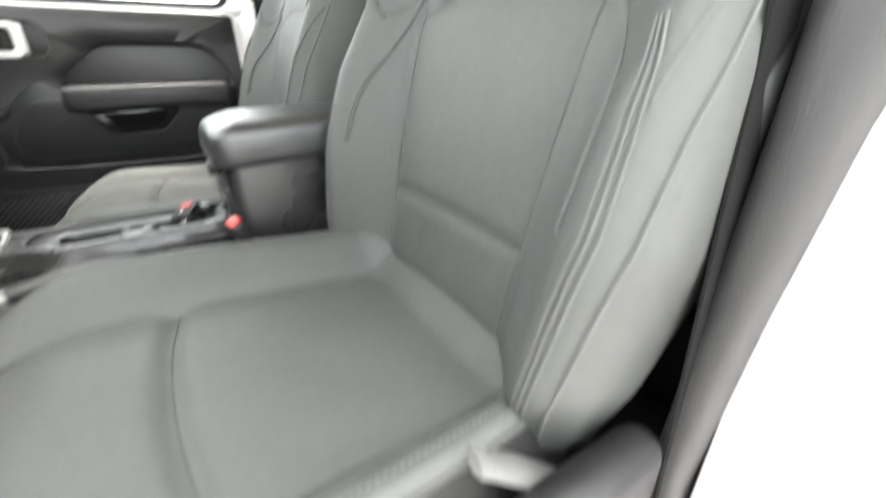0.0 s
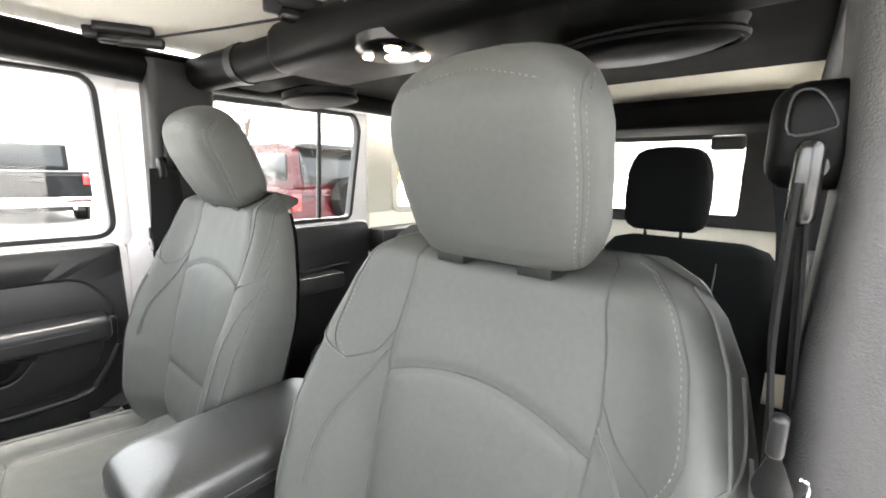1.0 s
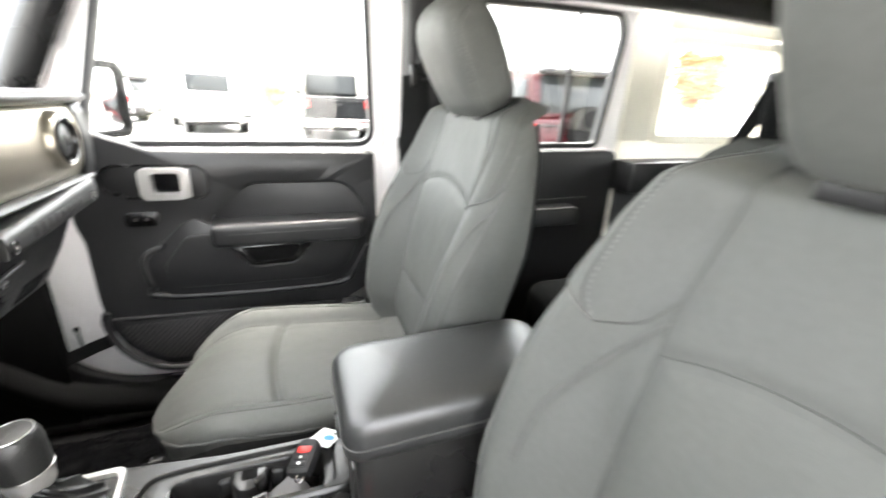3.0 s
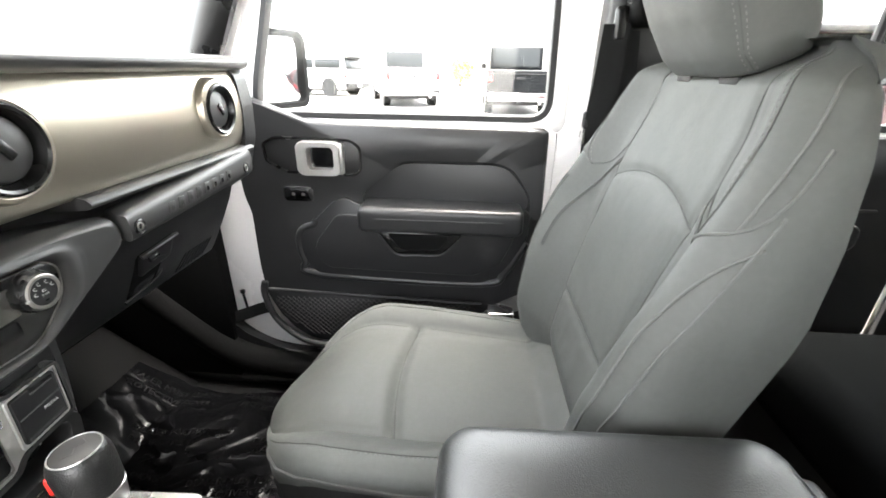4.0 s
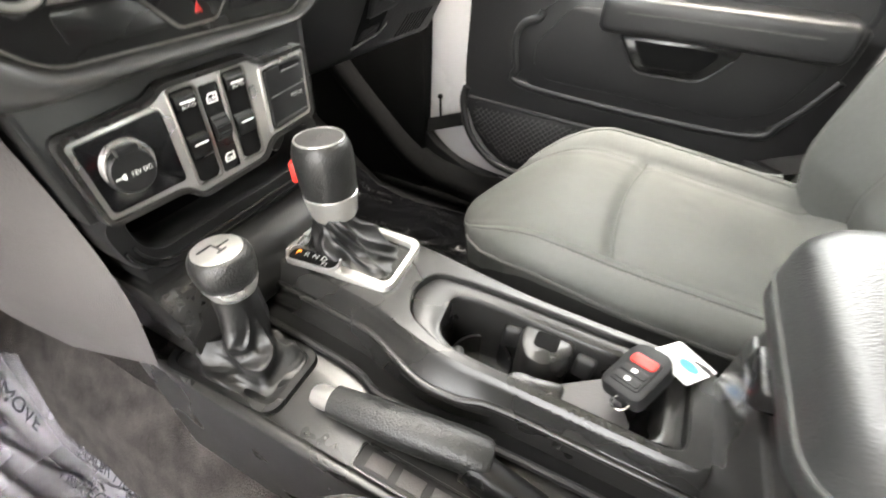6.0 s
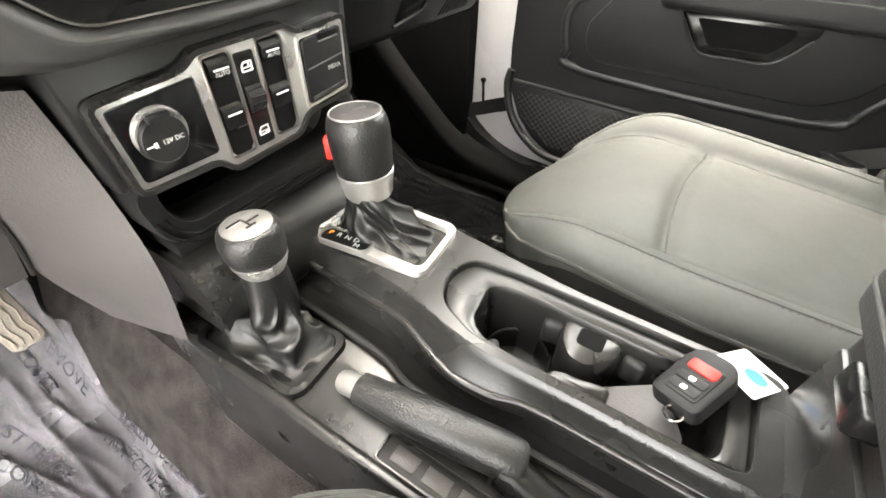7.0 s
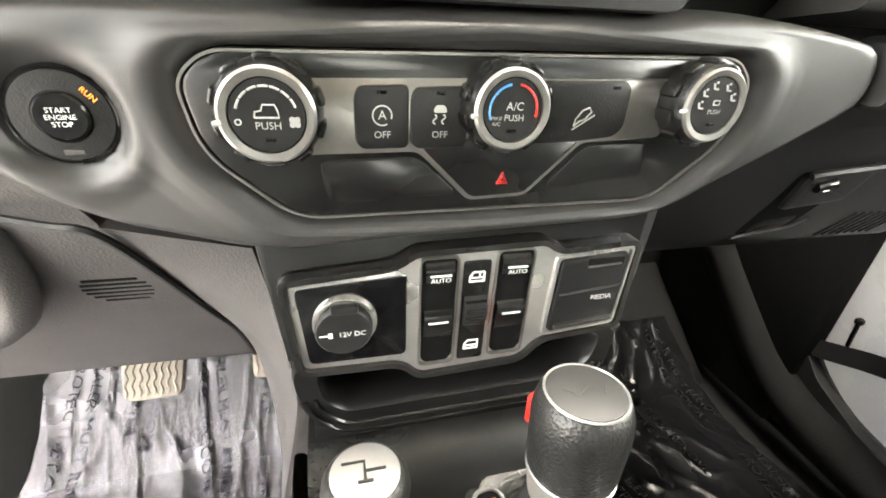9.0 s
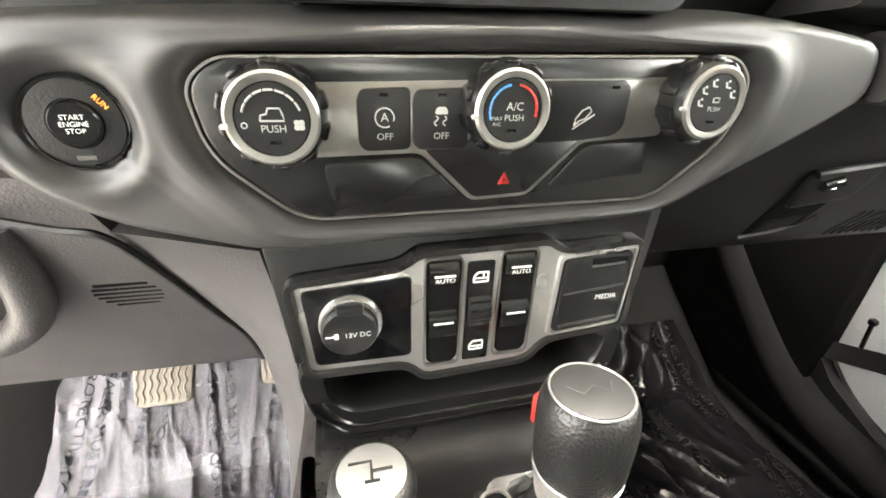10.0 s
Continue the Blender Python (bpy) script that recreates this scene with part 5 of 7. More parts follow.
part("hazard_mark", tube([(tc[0] + (x - tc[0]) * .5, 0.0158, tc[1] + (z - tc[1]) * .5) for x, z in tri], 0.0004, 5, True), M_RED, hv)


def dial(x, z, r, kind):
    m = plane_at(x, 0.018, z)
    d = part("dial", turned([(r * .97, 0), (r * .97, 0.008), (r * .93, 0.013), (r * .86, 0.0165), (r * .62, 0.017), (0.0005, 0.0165)], m, 48), M_SATIN, hv, "round dial with a silver ring and notched edge")
    for k in range(10):
        a = 2 * math.pi * (k + .5) / 10
        g = m @ Matrix.Rotation(a, 4, 'Z') @ Matrix.Translation((r * .955, 0, 0.0065))
        part("grip", rbox(-r * .06, r * .075, -r * .17, r * .17, -0.0055, 0.0065, 0.0015, 2, g), M_SATIN, d)
    part("ring", turned([(r * .86, 0.014), (r * .855, 0.0172), (r * .80, 0.0182), (r * .68, 0.0178), (r * .66, 0.0165), (r * .66, 0.015)], m, 48), M_BRUSHED, d, "brushed silver ring")
    part("cap", turned([(r * .665, 0.0165), (r * .64, 0.0173), (0.0005, 0.0174)], m, 40), M_BLACK, d)
    part("pointer", rbox(-r * .93, -r * .77, -r * .045, r * .045, 0.016, 0.0188, 0.0006, 2, m @ Matrix.Rotation(radians(8), 4, 'Z')), M_MARK, d)
    f = m @ Matrix.Translation((0, 0, 0.0177))

    def arc(a0, a1, rr, w, mm, n=5):
        for k in range(n):
            b0, b1 = a0 + (a1 - a0) * k / n, a0 + (a1 - a0) * (k + .86) / n
            pts = [f @ Vector((rr * r * math.cos(radians(b0 + (b1 - b0) * j / 4)), rr * r * math.sin(radians(b0 + (b1 - b0) * j / 4)), 0)) for j in range(5)]
            part("scale_mark", tube(pts, w, 5), mm, d)
    T = lambda dx, dz: f @ Matrix.Translation((dx * r, dz * r, 0))
    part("indicator", rbox(-r * .1, r * .1, -r * .03, r * .03, -0.0004, 0.0003, 0.0001, 1, T(0, -.42)), M_GLOSS, d)
    if kind == "fan":
        arc(165, 15, .52, 0.0005, M_MARK, 7)
        part("words", text_bm("PUSH", r * .19, T(0, -.17)), M_MARK, d, smooth=False)
        part("symbol", tube([T(*p).translation for p in ((-.22, -.02), (-.2, .08), (-.1, .1), (-.06, .2), (.14, .2), (.18, .1), (.2, -.02), (-.22, -.02))], 0.0004, 5), M_MARK, d)
        part("symbol", tube([T(-.5 + .05 * math.cos(a), -.1 + .05 * math.sin(a)).translation for a in [2 * math.pi * k / 12 for k in range(12)]], 0.0003, 5, True), M_MARK, d)
        for k in range(4):
            a = radians(45 + 90 * k)
            part("symbol", turned([(r * .055, 0), (r * .055, 0.0003), (0.0002, 0.0003)], T(.46 + .06 * math.cos(a), -.1 + .06 * math.sin(a)), 10), M_MARK, d)
    elif kind == "heat":
        arc(200, 100, .53, 0.00055, M_BLUE, 9)
        arc(80, -15, .53, 0.00055, M_RED, 9)
        part("words", text_bm("A/C", r * .24, T(0.03, .08)), M_MARK, d, smooth=False)
        part("words", text_bm("PUSH", r * .19, T(0.03, -.15)), M_MARK, d, smooth=False)
        part("words", text_bm("MAX\nA/C", r * .115, T(-.36, -.22)), M_MARK, d, smooth=False)
    else:
        part("words", text_bm("PUSH", r * .15, T(0.0, -.13)), M_MARK, d, smooth=False)
        for a in (195, 150, 110, 60, 15):
            x_, y_ = .44 * math.cos(radians(a)), .1 + .36 * math.sin(radians(a))
            part("symbol", tube([T(x_ - .07, y_ + .07).translation, T(x_ - .03, y_ - .05).translation, T(x_ + .07, y_ - .06).translation], 0.0005, 5), M_MARK, d)
            part("symbol", turned([(r * .03, 0), (r * .03, 0.0003), (0.0002, 0.0003)], T(x_, y_ + .09), 8), M_MARK, d)
        part("symbol", tube([T(*p).translation for p in ((-.08, .03), (-.08, .13), (.08, .13), (.08, .03), (-.08, .03))], 0.0003, 5), M_MARK, d)
    return d


dial(-0.0985, 1.1465, 0.0213, "fan")
dial(0.0015, 1.1495, 0.0205, "heat")
dial(0.1065, 1.1525, 0.0205, "air")

# start button
st = base("start_button", (-0.1795, 0.03, 1.1412), "round black engine start button on the dashboard", "button")
SMS = Matrix.Diagonal((0.91, 0.91, 1, 1))
sm = Matrix.Translation((-0.1780, 0.0285, 1.1412)) @ Matrix.Rotation(radians(4), 4, 'Z') @ FRONT @ SMS
part("bezel", turned([(0.0216, -0.01), (0.0216, 0.001), (0.0206, 0.0025), (0.0198, 0.0015), (0.0005, 0.0012)], sm, 48), M_SATIN, st)
part("disc", turned([(0.0194, 0.0008), (0.0188, 0.0022), (0.0112, 0.0026), (0.0108, 0.0014), (0.0005, 0.0014)], sm, 44), M_BLACK, st)
part("push_face", turned([(0.0104, 0.001), (0.0104, 0.0034), (0.0094, 0.0043), (0.0005, 0.0043)], sm, 36), M_GLOSS, st)
for k, w in enumerate(("START", "ENGINE", "STOP")):
    part("words", text_bm(w, 0.0031, sm @ Matrix.Translation((0, 0.0030 - 0.0030 * k, 0.0046)) @ Matrix.Diagonal((1.05, 1, 1, 1))), M_PRINT, st, smooth=False)
part("words", text_bm("RUN", 0.0034, sm @ Matrix.Rotation(radians(-52), 4, 'Z') @ Matrix.Translation((0, 0.0150, 0.0028))), M_ORANGE, st, "lit amber word", smooth=False)
part("mark", rbox(-0.004, 0.004, -0.0012, 0.0012, 0.002, 0.0028, 0.0003, 1, sm @ Matrix.Translation((0.0, -0.0155, 0))), M_GREY, st)

# lower middle stack
def sheet_between(left, right, n=6, back=0.012):
    """A thick sheet between two curves."""
    A, B = smooth_line(left, n), smooth_line(right, n)
    rings = []
    for a, b in zip(A, B):
        row = [a.lerp(b, i / 8) for i in range(9)]
        rings.append(row + [p + Vector((0, back, 0)) for p in reversed(row)])
    return loft(rings)


stack = base("centre_stack", (0, 0.05, 0.9), "black lower centre stack with window switches and an open tray", "control panel")
part("frame", face(rounded([(0.119, 1.092), (-0.119, 1.078), (-0.112, 1.0), (-0.112, 0.994), (0.114, 0.996), (0.115, 1.0)], 0.004, 3), 0.16, 0.034, 0.003), M_STACK, stack)
part("side_strip", sheet_between([(0.118, 0.036, 1.092), (0.1185, 0.036, 1.03), (0.1155, 0.034, 0.962), (0.111, 0.034, 0.94)], [(0.136, 0.047, 1.094), (0.133, 0.047, 1.03), (0.124, 0.047, 0.962), (0.118, 0.047, 0.94)]), M_DOORTRIM, stack, "grained strip down the side of the stack")
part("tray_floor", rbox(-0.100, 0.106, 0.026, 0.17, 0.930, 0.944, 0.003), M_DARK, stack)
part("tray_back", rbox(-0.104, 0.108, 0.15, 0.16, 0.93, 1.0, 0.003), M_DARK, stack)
TRO = rounded([(0.117, 1.000), (-0.113, 0.998), (-0.106, 0.952), (-0.084, 0.930), (0.088, 0.933), (0.110, 0.952)], 0.02, 5)
TRI = rounded([(0.100, 0.994), (-0.095, 0.992), (-0.091, 0.966), (-0.078, 0.955), (0.082, 0.958), (0.096, 0.970)], 0.012, 5)
part("tray_frame", face_ring(TRO, TRI, 0.06, 0.0275, 0.004), M_STACK, stack, "black frame round the open tray")
for d_, y_ in ((0.0045, 0.0270), (0.011, 0.0273)):
    ridge_pts = [(x, y_, z) for x, z in shrink(TRO, d_) if z < 0.975]
    part("frame_ridge", tube(ridge_pts, 0.0016, 6), M_SATIN, stack)
part("tray_lip", rbox(-0.086, 0.092, 0.030, 0.044, 0.940, 0.9475, 0.003, 2), M_CONSOLE, stack)
part("nose", bar([(0.16, 0.926), (0.024, 0.926), (0.004, 0.915), (-0.008, 0.893), (-0.01, 0.86), (0.16, 0.86)], -0.106, 0.104, 0.012), M_CONSOLE, stack)

BZ0 = [(0.1105, 1.0695), (0.054, 1.0665), (0.044, 1.0735), (-0.036, 1.0715), (-0.047, 1.0635), (-0.1105, 1.0585), (-0.1055, 0.9905), (-0.044, 0.9890), (-0.033, 0.9765), (0.040, 0.9800), (0.052, 0.9950), (0.1105, 1.0000)]
BZ = rounded(BZ0, 0.0095, 6)
sw = base("window_switch_panel", (0, 0.03, 1.02), "silver-framed window switch panel with socket and media cover", "control panel")
part("bezel", face(BZ, 0.04, 0.0285, 0.002), M_STACK, sw)
part("bezel_rim", face_ring(BZ, shrink(BZ, 0.0046), 0.04, 0.0232, 0.0021), M_CONSOLE, sw)
part("silver_frame", face(shrink(BZ, 0.0042), 0.03, 0.0262, 0.0008), M_SILVER, sw, "satin silver frame")
dcp = part("socket_panel", face(rounded([(-0.040, 1.0555), (-0.1015, 1.0512), (-0.0975, 0.9985), (-0.040, 0.998)], 0.004, 4), 0.027, 0.0256, 0.0004), M_GLOSS, sw)
dm = plane_at(-0.0755, 0.0256, 1.0285)
part("socket_ring", turned([(0.0180, -0.003), (0.0180, 0.003), (0.0172, 0.0044), (0.0156, 0.0044), (0.0150, 0.002)], dm, 40), M_SILVER, dcp, "bright socket ring")
part("socket_lid", turned([(0.0165, 0.0), (0.0161, 0.006), (0.0149, 0.0075), (0.0005, 0.0078)], dm @ Matrix.Translation((-0.001, -0.0030, 0)), 40), M_BLACK, dcp, "black socket lid")
part("lid_tab", rbox(-0.0075, 0.0075, 0.010, 0.0155, 0.004, 0.0095, 0.0012, 2, dm), M_BLACK, dcp)
part("words", text_bm("12V DC", 0.0046, dm @ Matrix.Translation((0.0035, -0.004, 0.0081))), M_PRINT, dcp, smooth=False)
part("plug_mark", rbox(-0.0145, -0.0095, -0.0044, -0.0036, 0.0075, 0.0081, 0.0001, 1, dm), M_PRINT, dcp)
part("plug_mark", rbox(-0.0097, -0.0073, -0.0058, -0.0022, 0.0075, 0.0081, 0.0001, 1, dm), M_PRINT, dcp)
for x0, x1, dz in ((-0.0315, -0.0105, 0.0), (0.0145, 0.0365, 0.0020)):
    well = part("switch_well", face(rounded([(x1, 1.0645 + dz), (x0, 1.0635 + dz), (x0 + 0.001, 0.992 + dz), (x0 + 0.004, 0.989 + dz), (x1 - 0.003, 0.989 + dz), (x1, 0.993 + dz)], 0.002, 3), 0.027, 0.0255, 0.0003), M_DARK, sw)
    part("well_edge", face_ring(rounded(box_out(x0 - 0.0014, x1 + 0.0014, 0.9874 + dz, 1.0662 + dz), 0.0045, 5), rounded(box_out(x0, x1, 0.9890 + dz, 1.0648 + dz), 0.0035, 5), 0.027, 0.0240, 0.0005), M_BRUSHED, well)
    xm = (x0 + x1) / 2
    for z0, z1 in ((1.0478, 1.0630), (1.0085, 1.0300)):
        top = z1 - 0.0035
        part("rocker_pad", loft([[Vector((x, y, z + dz)) for y, z in ((0.0262, z0), (0.0225, z0 + 0.003), (0.0215, top - 0.004), (0.0222, top), (0.0262, z1))] for x in (x0 + 0.0018, x0 + 0.0026, x1 - 0.0026, x1 - 0.0018)], closed=False), M_SATIN, well, angle=40)
        part("mark", rbox(xm - 0.0062, xm + 0.0062, 0.0206, 0.0214, top - 0.0045 + dz, top - 0.0032 + dz, 0.0002, 1), M_PRINT, well)
    part("words", text_bm("AUTO", 0.0043, plane_at(xm, 0.0208, 1.0525 + dz)), M_PRINT, well, smooth=False)
strip = part("middle_strip", face(rounded(box_out(-0.0065, 0.0105, 0.988, 1.0615), 0.002, 3), 0.027, 0.0254, 0.0004), M_SATIN, sw)
wheel = part("scroll_wheel", tube([(-0.0048, 0.0335, 1.0265), (0.0092, 0.0335, 1.0265)], 0.0132, 28), M_BLACK, strip, "ribbed black dimmer wheel")
for a in (-36, -12, 12, 36):
    part("wheel_rib", tube([(-0.0044, 0.0335 - 0.0134 * math.cos(radians(a)), 1.0265 + 0.0134 * math.sin(radians(a))), (0.0088, 0.0335 - 0.0134 * math.cos(radians(a)), 1.0265 + 0.0134 * math.sin(radians(a)))], 0.0009, 6), M_SATIN, wheel)
for z, hood in ((1.0505, 1), (0.9995, -1)):
    car = rounded([(0.0070, z - 0.0036), (0.0070, z + 0.0040), (-0.0004, z + 0.0040), (-0.0030, z + 0.0008), (-0.0030, z - 0.0036)], 0.0008, 2)
    part("symbol", face_ring(car, shrink(car, 0.0012), 0.0256, 0.0249, 0.0001), M_PRINT, strip)
    part("symbol", tube([(-0.0022, 0.0251, z - 0.0004), (0.0062, 0.0251, z - 0.0004)], 0.0005, 5), M_PRINT, strip)
    part("symbol", tube([(0.0036, 0.0251, z - 0.0004), (0.0036, 0.0251, z + 0.0030 * hood)], 0.0006, 5), M_PRINT, strip)
med = part("media_cover", face(rounded([(0.1022, 1.0605), (0.0562, 1.0572), (0.0545, 1.0040), (0.1010, 1.0082)], 0.003, 3), 0.027, 0.0225, 0.0012), M_BLACK, sw, "black media port cover")
part("cover_rim", face_ring(rounded([(0.1062, 1.0650), (0.0518, 1.0605), (0.0506, 1.0004), (0.1045, 1.0046)], 0.004, 4), rounded([(0.1042, 1.0627), (0.0545, 1.0587), (0.0533, 1.0024), (0.1025, 1.0066)], 0.003, 4), 0.027, 0.0238, 0.0006), M_SILVER, med, "thin satin silver rim")
# Dark block on the cover, painting the shade of a finger slot.
part("finger_slot_shade", rbox(0.0735, 0.0985, 0.0215, 0.0235, 1.0535, 1.0582, 0.0008, 2), M_DARK, med)
part("slot_edge", tube([(0.0735, 0.0216, 1.0528), (0.0965, 0.0216, 1.0542)], 0.0008, 5), M_SOFT, med)
part("cover_groove", tube([(0.0575, 0.0220, 1.0335), (0.1005, 0.0220, 1.0375)], 0.0008, 6), M_SOFT, med)
part("cover_lip", rbox(0.0578, 0.1000, 0.0205, 0.024, -0.0016, 0.0016, 0.0008, 2, Matrix.Translation((0, 0, 1.0040)) @ Matrix.Rotation(radians(-4.5), 4, 'Y')), M_SOFT, med)
part("words", text_bm("MEDIA", 0.0052, plane_at(0.088, 0.0218, 1.0292)), M_PRINT, med, smooth=False)

# knee panels
knee = base("knee_panel", (-0.3, 0.12, 1.0), "grey grained knee panel under the driver's side of the dashboard", "dash panel")
part("panel", sheet_between([(-0.62, 0.05, 1.16), (-0.62, 0.07, 1.07), (-0.62, 0.11, 1.0), (-0.62, 0.15, 0.94), (-0.62, 0.19, 0.885)], [(-0.206, 0.046, 1.112), (-0.188, 0.074, 1.05), (-0.172, 0.102, 1.0), (-0.166, 0.140, 0.945), (-0.170, 0.186, 0.880)], 5), M_GREY, knee)
part("panel_under", rbox(-0.62, -0.17, 0.192, 0.42, 0.880, 0.892, 0.004), M_BLACK, knee)
part("inner_panel", sheet_between([(-0.192, 0.050, 1.083), (-0.182, 0.076, 1.044), (-0.168, 0.100, 0.998), (-0.162, 0.138, 0.945), (-0.162, 0.180, 0.880), (-0.140, 0.175, 0.80)], [(-0.123, 0.050, 1.066), (-0.118, 0.052, 1.03), (-0.114, 0.052, 0.99), (-0.112, 0.050, 0.945), (-0.118, 0.03, 0.915), (-0.130, 0.012, 0.868)], 5), M_GREY, knee, "grey side panel of the centre stack")
part("gap", tube(smooth_line([(-0.25, 0.053, 1.094), (-0.215, 0.049, 1.086), (-0.1935, 0.0485, 1.080), (-0.184, 0.0745, 1.0425), (-0.170, 0.0985, 0.9965), (-0.164, 0.137, 0.946), (-0.166, 0.180, 0.884)], 6), 0.0022, 6), M_RUBBER, knee)
for k in range(6):
    w = 0.019 * math.sqrt(1 - ((k - 2.3) / 3.6) ** 2)
    z = 1.0345 - 0.0044 * k
    y = lerp_table([(0.94, .147), (1.0, .107), (1.05, .077), (1.11, .05)], z) - 0.0035
    part("speaker_slot", tube([(-0.213 - w, y, z), (-0.213 + w, y, z)], 0.0014, 6), M_DARK, knee)
part("column_rim", tube(smooth_line([(-0.25, 0.062, 1.085), (-0.252, 0.07, 1.05), (-0.262, 0.078, 1.02), (-0.29, 0.085, 1.0), (-0.34, 0.085, 0.995), (-0.4, 0.085, 0.995)], 6), 0.011, 10), M_GREY, knee)
part("column_shroud", tube([(-0.355, 0.15, 1.06), (-0.355, 0.03, 1.085)], 0.055, 20), M_BLACK, knee)

# ---- front passenger door ----
RSIDE = Matrix(((0, 0, -1, 0), (1, 0, 0, 0), (0, 1, 0, 0), (0, 0, 0, 1)))  # local (x, y, z): forwards, up, inwards from the right side


def side_slab(pts, x_out, x_in, r=0.02, edge=0.004, n=4):
    """A slab on the right side of the car: (y, z) outline, from x_out inwards to x_in."""
    return slab(rounded(pts, r, n) if r else pts, -x_out, -x_in, RSIDE, edge)


def side_hoop(outer, inner, x_out, x_in, edge=0.003):
    return hoop(outer, inner, -x_out, -x_in, RSIDE, edge)


door = base("front_door", (0.75, -0.2, 0.6), "closed white front door with black plastic inner trim", "car door")
part("shell", side_slab([(0.258, 1.25), (0.258, 0.72), (0.20, 0.635), (0.1, 0.60), (-0.6, 0.57), (-0.6, 1.24)], 0.80, 0.757, 0.04, 0.004), M_WHITE, door, "white painted inner shell")
part("shell_seal", tube(smooth_line([(0.756, 0.268, 1.1), (0.756, 0.27, 0.8), (0.756, 0.262, 0.70), (0.756, 0.21, 0.627), (0.756, 0.11, 0.59), (0.756, -0.1, 0.58)], 6), 0.006, 8), M_RUBBER, door)
fo = rounded([(0.14, 1.225), (0.14, 1.30), (0.02, 1.70), (-0.615, 1.70), (-0.615, 1.225)], 0.03, 6)
fi = rounded([(0.095, 1.25), (0.085, 1.32), (-0.01, 1.655), (-0.57, 1.655), (-0.58, 1.25)], 0.05, 6)
part("window_frame", side_hoop(fo, fi, 0.80, 0.76), M_WHITE, door)
part("seal", side_hoop(shrink(fi, -0.004), shrink(fi, 0.010), 0.785, 0.757), M_RUBBER, door)
p = part("pane", side_slab([(0.10, 1.24), (0.09, 1.32), (0.0, 1.66), (-0.58, 1.66), (-0.585, 1.24)], 0.782, 0.779, 0.02, 0), M_GLASS, door, "clear side glass")
p.visible_shadow = False
PANEL = rounded([(0.115, 1.315), (0.098, 1.305), (0.088, 1.29), (0.06, 1.268), (0.03, 1.254), (-0.02, 1.246), (-0.10, 1.241), (-0.578, 1.236), (-0.582, 1.03), (-0.582, 0.90), (-0.57, 0.72), (-0.46, 0.66), (-0.2, 0.66), (0.02, 0.672), (0.09, 0.715), (0.125, 0.79), (0.132, 0.87), (0.130, 1.02), (0.142, 1.06), (0.146, 1.13), (0.148, 1.25), (0.14, 1.30)], 0.012, 3)
RECESS = rounded([(-0.150, 1.075), (-0.235, 1.143), (-0.262, 1.153), (-0.468, 1.153), (-0.50, 1.142), (-0.548, 1.08), (-0.548, 1.04), (-0.155, 1.04)], 0.02, 4)
c0 = (-0.33, 1.09)
part("trim_back", side_slab([(0.11, 1.25), (-0.57, 1.22), (-0.57, 0.9), (0.11, 0.8)], 0.757, 0.752, 0.02, 0.001), M_DOORTRIM, door)
panel = part("trim_panel", side_hoop(polar(PANEL, c0, 160), polar(RECESS, c0, 160), 0.757, 0.728, 0.010), M_DOORTRIM, door, "black grained trim panel", angle=50)
LOW = [(-0.115, 1.072), (-0.085, 1.062), (-0.035, 1.013), (-0.03, 0.998), (0.0, 0.985), (0.014, 0.955), (0.004, 0.90), (-0.03, 0.862), (-0.44, 0.852), (-0.505, 0.89), (-0.55, 0.97), (-0.555, 1.05), (-0.155, 1.05)]
part("lower_panel", side_slab(LOW, 0.74, 0.721, 0.02, 0.006), M_DOORTRIM, door)
part("lower_ridge", tube(smooth_line([(0.7275, y, z) for y, z in LOW[2:11]], 5), 0.0095, 12), M_DOORTRIM, door)
part("inner_field", side_slab([(-0.09, 1.03), (-0.06, 0.99), (-0.028, 0.95), (-0.035, 0.905), (-0.06, 0.885), (-0.43, 0.878), (-0.49, 0.91), (-0.52, 0.98), (-0.52, 1.03)], 0.725, 0.7165, 0.02, 0.005), M_DOORTRIM, door)
arm = part("armrest", loft([[Vector((x + 0.012 * (k in (0, 7)), -0.342 + y, 1.0305 + z)) for y, z in rrect(0.386 - i2, 0.064 - i2, 0.018 - i2 * .3, 5)] for k, (x, i2) in enumerate(((0.745, 0.0), (0.70, 0.0), (0.686, 0.003), (0.679, 0.009), (0.675, 0.018), (0.674, 0.03)))]), M_DOORTRIM, door, "padded black armrest", angle=60)
part("armrest_seam", tube([(0.6785, -0.16, 1.036), (0.6745, -0.2, 1.036), (0.6745, -0.48, 1.036), (0.6785, -0.525, 1.036)], 0.0015, 6), M_SEAM, arm)
cup = part("pull_cup", side_slab([(-0.185, 1.0), (-0.233, 0.936), (-0.350, 0.938), (-0.392, 0.985), (-0.392, 1.0)], 0.73, 0.705, 0.01, 0.004), M_SATIN, door, "pull cup under the armrest")
# Dark plate on the cup: the hollow is only painted shade.
part("cup_hollow_shade", side_slab([(-0.215, 0.99), (-0.246, 0.949), (-0.338, 0.951), (-0.36, 0.978), (-0.36, 0.99)], 0.715, 0.7035, 0.008, 0.0005), M_DARK, cup)
part("cup_edge", tube(smooth_line([(0.7035, -0.195, 0.985), (0.7035, -0.2335, 0.938), (0.7035, -0.29, 0.935), (0.7035, -0.347, 0.939), (0.7035, -0.386, 0.978)], 5), 0.0028, 6), M_DOORTRIM, cup)
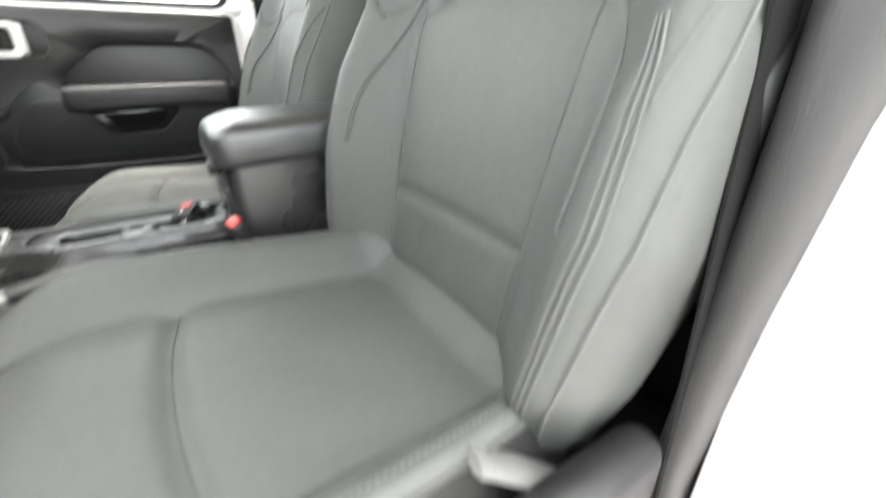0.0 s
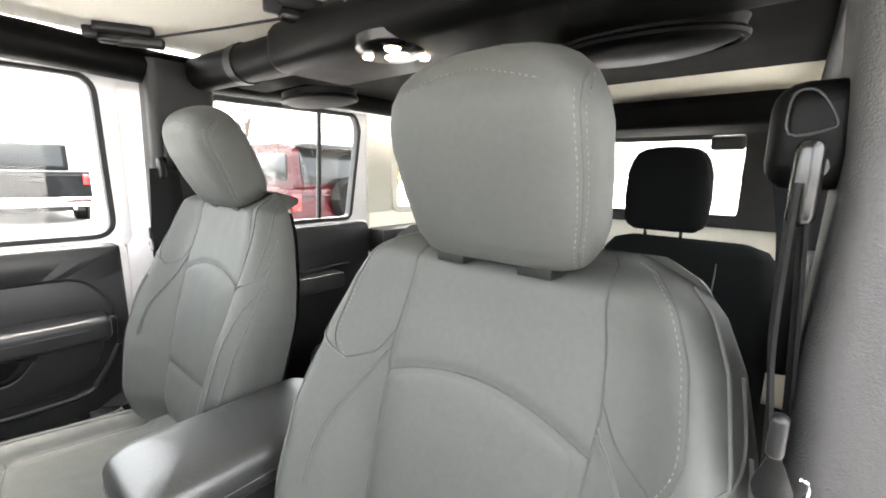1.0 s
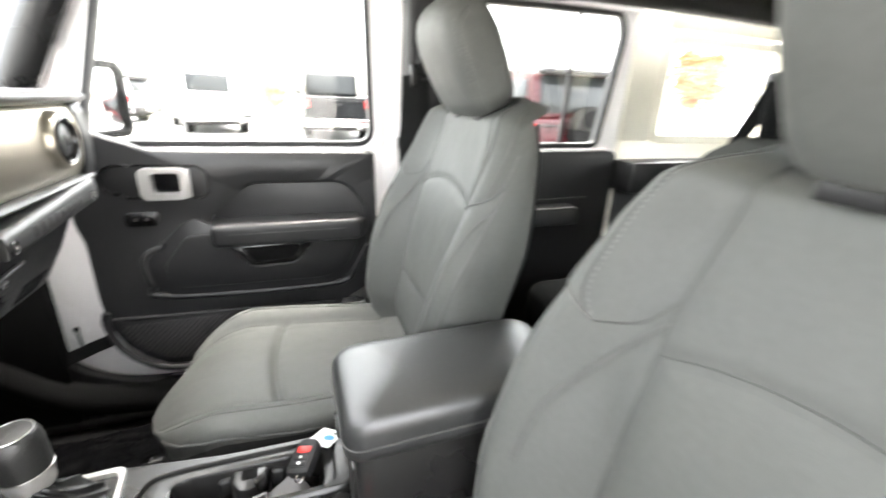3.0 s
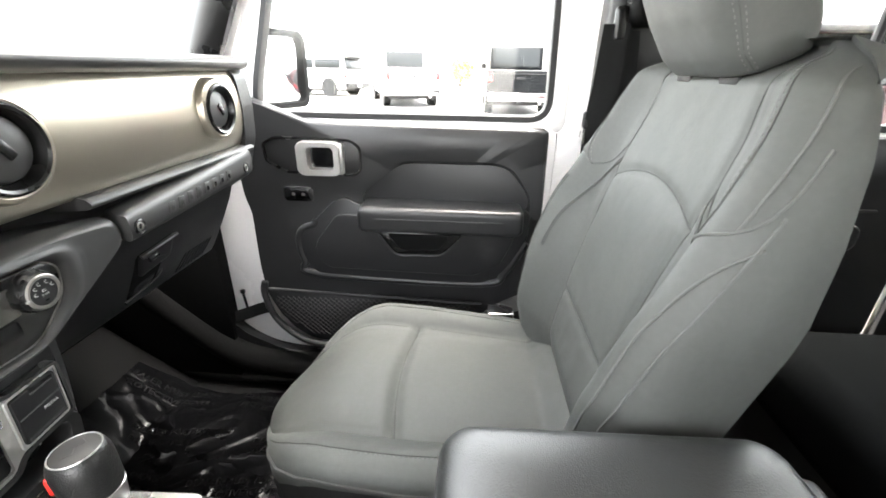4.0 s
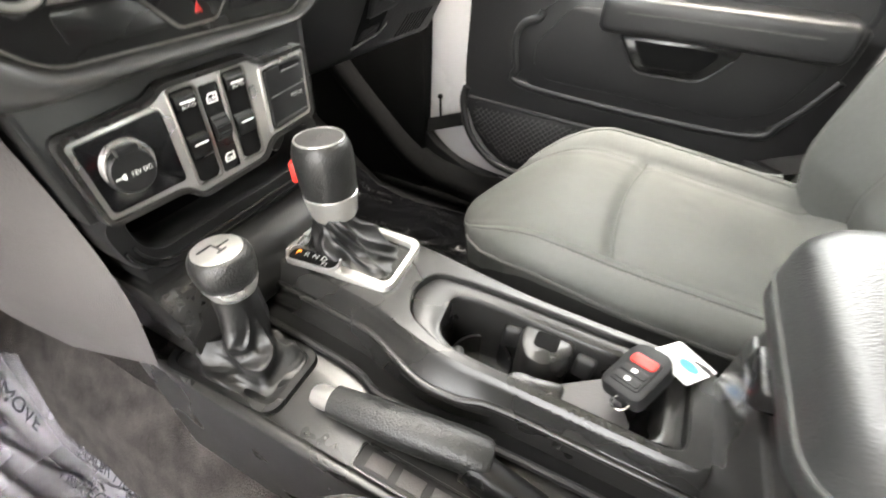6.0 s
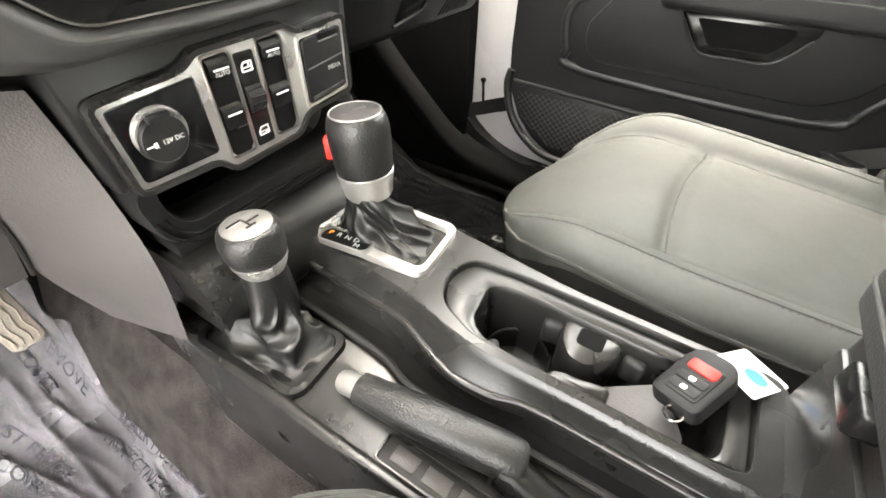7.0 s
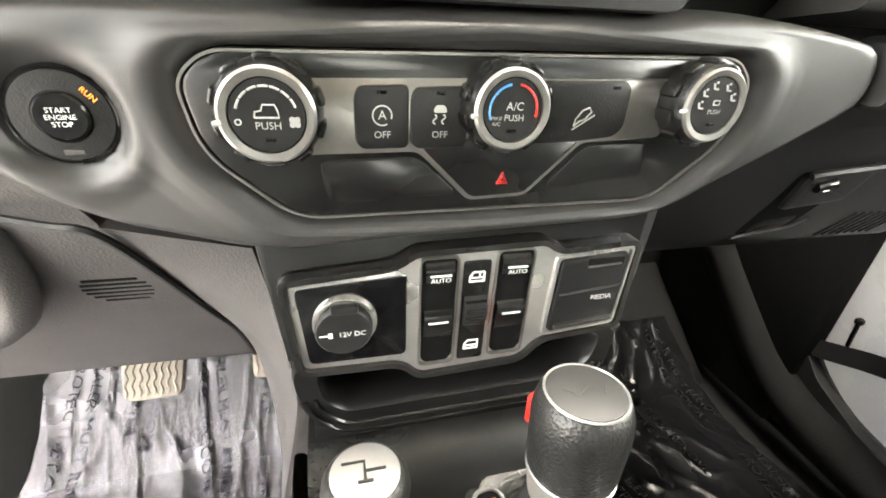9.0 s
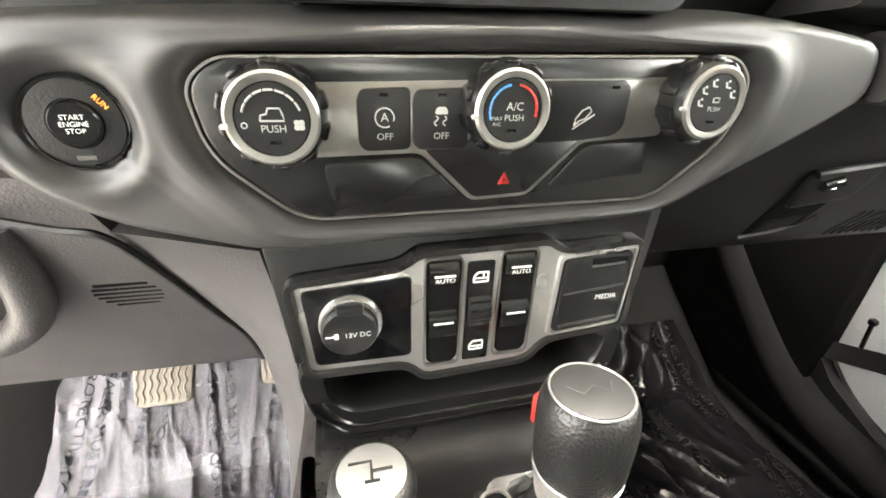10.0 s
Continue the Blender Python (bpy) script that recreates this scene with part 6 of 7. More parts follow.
# handle
HB = rounded([(0.074, 1.193), (0.045, 1.209), (-0.135, 1.206), (-0.158, 1.188), (-0.157, 1.135), (-0.142, 1.121), (0.02, 1.124), (0.07, 1.15)], 0.01, 4)
hnd = part("handle_bowl", side_hoop(HB, shrink(HB, 0.006), 0.74, 0.7235, 0.002), M_SATIN, door)
part("bowl_floor", side_slab(shrink(HB, 0.005), 0.735, 0.7268, 0, 0.001), M_BLACK, hnd)
ho = rrect(0.104, 0.078, 0.018, 6, -0.062, 1.162)
hi = rrect(0.058, 0.048, 0.010, 6, -0.068, 1.164)
part("handle", side_hoop(ho, hi, 0.728, 0.706, 0.007), M_SILVER, door, "satin silver door handle")
part("handle_hinge", side_slab(rrect(0.018, 0.07, 0.004, 4, -0.109, 1.162), 0.728, 0.712, 0, 0.002), M_SILVER, door)
part("handle_shadow", side_slab(rrect(0.062, 0.052, 0.010, 5, -0.068, 1.164), 0.728, 0.7262, 0, 0.0), M_GLOSS, door)
swp = part("lock_switch", side_slab(rrect(0.072, 0.036, 0.01, 5, 0.0, 1.0745), 0.735, 0.7245, 0, 0.002), M_SATIN, door)
part("switch_field", side_slab(rrect(0.052, 0.022, 0.006, 5, 0.0, 1.0745), 0.73, 0.7235, 0, 0.001), M_GLOSS, swp)
for y in (-0.012, 0.012):
    part("switch_mark", side_slab(rrect(0.008, 0.007, 0.002, 3, y, 1.0745), 0.724, 0.7228, 0, 0.0003), M_GREY, swp)
bm = side_slab([(0.245, 0.50), (0.245, 0.705), (0.205, 0.662), (0.117, 0.620), (0.0, 0.600), (-0.3, 0.587), (-0.3, 0.50)], 0.7555, 0.728, 0.012, 0.006)
solid("trim_sill_corner", bm, M_BLACK, "black plastic corner of the door sill", "trim", "structure")
# net pocket
pk = base("door_pocket", (0.72, -0.05, 0.7), "black net map pocket low on the front door", "door pocket")
part("backing", side_slab([(0.105, 0.805), (-0.44, 0.79), (-0.42, 0.70), (-0.2, 0.655), (0.0, 0.655), (0.07, 0.70)], 0.730, 0.7265, 0.03, 0.001), M_RUBBER, pk)
rim = smooth_line([(0.72, 0.118, 0.835), (0.716, 0.122, 0.80), (0.71, 0.10, 0.735), (0.705, 0.05, 0.685), (0.702, -0.02, 0.66), (0.702, -0.2, 0.655)], 6)
part("rim", tube(rim, 0.009, 10), M_BLACK, pk)
net = bmesh.new()
for k in range(-12, 48):
    for s in (1, -1):
        pts = []
        for j in range(13):
            z = 0.665 + 0.0105 * j
            y = -0.40 + 0.0145 * k + s * 0.011 * j
            low = 0.665 + max(0, y + 0.02) ** 1.5 * 2.2
            if -0.43 < y < 0.10 and z > low:
                pts.append((0.7245, y, z))
        if len(pts) > 1:
            tube([pts[0], pts[-1]], 0.0010, 5, bm=net)
part("net", net, M_GREY, pk)
part("rim_top", tube([(0.722, 0.11, 0.812), (0.722, -0.45, 0.795)], 0.005, 8), M_BLACK, pk)


def ribbon(pts, w, m_, parent, name, across=(1, 0, 0)):
    P = smooth_line(pts, 6)
    a = Vector(across).normalized() * (w / 2)
    t = 0.0012
    rings = []
    for i, p in enumerate(P):
        d = (P[min(i + 1, len(P) - 1)] - P[max(i - 1, 0)]).normalized()
        nrm = a.normalized().cross(d).normalized() * t
        rings.append([p - a - nrm, p + a - nrm, p + a + nrm, p - a + nrm])
    return part(name, loft(rings), m_, parent)


strap = base("door_strap", (0.74, 0.19, 0.72), "black webbing check strap between post and door", "strap")
ribbon([(0.716, 0.262, 0.712), (0.734, 0.235, 0.708), (0.747, 0.205, 0.714), (0.752, 0.170, 0.727), (0.745, 0.135, 0.742)], 0.034, M_BELT, strap, "webbing", (0, 0.35, 1))
part("stud", tube([(0.752, 0.2, 0.735), (0.745, 0.2, 0.785)], 0.0035, 8), M_SATIN, strap)
part("stud_head", turned([(0.001, -0.007), (0.006, -0.004), (0.007, 0), (0.006, 0.004), (0.001, 0.007)], Matrix.Translation((0.745, 0.2, 0.787)), 14), M_SATIN, strap)

# outside mirror
mir = base("door_mirror", (0.95, 0.2, 1.3), "black outside mirror with pale reflecting glass", "car mirror")
MM = Matrix.Translation((0.965, 0.12, 1.345)) @ Matrix.Rotation(radians(-20), 4, 'Z') @ FRONT
part("housing", slab(rrect(0.225, 0.20, 0.03, 6), -0.08, 0.0, MM, 0.008), M_MAT, mir)
part("housing_rim", hoop(rrect(0.225, 0.20, 0.03, 6), rrect(0.190, 0.168, 0.022, 6), -0.01, 0.010, MM, 0.004), M_MAT, mir)
part("mirror_glass", slab(rrect(0.188, 0.166, 0.022, 6), -0.005, 0.002, MM, 0.001), mat("mirror_glass", (0.85, 0.86, 0.87), 0.03, metal=1.0, vary=0.01), mir, "silvered mirror glass")
part("stem", tube([(0.90, 0.17, 1.27), (0.80, 0.15, 1.25)], 0.028, 10), M_BLACK, mir)

# rear doors
def rear_door(s):
    d = base("rear_door", (s * 0.75, -1.1, 0.6), "closed rear door with plain black inner trim", "car door", "rear doors")
    F = Matrix.Identity(4) if s > 0 else Matrix.Diagonal((-1, 1, 1, 1))

    def put(name, bm, m, lab=""):
        bmesh.ops.transform(bm, matrix=F, verts=bm.verts)
        return part(name, bm, m, d, lab)
    put("shell", side_slab([(-0.82, 1.24), (-0.82, 0.56), (-1.2, 0.56), (-1.43, 0.9), (-1.43, 1.24)], 0.80, 0.757, 0.03), M_WHITE)
    put("trim_panel", side_slab([(-0.83, 1.235), (-0.83, 0.60), (-1.31, 0.57), (-1.405, 0.74), (-1.41, 1.235)], 0.757, 0.725, 0.03, 0.008), M_BLACK)
    put("armrest", side_slab(rrect(0.34, 0.06, 0.02, 5, -1.08, 1.03), 0.73, 0.67, 0, 0.01), M_LEATHER)
    put("pull", tube([(0.722, -0.9, 1.07), (0.715, -1.02, 1.075), (0.715, -1.30, 1.08)], 0.004, 6), M_CONSOLE)
    fi = rounded([(-0.835, 1.245), (-0.835, 1.645), (-1.375, 1.655), (-1.40, 1.60), (-1.345, 1.245)], 0.03, 6)
    fo = rounded([(-0.805, 1.225), (-0.805, 1.70), (-1.43, 1.70), (-1.44, 1.6), (-1.43, 1.225)], 0.03, 6)
    put("window_frame", side_hoop(fo, fi, 0.80, 0.76), M_WHITE)
    put("seal", side_hoop(shrink(fi, -0.004), shrink(fi, 0.012), 0.785, 0.757), M_RUBBER)
    put("bar", tube([(0.772, -1.205, 1.24), (0.772, -1.22, 1.65)], 0.009, 8), M_RUBBER)
    q = put("pane", side_slab([(-0.83, 1.24), (-0.83, 1.65), (-1.38, 1.66), (-1.35, 1.24)], 0.782, 0.779, 0.02, 0), M_GLASS)
    q.visible_shadow = False
    return d


# Out of view: open driver's door, added to hold back light from front left.
DRIVER_DOOR = Matrix.Translation((-0.79, 0.26, 0)) @ Matrix.Rotation(radians(-62), 4, 'Z') @ Matrix.Translation((0.79, -0.26, 0)) @ Matrix.Diagonal((-1, 1, 1, 1))
od = base("front_door", (-1.1, 0.1, 0.6), "unseen white driver's door swung wide open, black inner trim, blocks front-left light", "car door")
for nm_, bm_, m_ in (("shell", side_slab([(0.258, 1.25), (0.258, 0.72), (0.1, 0.60), (-0.6, 0.57), (-0.6, 1.24)], 0.80, 0.757, 0.04, 0.004), M_WHITE),
                     ("trim_panel", side_slab([(0.12, 1.24), (0.12, 0.80), (0.02, 0.67), (-0.46, 0.66), (-0.57, 0.72), (-0.58, 1.235)], 0.757, 0.728, 0.03, 0.01), M_DOORTRIM),
                     ("armrest", side_slab(rrect(0.386, 0.064, 0.018, 5, -0.342, 1.03), 0.73, 0.675, 0, 0.01), M_DOORTRIM),
                     ("window_frame", side_hoop(fo, fi, 0.80, 0.76), M_WHITE)):
    bmesh.ops.transform(bm_, matrix=DRIVER_DOOR, verts=bm_.verts)
    part(nm_, bm_, m_, od)


rear_door(1)
rear_door(-1)

# ---- roof fittings ----
ol = base("dome_lamp", (-0.066, -0.80, 1.63), "lit oval dome lamp under the overhead bar", "lamp")
part("surround", turned([(0.001, 0.0), (0.10, 0.0), (0.115, 0.006), (0.12, 0.02)], Matrix.Translation((-0.066, -0.80, 1.6225)) @ Matrix.Rotation(radians(-20), 4, "Z") @ Matrix.Diagonal((0.62, 0.5, 1, 1)), 36), M_SATIN, ol)
for x, y, r in ((-0.025, -0.785, 0.009), (-0.095, -0.775, 0.013), (-0.098, -0.845, 0.009)):
    part("lens", turned([(0.001, -0.004), (r * .8, -0.003), (r, 0.0), (r, 0.01)], Matrix.Translation((x, y, 1.6215)), 20), M_LAMP, ol, "lit lens")
part("lens", turned([(0.001, -0.004), (0.02, -0.003), (0.026, 0.0), (0.026, 0.01)], Matrix.Translation((-0.066, -0.812, 1.622)) @ Matrix.Diagonal((1, .5, 1, 1)), 20), M_LAMP, ol, "lit lens")
for s in (1, -1):
    sp = base("roof_speaker", (s * 0.42, -0.93, 1.62), "oval black speaker pod under the overhead bar", "speaker", "roof speakers")
    m = Matrix.Translation((s * 0.40, -0.97, 1.615)) @ Matrix.Diagonal((1.5, .8, 1, 1))
    part("pod", turned([(0.001, -0.012), (0.07, -0.010), (0.085, -0.002), (0.09, 0.02)], m, 36), M_BAR, sp)
    part("rim", tube([m @ Vector((0.088 * math.cos(a), 0.088 * math.sin(a), 0.0)) for a in [2 * math.pi * k / 40 for k in range(40)]], 0.006, 8, True), M_BAR, sp)


def roof_latch(x, y, rz, label):
    lt = base("roof_latch", (x, y, 1.72), label, "latch", "roof latches")
    m = Matrix.Translation((x, y, 1.715)) @ Matrix.Rotation(radians(rz), 4, 'Z')
    part("base_plate", rbox(-0.055, 0.055, -0.018, 0.018, 0.0, 0.025, 0.008, 3, m), M_BLACK, lt)
    part("lever", rbox(-0.075, 0.05, -0.013, 0.013, -0.022, 0.002, 0.008, 3, m), M_SATIN, lt)
    part("hook", rbox(0.03, 0.075, -0.010, 0.010, -0.012, 0.012, 0.005, 3, m), M_BLACK, lt)
    return lt


roof_latch(0.565, -0.595, 62, "black roof panel latch on the cream roof")
roof_latch(0.122, -0.765, 75, "black roof panel latch on the cream roof")
roof_latch(-0.03, -0.79, 80, "black roof panel latch on the cream roof")
bm = tube([(0.62, -0.655, 1.734), (0.39, -0.735, 1.734), (0.22, -0.785, 1.734), (-0.62, -0.80, 1.734)], 0.004, 8)
solid("trim_roof_seal", bm, M_RUBBER, "black rubber seal across the roof panels", "seal", "structure")
bm = rbox(-0.66, 0.66, -1.62, -0.94, 1.70, 1.732, 0.01)
solid("trim_headliner", bm, M_LINER, "black rear headliner panel", "headliner", "structure")
bm = rbox(-0.66, 0.66, -2.36, -2.0, 1.61, 1.70, 0.02, 3)
solid("trim_rear_bar", bm, M_LINER, "black cross trim over the rear seats", "trim", "structure")
bm = rbox(-0.60, 0.60, -2.44, -2.405, 1.255, 1.285, 0.006)
solid("trim_tail_sill", bm, M_BLACK, "black sill under the rear window", "trim", "structure")
tw = base("window_tail", (0, -2.43, 1.4), "rear window glass in a black frame", "window", kind="structure")
q = part("pane", rbox(-0.58, 0.58, -2.45, -2.447, 1.26, 1.62, 0), M_GLASS, tw)
q.visible_shadow = False
wi = rrect(0.84, 0.33, 0.04, 6, 0, 1.43)
part("frame", hoop(rrect(1.2, 0.42, 0.03, 6, 0, 1.44), wi, 2.40, 2.425, Matrix(((1, 0, 0, 0), (0, 0, -1, 0), (0, 1, 0, 0), (0, 0, 0, 1))), 0.004), M_RUBBER, tw)
part("wiper_motor", rbox(-0.42, -0.30, -2.41, -2.36, 1.55, 1.61, 0.015, 3), M_BLACK, tw)
for s in (1, -1):
    qf = rounded([(-1.57, 1.27), (-1.57, 1.60), (-2.14, 1.60), (-2.14, 1.27)], 0.04, 5)
    m_ = RSIDE if s > 0 else Matrix.Diagonal((-1, 1, 1, 1)) @ RSIDE
    qw = base("window_quarter", (s * 0.76, -1.85, 1.45), "fixed quarter window in the cream hard top", "window", kind="structure")
    part("frame", hoop(shrink(qf, -0.012), shrink(qf, 0.018), -0.79, -0.742, m_, 0.004), M_CREAM, qw)
    qq = part("pane", slab(qf, -0.782, -0.779, m_), M_GLASS, qw)
    qq.visible_shadow = False
    bm = rbox(s * 0.70 - 0.05, s * 0.70 + 0.05, -2.4, -1.42, 1.10, 1.205, 0.01)
    for pts in ([(-1.93, 1.11), (-1.60, 0.79), (-1.46, 0.55), (-2.41, 0.55), (-2.41, 1.11)], [(-1.44, 1.11), (-1.89, 1.11), (-1.565, 0.79), (-1.44, 0.62)]):
        solid("trim_rear_side", slab(pts, -0.7485, -0.735, m_, 0.002), M_BLACK, "black lower side trim behind the rear door", "trim", "structure")
    solid("trim_rear_quarter", bm, M_BLACK, "black trim ledge under the quarter window", "trim", "structure")

# ---- rear bench ----
def bench():
    bs = base("rear_bench", (0, -1.4, 0.5), "dark cloth rear bench seat, upright back", "car seat")
    BU, BF = Vector((0, -math.sin(radians(18)), math.cos(radians(18)))), Vector((0, math.cos(radians(18)), math.sin(radians(18))))
    for x0, x1 in ((-0.60, -0.13), (-0.12, 0.60)):
        w, cx = x1 - x0, (x0 + x1) / 2
        rings = []
        for h, inset, d in ((0, 0.01, .06), (.05, 0, .075), (.3, 0, .075), (.42, 0.008, .07), (.455, .03, .06), (.47, .07, .04)):
            ring = [Vector((cx + x, -1.585, 0.80)) + BU * h + BF * y for x, y in rrect(w - 2 * inset, 2 * d, min(.05, d * .9), 6)]
            rings.append(ring)
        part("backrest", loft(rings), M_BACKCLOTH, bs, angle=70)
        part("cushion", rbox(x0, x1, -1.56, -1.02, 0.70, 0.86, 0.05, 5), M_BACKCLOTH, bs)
        for k in (.3, .7):
            xx = x0 + w * k
            p0 = Vector((xx, -1.585, 0.80)) + BF * .078
            part("seam", tube([p0 + BU * .05, p0 + BU * .4], 0.002, 6), M_SEAM, bs)
    part("bench_base", rbox(-0.6, 0.6, -1.55, -1.05, 0.5, 0.72, 0.02), M_BLACK, bs)
    for cx in (-0.30, 0.36):
        rings = []
        c0 = Vector((cx, -1.72, 1.275))
        prof = [(0, .085, .03), (.012, .104, .04), (.03, .114, .046), (.10, .118, .05), (.17, .114, .05), (.21, .104, .046), (.232, .090, .04), (.244, .070, .03), (.25, .03, .015)]
        for h, w, d in prof:
            ring = []
            for k in range(64):
                a = 2 * math.pi * k / 64
                c, q = math.cos(a), math.sin(a)
                ring.append(c0 + Vector((w * math.copysign(abs(c) ** .5, c), d * math.copysign(abs(q) ** .6, q), h)))
            rings.append(ring)
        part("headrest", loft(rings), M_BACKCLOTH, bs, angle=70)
        for s in (-1, 1):
            part("post", tube([c0 + Vector((s * .05, 0, -.06)), c0 + Vector((s * .05, 0, .02))], 0.006, 8), M_CHROME, bs)
    return bs


bench()

# ---- belts ----
def front_belt(s):
    b = base("seat_belt", (s * 0.65, -0.66, 0.6), "black front seat belt hanging from its pillar guide", "seat belt", "front seat belts")
    x0, x1 = min(s * 0.586, s * 0.640), max(s * 0.586, s * 0.640)
    cover = part("cover", rbox(x0, x1, -0.75, -0.665, 1.425, 1.498, 0.018, 4), M_BAR, b, "black guide cover")
    em = [(0.598, 1.487), (0.610, 1.488), (0.621, 1.470), (0.618, 1.464), (0.598, 1.462)]
    part("raised_line", tube(smooth_line([(s * x, -0.6645, z) for x, z in em], 4, True), 0.0009, 6, True), M_BLACK, cover)
    part("guide", rbox(min(s * 0.603, s * 0.619), max(s * 0.603, s * 0.619), -0.668, -0.644, 1.402, 1.458, 0.007, 4), M_SATIN, b)
    part("guide_bolt", tube([(s * 0.612, -0.69, 1.44), (s * 0.612, -0.652, 1.44)], 0.009, 14), M_SATIN, b)
    ribbon([(s * 0.606, -0.65, 1.43), (s * 0.607, -0.646, 1.33), (s * 0.614, -0.642, 1.25), (s * 0.622, -0.65, 1.05), (s * 0.634, -0.66, 0.75), (s * 0.645, -0.66, 0.6)], 0.046, M_BELT, b, "webbing", (0.08 * s, 1, 0))
    ribbon([(s * 0.612, -0.668, 1.42), (s * 0.626, -0.69, 1.2), (s * 0.640, -0.71, 0.8), (s * 0.645, -0.72, 0.6)], 0.046, M_BELT, b, "webbing", (0.08 * s, 1, 0))
    tong = rounded([(0.6155, 1.258), (0.6215, 1.258), (0.6315, 1.234), (0.629, 1.224), (0.611, 1.224), (0.608, 1.234)], 0.004, 4)
    part("tongue", face([(s * x, z) for x, z in tong], -0.618, -0.622, 0.001), M_CHROME, b, "bright metal tongue")
    part("tongue_hook", tube(smooth_line([(s * 0.628, -0.62, 1.226), (s * 0.636, -0.62, 1.236), (s * 0.636, -0.62, 1.246), (s * 0.632, -0.62, 1.247)], 4), 0.0012, 6), M_CHROME, b)
    part("tongue_grip", rbox(min(s * 0.613, s * 0.623), max(s * 0.613, s * 0.623), -0.628, -0.616, 1.255, 1.285, 0.004, 3), M_BLACK, b)
    return b


front_belt(-1)
front_belt(1)
for s in (-1, 1):
    rb = base("rear_seat_belt", (s * 0.66, -1.8, 1.2), "grey rear seat belt running down from the roll bar", "seat belt", "rear seat belts")
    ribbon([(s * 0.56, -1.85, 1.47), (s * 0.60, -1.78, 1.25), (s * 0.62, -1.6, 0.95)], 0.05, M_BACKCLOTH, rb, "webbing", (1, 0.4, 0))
    part("guide", rbox(s * 0.57 - .04, s * 0.57 + .04, -1.90, -1.85, 1.45, 1.50, 0.012, 3), M_SATIN, rb)

# seat side lever and lap anchor by the driver's seat
lv = base("recliner_lever", (-0.63, -0.5, 0.78), "grey plastic recliner lever beside the driver's seat", "lever")
part("arm", tube([(-0.578, -0.470, 0.880), (-0.588, -0.515, 0.845), (-0.605, -0.56, 0.81)], 0.016, 12, flat=.35), M_LEVER, lv, "light grey lever end")
part("hub", rbox(-0.642, -0.600, -0.625, -0.475, 0.70, 0.862, 0.02, 4), M_BLACK, lv)
lt = base("lap_latch", (0.62, -0.5, 0.8), "black and chrome lap belt anchor beside the passenger seat", "seat belt")
ribbon([(0.60, -0.43, 0.80), (0.63, -0.49, 0.835), (0.65, -0.56, 0.86)], 0.045, M_BELT, lt, "webbing", (1, 0.5, 0.2))
part("tongue", rbox(0.60, 0.645, -0.52, -0.46, 0.83, 0.845, 0.004, 2), M_CHROME, lt)
part("housing", rbox(0.595, 0.64, -0.47, -0.40, 0.79, 0.815, 0.008, 3), M_SATIN, lt)

# ---- foot wells ----
def film_h(x, y):
    """The height of the crinkled sheet over the floor."""
    p = Vector((x * 13 + y * 1.5, y * 3.2, 0.3))
    h = 0.003 + 0.006 * abs(noise.noise(p)) + 0.011 * (1 - abs(noise.noise(p * 1.4 + Vector((3, 1, 0))))) ** 14 + 0.006 * (1 - abs(noise.noise(p * 3.1 + Vector((7, 2, 0))))) ** 10
    h += 0.007 * (1 - abs(noise.noise(Vector((x * 7 - y * 6, y * 9 + x * 4, 6.1))))) ** 16
    slope = max(0, y - 0.34) * 0.75
    up = max(0, x + 0.21) * 0.9
    return 0.503 + h + slope + up


def film_sheet(name, x0, x1, y0, y1, edge, label, m):
    nx, ny = 130, 170
    rows = []
    for j in range(ny + 1):
        y = y0 + (y1 - y0) * j / ny
        right = x1 + edge * (0.5 * math.sin(y * 19) + 0.6 * noise.noise(Vector((y * 25, 2, 0))) + 0.3 * math.sin(y * 51))
        left = x0 - 0.26 * max(0.0, 0.42 - y) + 0.006 * math.sin(y * 23)
        rows.append([Vector((left + (right - left) * i / nx, y, film_h(left + (right - left) * i / nx, y))) for i in range(nx + 1)])
    return solid(name, loft(rows, cap=False, closed=False), m, label, "plastic sheet", angle=25)


bm = rbox(-0.62, -0.22, -0.15, 0.36, 0.5, 0.506, 0.003)
solid("floor_mat", bm, M_MAT, "black floor mat in the driver's foot well", "floor mat")
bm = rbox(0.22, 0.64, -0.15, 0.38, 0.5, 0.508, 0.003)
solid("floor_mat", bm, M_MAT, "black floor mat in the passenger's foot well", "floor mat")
WORDS = ("DEALER MUST REMOVE", "PROTECTIVE COVER -")


def print_words(sheet_ob, height, spots, ink, x_lim, y_lim):
    """Lines of print that lie on a crinkled sheet, at (x, y, turn)."""
    for x, y, turn in spots:
        for k, w in enumerate(WORDS):
            m = Matrix.Translation((x, y, 0)) @ Matrix.Rotation(radians(-90 + turn), 4, 'Z') @ Matrix.Translation((0.0, -0.030 * k, 0))
            t = text_bm(w, 0.0225, m, align='CENTER')
            bmesh.ops.triangulate(t, faces=t.faces)
            for _ in range(2):
                bmesh.ops.subdivide_edges(t, edges=[e for e in t.edges if e.calc_length() > 0.005], cuts=1)
                bmesh.ops.triangulate(t, faces=t.faces)
            bmesh.ops.delete(t, geom=[v for v in t.verts if not (x_lim[0] < v.co.x < x_lim[1] and y_lim[0] < v.co.y < y_lim[1])], context='VERTS')
            if not t.verts:
                t.free()
                continue
            for v in t.verts:
                v.co.z = height(v.co.x, v.co.y) + 0.0022
            part("print_line", t, ink, sheet_ob, "grey printed words", smooth=False)


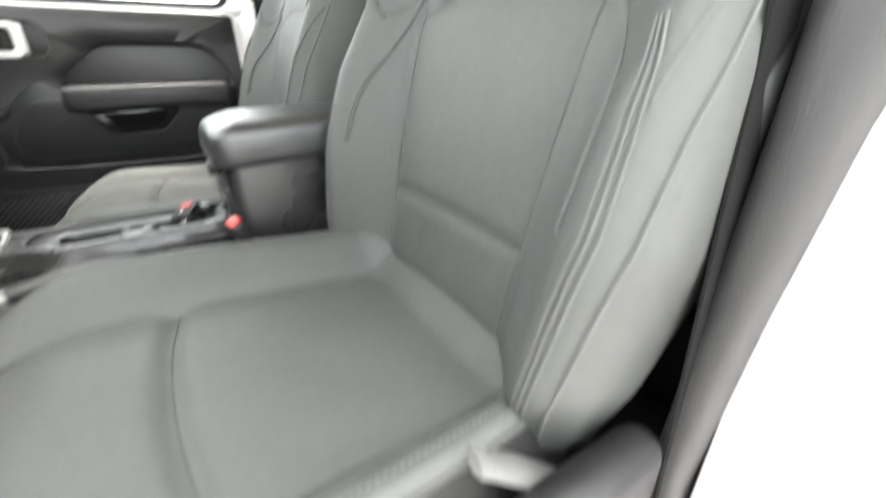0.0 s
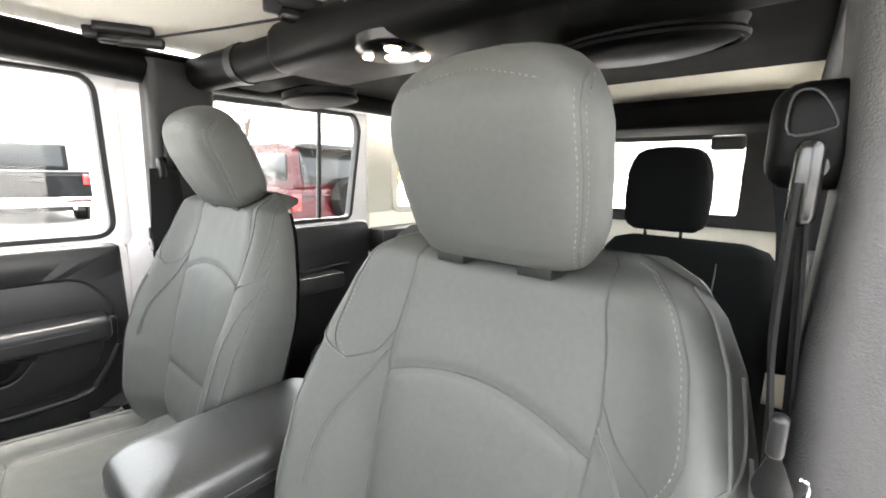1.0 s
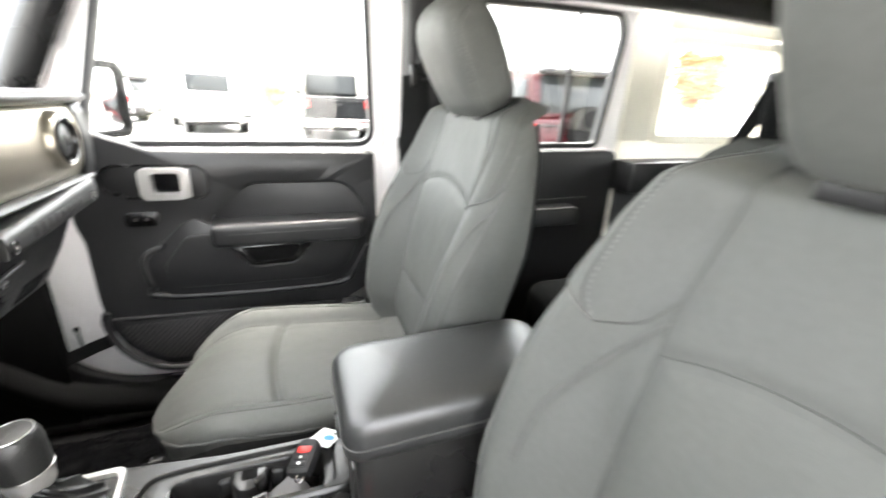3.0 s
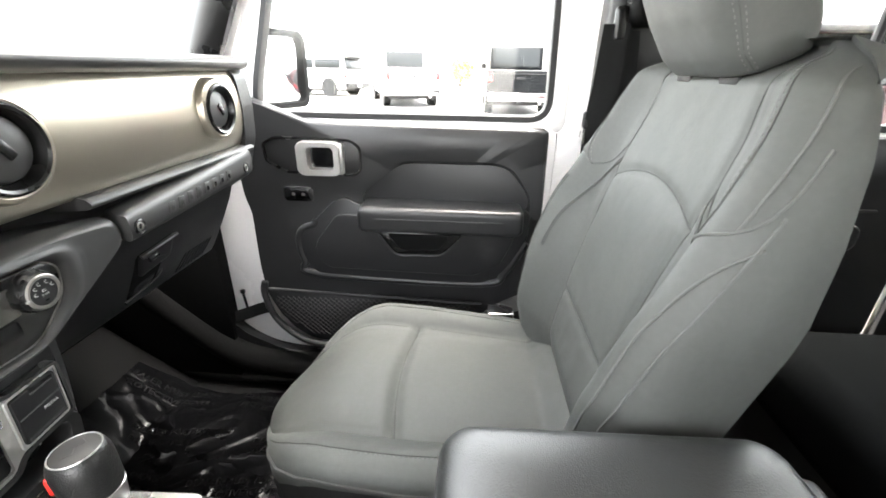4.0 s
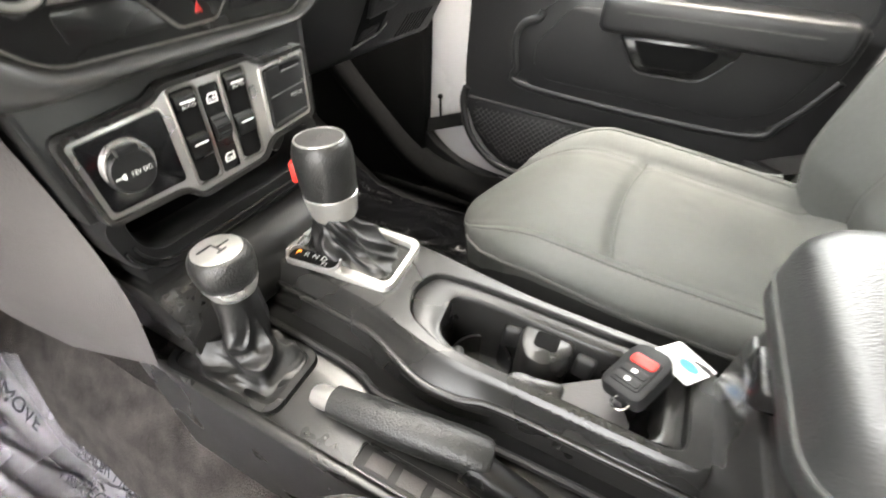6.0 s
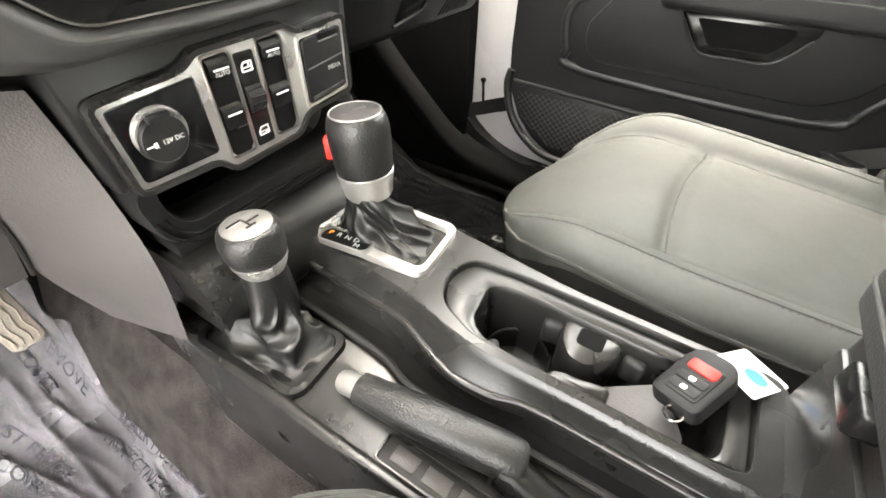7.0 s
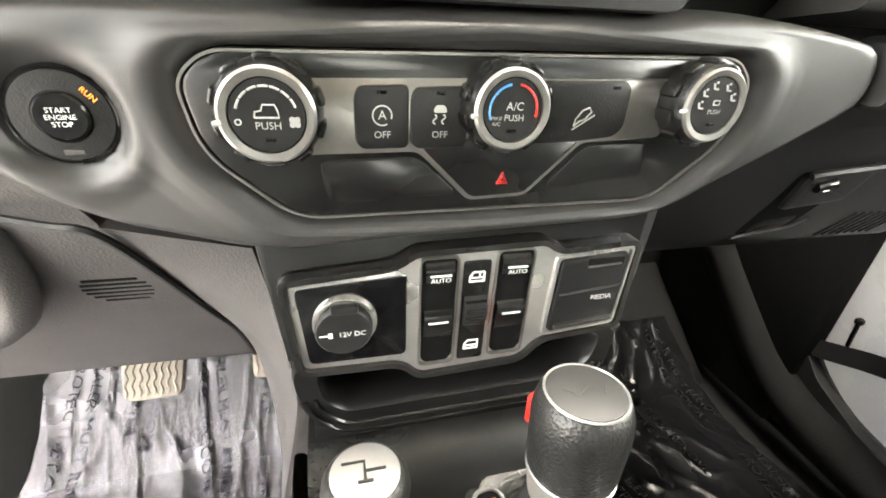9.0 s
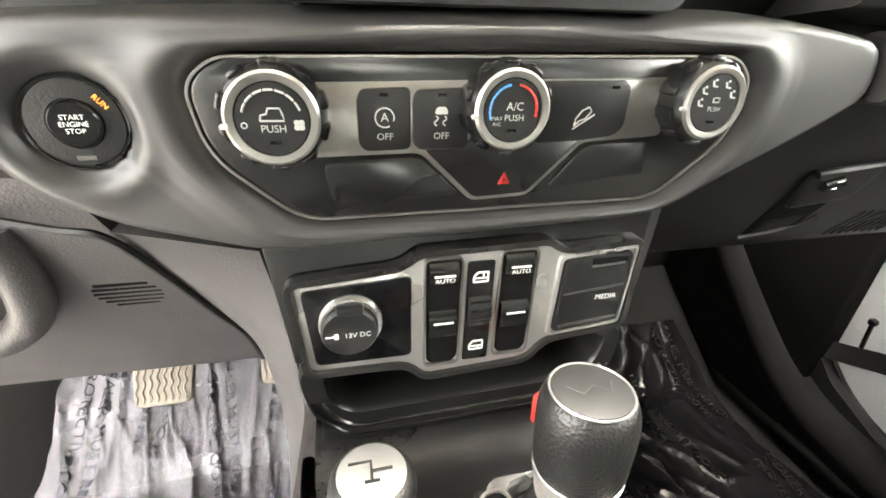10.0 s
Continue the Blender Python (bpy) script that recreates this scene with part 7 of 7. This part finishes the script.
rnd = random.Random(4)
clear_sheet = film_sheet("protective_sheet", -0.565, -0.165, -0.16, 0.54, 0.022, "crinkled clear plastic sheet with printed words on the driver's floor", M_FILM)
print_words(clear_sheet, film_h, [(-0.505 + 0.105 * col, 0.40 - 0.30 * row + 0.09 * (col % 2), rnd.uniform(-9, 9)) for col in range(4) for row in range(3)], M_INK, (-0.555, -0.182), (-0.155, 0.53))


def dark_h(x, y):
    p = Vector((x * 8, y * 6, 4.3))
    h = 0.004 * abs(noise.noise(p)) + 0.004 * (1 - abs(noise.noise(p * 2.1))) ** 7
    h += 0.005 * (1 - abs(noise.noise(Vector((x * 9 - y * 5, y * 8 + x * 5, 2.7))))) ** 18 + 0.0015 * (1 - abs(noise.noise(Vector((x * 21, y * 17, 8.2))))) ** 12
    # The slope below x = 0.205 lays black over tunnel carpet that is only shaded.
    return 0.510 + max(0.0, 0.205 - x) * 1.75 + h + max(0, y - 0.36) * 0.75


# crinkled black sheet on the passenger's side; its tunnel edge stands in for shade
rows = []
for j in range(121):
    y = -0.16 + 0.64 * j / 120
    xs = [0.135 + (0.525 + 0.01 * math.sin(y * 21)) * i / 100 for i in range(101)]
    rows.append([Vector((x, y, dark_h(x, y))) for x in xs])
dark_sheet = solid("protective_sheet", loft(rows, cap=False, closed=False), M_FILM_DARK, "shiny crinkled plastic sheet over the passenger's black mat, drawn up the tunnel as shade", "plastic sheet", angle=25)
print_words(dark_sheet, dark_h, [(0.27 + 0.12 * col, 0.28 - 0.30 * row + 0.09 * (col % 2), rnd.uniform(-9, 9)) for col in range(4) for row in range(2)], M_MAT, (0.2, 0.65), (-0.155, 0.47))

# pedals
def pedal(name, cx, cy, cz, w, h, label, lean=-38):
    p = base(name, (cx, cy, cz), label, "pedal")
    m = Matrix.Translation((cx, cy, cz)) @ FRONT @ Matrix.Rotation(radians(lean), 4, 'X')
    part("pad", slab(rounded([(-w / 2, h / 2), (-w / 2 * .9, -h / 2), (w / 2 * .9, -h / 2), (w / 2, h / 2)], 0.012, 5), -0.012, 0.0, m, 0.004), M_PEDAL, p, "worn rubber pad")
    for k in range(int(w / 0.009)):
        x = -w / 2 + 0.008 + 0.009 * k
        if x > w / 2 - 0.006:
            break
        pts = [m @ Vector((x + 0.0018 * math.sin(j * 1.3), -h / 2 + 0.006 + (h - 0.012) * j / 12, 0.0008)) for j in range(13)]
        part("tread", tube(pts, 0.0016, 5), M_PEDAL, p)
    part("arm", tube([m @ Vector((0, 0, -0.008)), m @ Vector((0.0, 0.02, -0.05)), (cx, cy + 0.16, cz + 0.25)], 0.010, 8), M_SATIN, p)
    return p


pedal("brake_pedal", -0.350, 0.352, 0.720, 0.082, 0.062, "wide worn brake pedal with wavy tread")
pedal("accelerator_pedal", -0.205, 0.40, 0.715, 0.045, 0.10, "narrow worn accelerator pedal with wavy tread")

# wires and clips under the glove box
wr = base("under_dash_clip", (0.2, 0.3, 0.6), "small black wiring clip hanging under the dashboard", "wiring")
part("wire", tube(smooth_line([(0.175, 0.19, 0.98), (0.178, 0.2, 0.9), (0.185, 0.19, 0.82), (0.19, 0.2, 0.78)], 6), 0.0035, 8), M_SATIN, wr)
part("clip", rbox(0.178, 0.192, 0.187, 0.2, 0.84, 0.88, 0.003, 2), M_SILVER, wr)

# ---- car park ----
G = -0.02


def vehicle(name, at, heading, L, W, H, paint, kind, label, group="parked vehicles"):
    """A parked vehicle: heading in degrees, its front along local +y."""
    v = base(name, (at[0], at[1], G), label, "truck" if kind == "pickup" else "car", group)
    m = Matrix.Translation((at[0], at[1], G)) @ Matrix.Rotation(radians(heading), 4, 'Z')
    hood, belt = H * 0.60, H * 0.64

    def put(nm, bm, mt, par=v, lab=""):
        bmesh.ops.transform(bm, matrix=m, verts=bm.verts)
        return part(nm, bm, mt, par, lab)

    SIDEX = Matrix(((0, 0, 1, 0), (1, 0, 0, 0), (0, 1, 0, 0), (0, 0, 0, 1)))
    z0 = H * 0.2
    lower = [(-L / 2, z0), (-L / 2 + 0.05, belt), (L / 2 - 0.25 * L, belt), (L / 2 - 0.06, hood - 0.05), (L / 2, z0 + 0.2), (L / 2 - 0.1, z0)]
    body = put("body", slab(rounded(lower, 0.09, 4), -W / 2, W / 2, SIDEX, 0.06), paint)
    if kind == "pickup":
        a, b = -0.19 * L, 0.20 * L
    else:
        a, b = -L / 2 + 0.08, 0.22 * L
    cab = [(a - 0.0 * L, belt - 0.02), (a + 0.10, H - 0.04), (a + 0.3, H), (b - 0.45, H), (b - 0.05, H - 0.12), (b + 0.35, belt - 0.02)]
    put("cab", slab(rounded(cab, 0.08, 4), -W / 2 * 0.86, W / 2 * 0.86, SIDEX, 0.05), paint)
    zc, hc = (belt + H) / 2 - 0.02, (H - belt) - 0.22
    # rear glass, side glass
    lean = math.atan2(0.10, H - belt - 0.02)
    put("rear_window", slab(rrect(W * 0.74, hc + 0.08, 0.06, 5), -0.02, 0.012, Matrix.Translation((0, a + 0.05, (belt + H) / 2 - 0.01)) @ FRONT @ Matrix.Rotation(-lean, 4, 'X'), 0.01), M_TINT)
    for s in (-1, 1):
        ms = Matrix.Translation((s * W / 2 * 0.86, 0, 0)) @ Matrix(((0, 0, s, 0), (s, 0, 0, 0), (0, 1, 0, 0), (0, 0, 0, 1)))
        n = 2
        span = (b - 0.1) - (a + 0.2)
        for k in range(n):
            cy = a + 0.2 + span * (k + .5) / n
            put("side_window", slab(rrect(span / n - 0.08, hc * .95, 0.05, 4, s * cy, zc), -0.02, 0.01, ms, 0.006), M_TINT)
        put("tail_light", rbox(s * W / 2 - 0.10 * s - 0.07, s * W / 2 - 0.10 * s + 0.07, -L / 2 - 0.012, -L / 2 + 0.1, belt - 0.34, belt - 0.08, 0.02, 3), M_TAIL)
        put("mirror", rbox(s * (W / 2 + 0.03) - 0.08, s * (W / 2 + 0.03) + 0.08, b - 0.2, b - 0.08, belt + 0.02, belt + 0.2, 0.03, 3), paint)
        for y in (-L * 0.31, L * 0.31):
            r = 0.39 if kind == "pickup" else 0.37
            mw = Matrix.Translation((s * (W / 2 - 0.13), y, r)) @ Matrix.Rotation(radians(90 * s), 4, 'Y')
            wh = put("wheel", turned([(r - .12, -.12), (r - .03, -.125), (r, -.09), (r, .09), (r - .03, .125), (r - .12, .12)], mw, 28), M_TYRE)
            put("rim", turned([(r - .11, -.02), (r - .12, .11), (r - .16, .09), (0.05, .085), (0.04, .11), (.002, .11)], mw, 20), M_DARKRIM, wh)
            for k in range(5):
                put("spoke", rbox(-0.03, 0.03, 0.03, r - .13, .085, .11, 0.008, 2, mw @ Matrix.Rotation(2 * math.pi * k / 5, 4, 'Z')), M_DARKRIM, wh)
            put("wheel_arch", turned([(r + .09, -.02), (r + .09, .03), (0.002, .03)], Matrix.Translation((s * (W / 2 - 0.015), y, r + .02)) @ Matrix.Rotation(radians(90 * s), 4, 'Y'), 24), M_RUBBER)
    put("bumper", rbox(-W / 2 + .04, W / 2 - .04, -L / 2 - .14, -L / 2 + .05, z0 + .02, z0 + .26, .04, 3), M_CHROME if kind == "pickup" else M_BLACK)
    put("plate", rbox(-.16, .16, -L / 2 - .155, -L / 2 - .135, z0 + .08, z0 + .23, .005), M_PRINT)
    put("rear_panel_line", rbox(-W / 2 + .18, W / 2 - .18, -L / 2 - .006, -L / 2 + .05, belt - .12, belt - .1, .004), M_RUBBER)
    put("handle", rbox(-.12, .12, -L / 2 - .012, -L / 2 + .03, belt - .26, belt - .2, .01), M_BLACK)
    put("tow_bar", rbox(-.06, .06, -L / 2 - .15, -L / 2 + .1, z0 - .08, z0 + .0, .01), M_BLACK)
    put("exhaust", tube([(W * .3, -L / 2 - .08, z0 - .02), (W * .3, -L / 2 + .4, z0 - .02)], .045, 14), M_CHROME)
    put("underbody", rbox(-W / 2 + .15, W / 2 - .15, -L / 2 + .3, L / 2 - .3, z0 - .12, z0 + .1, .03), M_RUBBER)
    if kind == "suv":
        put("spoiler", rbox(-W * .38, W * .38, a - .1, a + .25, H - .07, H + .01, .03, 3), M_BLACK)
        if paint is M_CARRED:
            put("spare_cover", turned([(0.001, .14), (.30, .13), (.36, .05), (.36, 0)], Matrix.Translation((0.1, -L / 2, belt - .18)) @ FRONT, 28), M_TYRE)
        put("roof_rack", rbox(-W * .36, W * .36, a + .2, b - .5, H, H + .03, .01), M_BLACK)
        put("rear_wiper", tube([(-.05, a - .03, zc - hc * .46), (.35, a - .02, zc - hc * .40)], .012, 6), M_RUBBER)
    return v


vehicle("pickup_truck", (16.5, -1.85), -90, 5.7, 2.05, 2.08, M_CARBLACK, "pickup", "black pickup truck parked with its tailgate towards the car")
vehicle("pickup_truck", (18.6, 2.6), -72, 5.6, 2.0, 2.0, M_WHITE, "pickup", "white pickup truck parked across the aisle")
vehicle("parked_car", (22.5, 7.6), -20, 4.9, 1.95, 1.8, M_WHITE, "suv", "white car parked at an angle beyond the pickups")
vehicle("parked_suv", (7.3, -4.55), -90, 4.4, 1.9, 1.86, M_CARRED, "suv", "red off-road car with a black roof edge and rear wiper")
vehicle("parked_car", (-1.6, -9.5), 5, 4.6, 1.85, 1.5, M_WHITE, "suv", "pale car parked behind the vehicle")
vehicle("parked_car", (2.0, -11.0), 5, 4.6, 1.85, 1.5, M_WHITE, "suv", "pale car parked behind the vehicle")
vehicle("parked_car", (8.5, -12.5), 40, 4.6, 1.85, 1.5, M_WHITE, "suv", "white car parked near the trees")


def tree(at, h, leaf, seed, label):
    t = base("tree", (at[0], at[1], G), label, "tree", "trees by the car park")
    rn = random.Random(seed)
    tr = bmesh.new()
    tube(smooth_line([(at[0], at[1], G), (at[0] + .1, at[1], G + h * .3), (at[0], at[1] + .1, G + h * .75)], 4), lambda k: 0.16 * (1 - .75 * k), 8, bm=tr)
    tips = []
    for k in range(16):
        a, z = rn.uniform(0, 6.28), rn.uniform(.25, .7) * h
        r = rn.uniform(.18, .34) * h * (1 - .5 * z / h)
        tip = Vector((at[0] + r * math.cos(a), at[1] + r * math.sin(a), G + z + r * .8))
        tube([(at[0], at[1], G + z), Vector((at[0], at[1], G + z)).lerp(tip, .55) + Vector((0, 0, .1)), tip], lambda q: 0.05 * (1 - .8 * q), 5, bm=tr)
        tips += [tip, Vector((at[0], at[1], G + z)).lerp(tip, .6)]
    part("trunk", tr, M_BARK, t)
    if leaf:
        vs, fs = [], []
        for k in range(5200):
            c = rn.choice(tips) + Vector((rn.gauss(0, .34), rn.gauss(0, .34), rn.gauss(.1, .38)))
            s = rn.uniform(.05, .12)
            d1 = Vector((rn.gauss(0, 1), rn.gauss(0, 1), rn.gauss(0, 1))).normalized()
            d2 = d1.orthogonal().normalized()
            i = len(vs)
            vs += [c - d1 * s, c + d2 * s * .6, c + d1 * s, c - d2 * s * .6]
            fs.append((i, i + 1, i + 2, i + 3))
        me = bpy.data.meshes.new("crown")
        me.from_pydata([tuple(p - Vector((at[0], at[1], G))) for p in vs], [], fs)
        me.materials.append(leaf)
        cr = new("crown", me)
        cr.parent = t
    return t


tree((16.8, -20.0), 4.4, M_LEAF_O, 3, "small tree with orange autumn leaves")
tree((13.0, -22.0), 3.0, M_LEAF_Y, 5, "low tree with yellow autumn leaves")
tree((20.0, -19.0), 2.6, M_LEAF_Y, 8, "low tree with yellow autumn leaves")
tree((24, -12), 7.5, None, 11, "bare grey tree at the edge of the car park")
tree((27, -9), 7.0, None, 12, "bare grey tree at the edge of the car park")
tree((36, 0.6), 1.9, M_LEAF_Y, 14, "yellow tree beyond the parked pickups")
tree((-3, -24), 7.5, None, 15, "bare grey tree at the edge of the car park")
tree((1.0, -26), 7.5, None, 16, "bare grey tree at the edge of the car park")
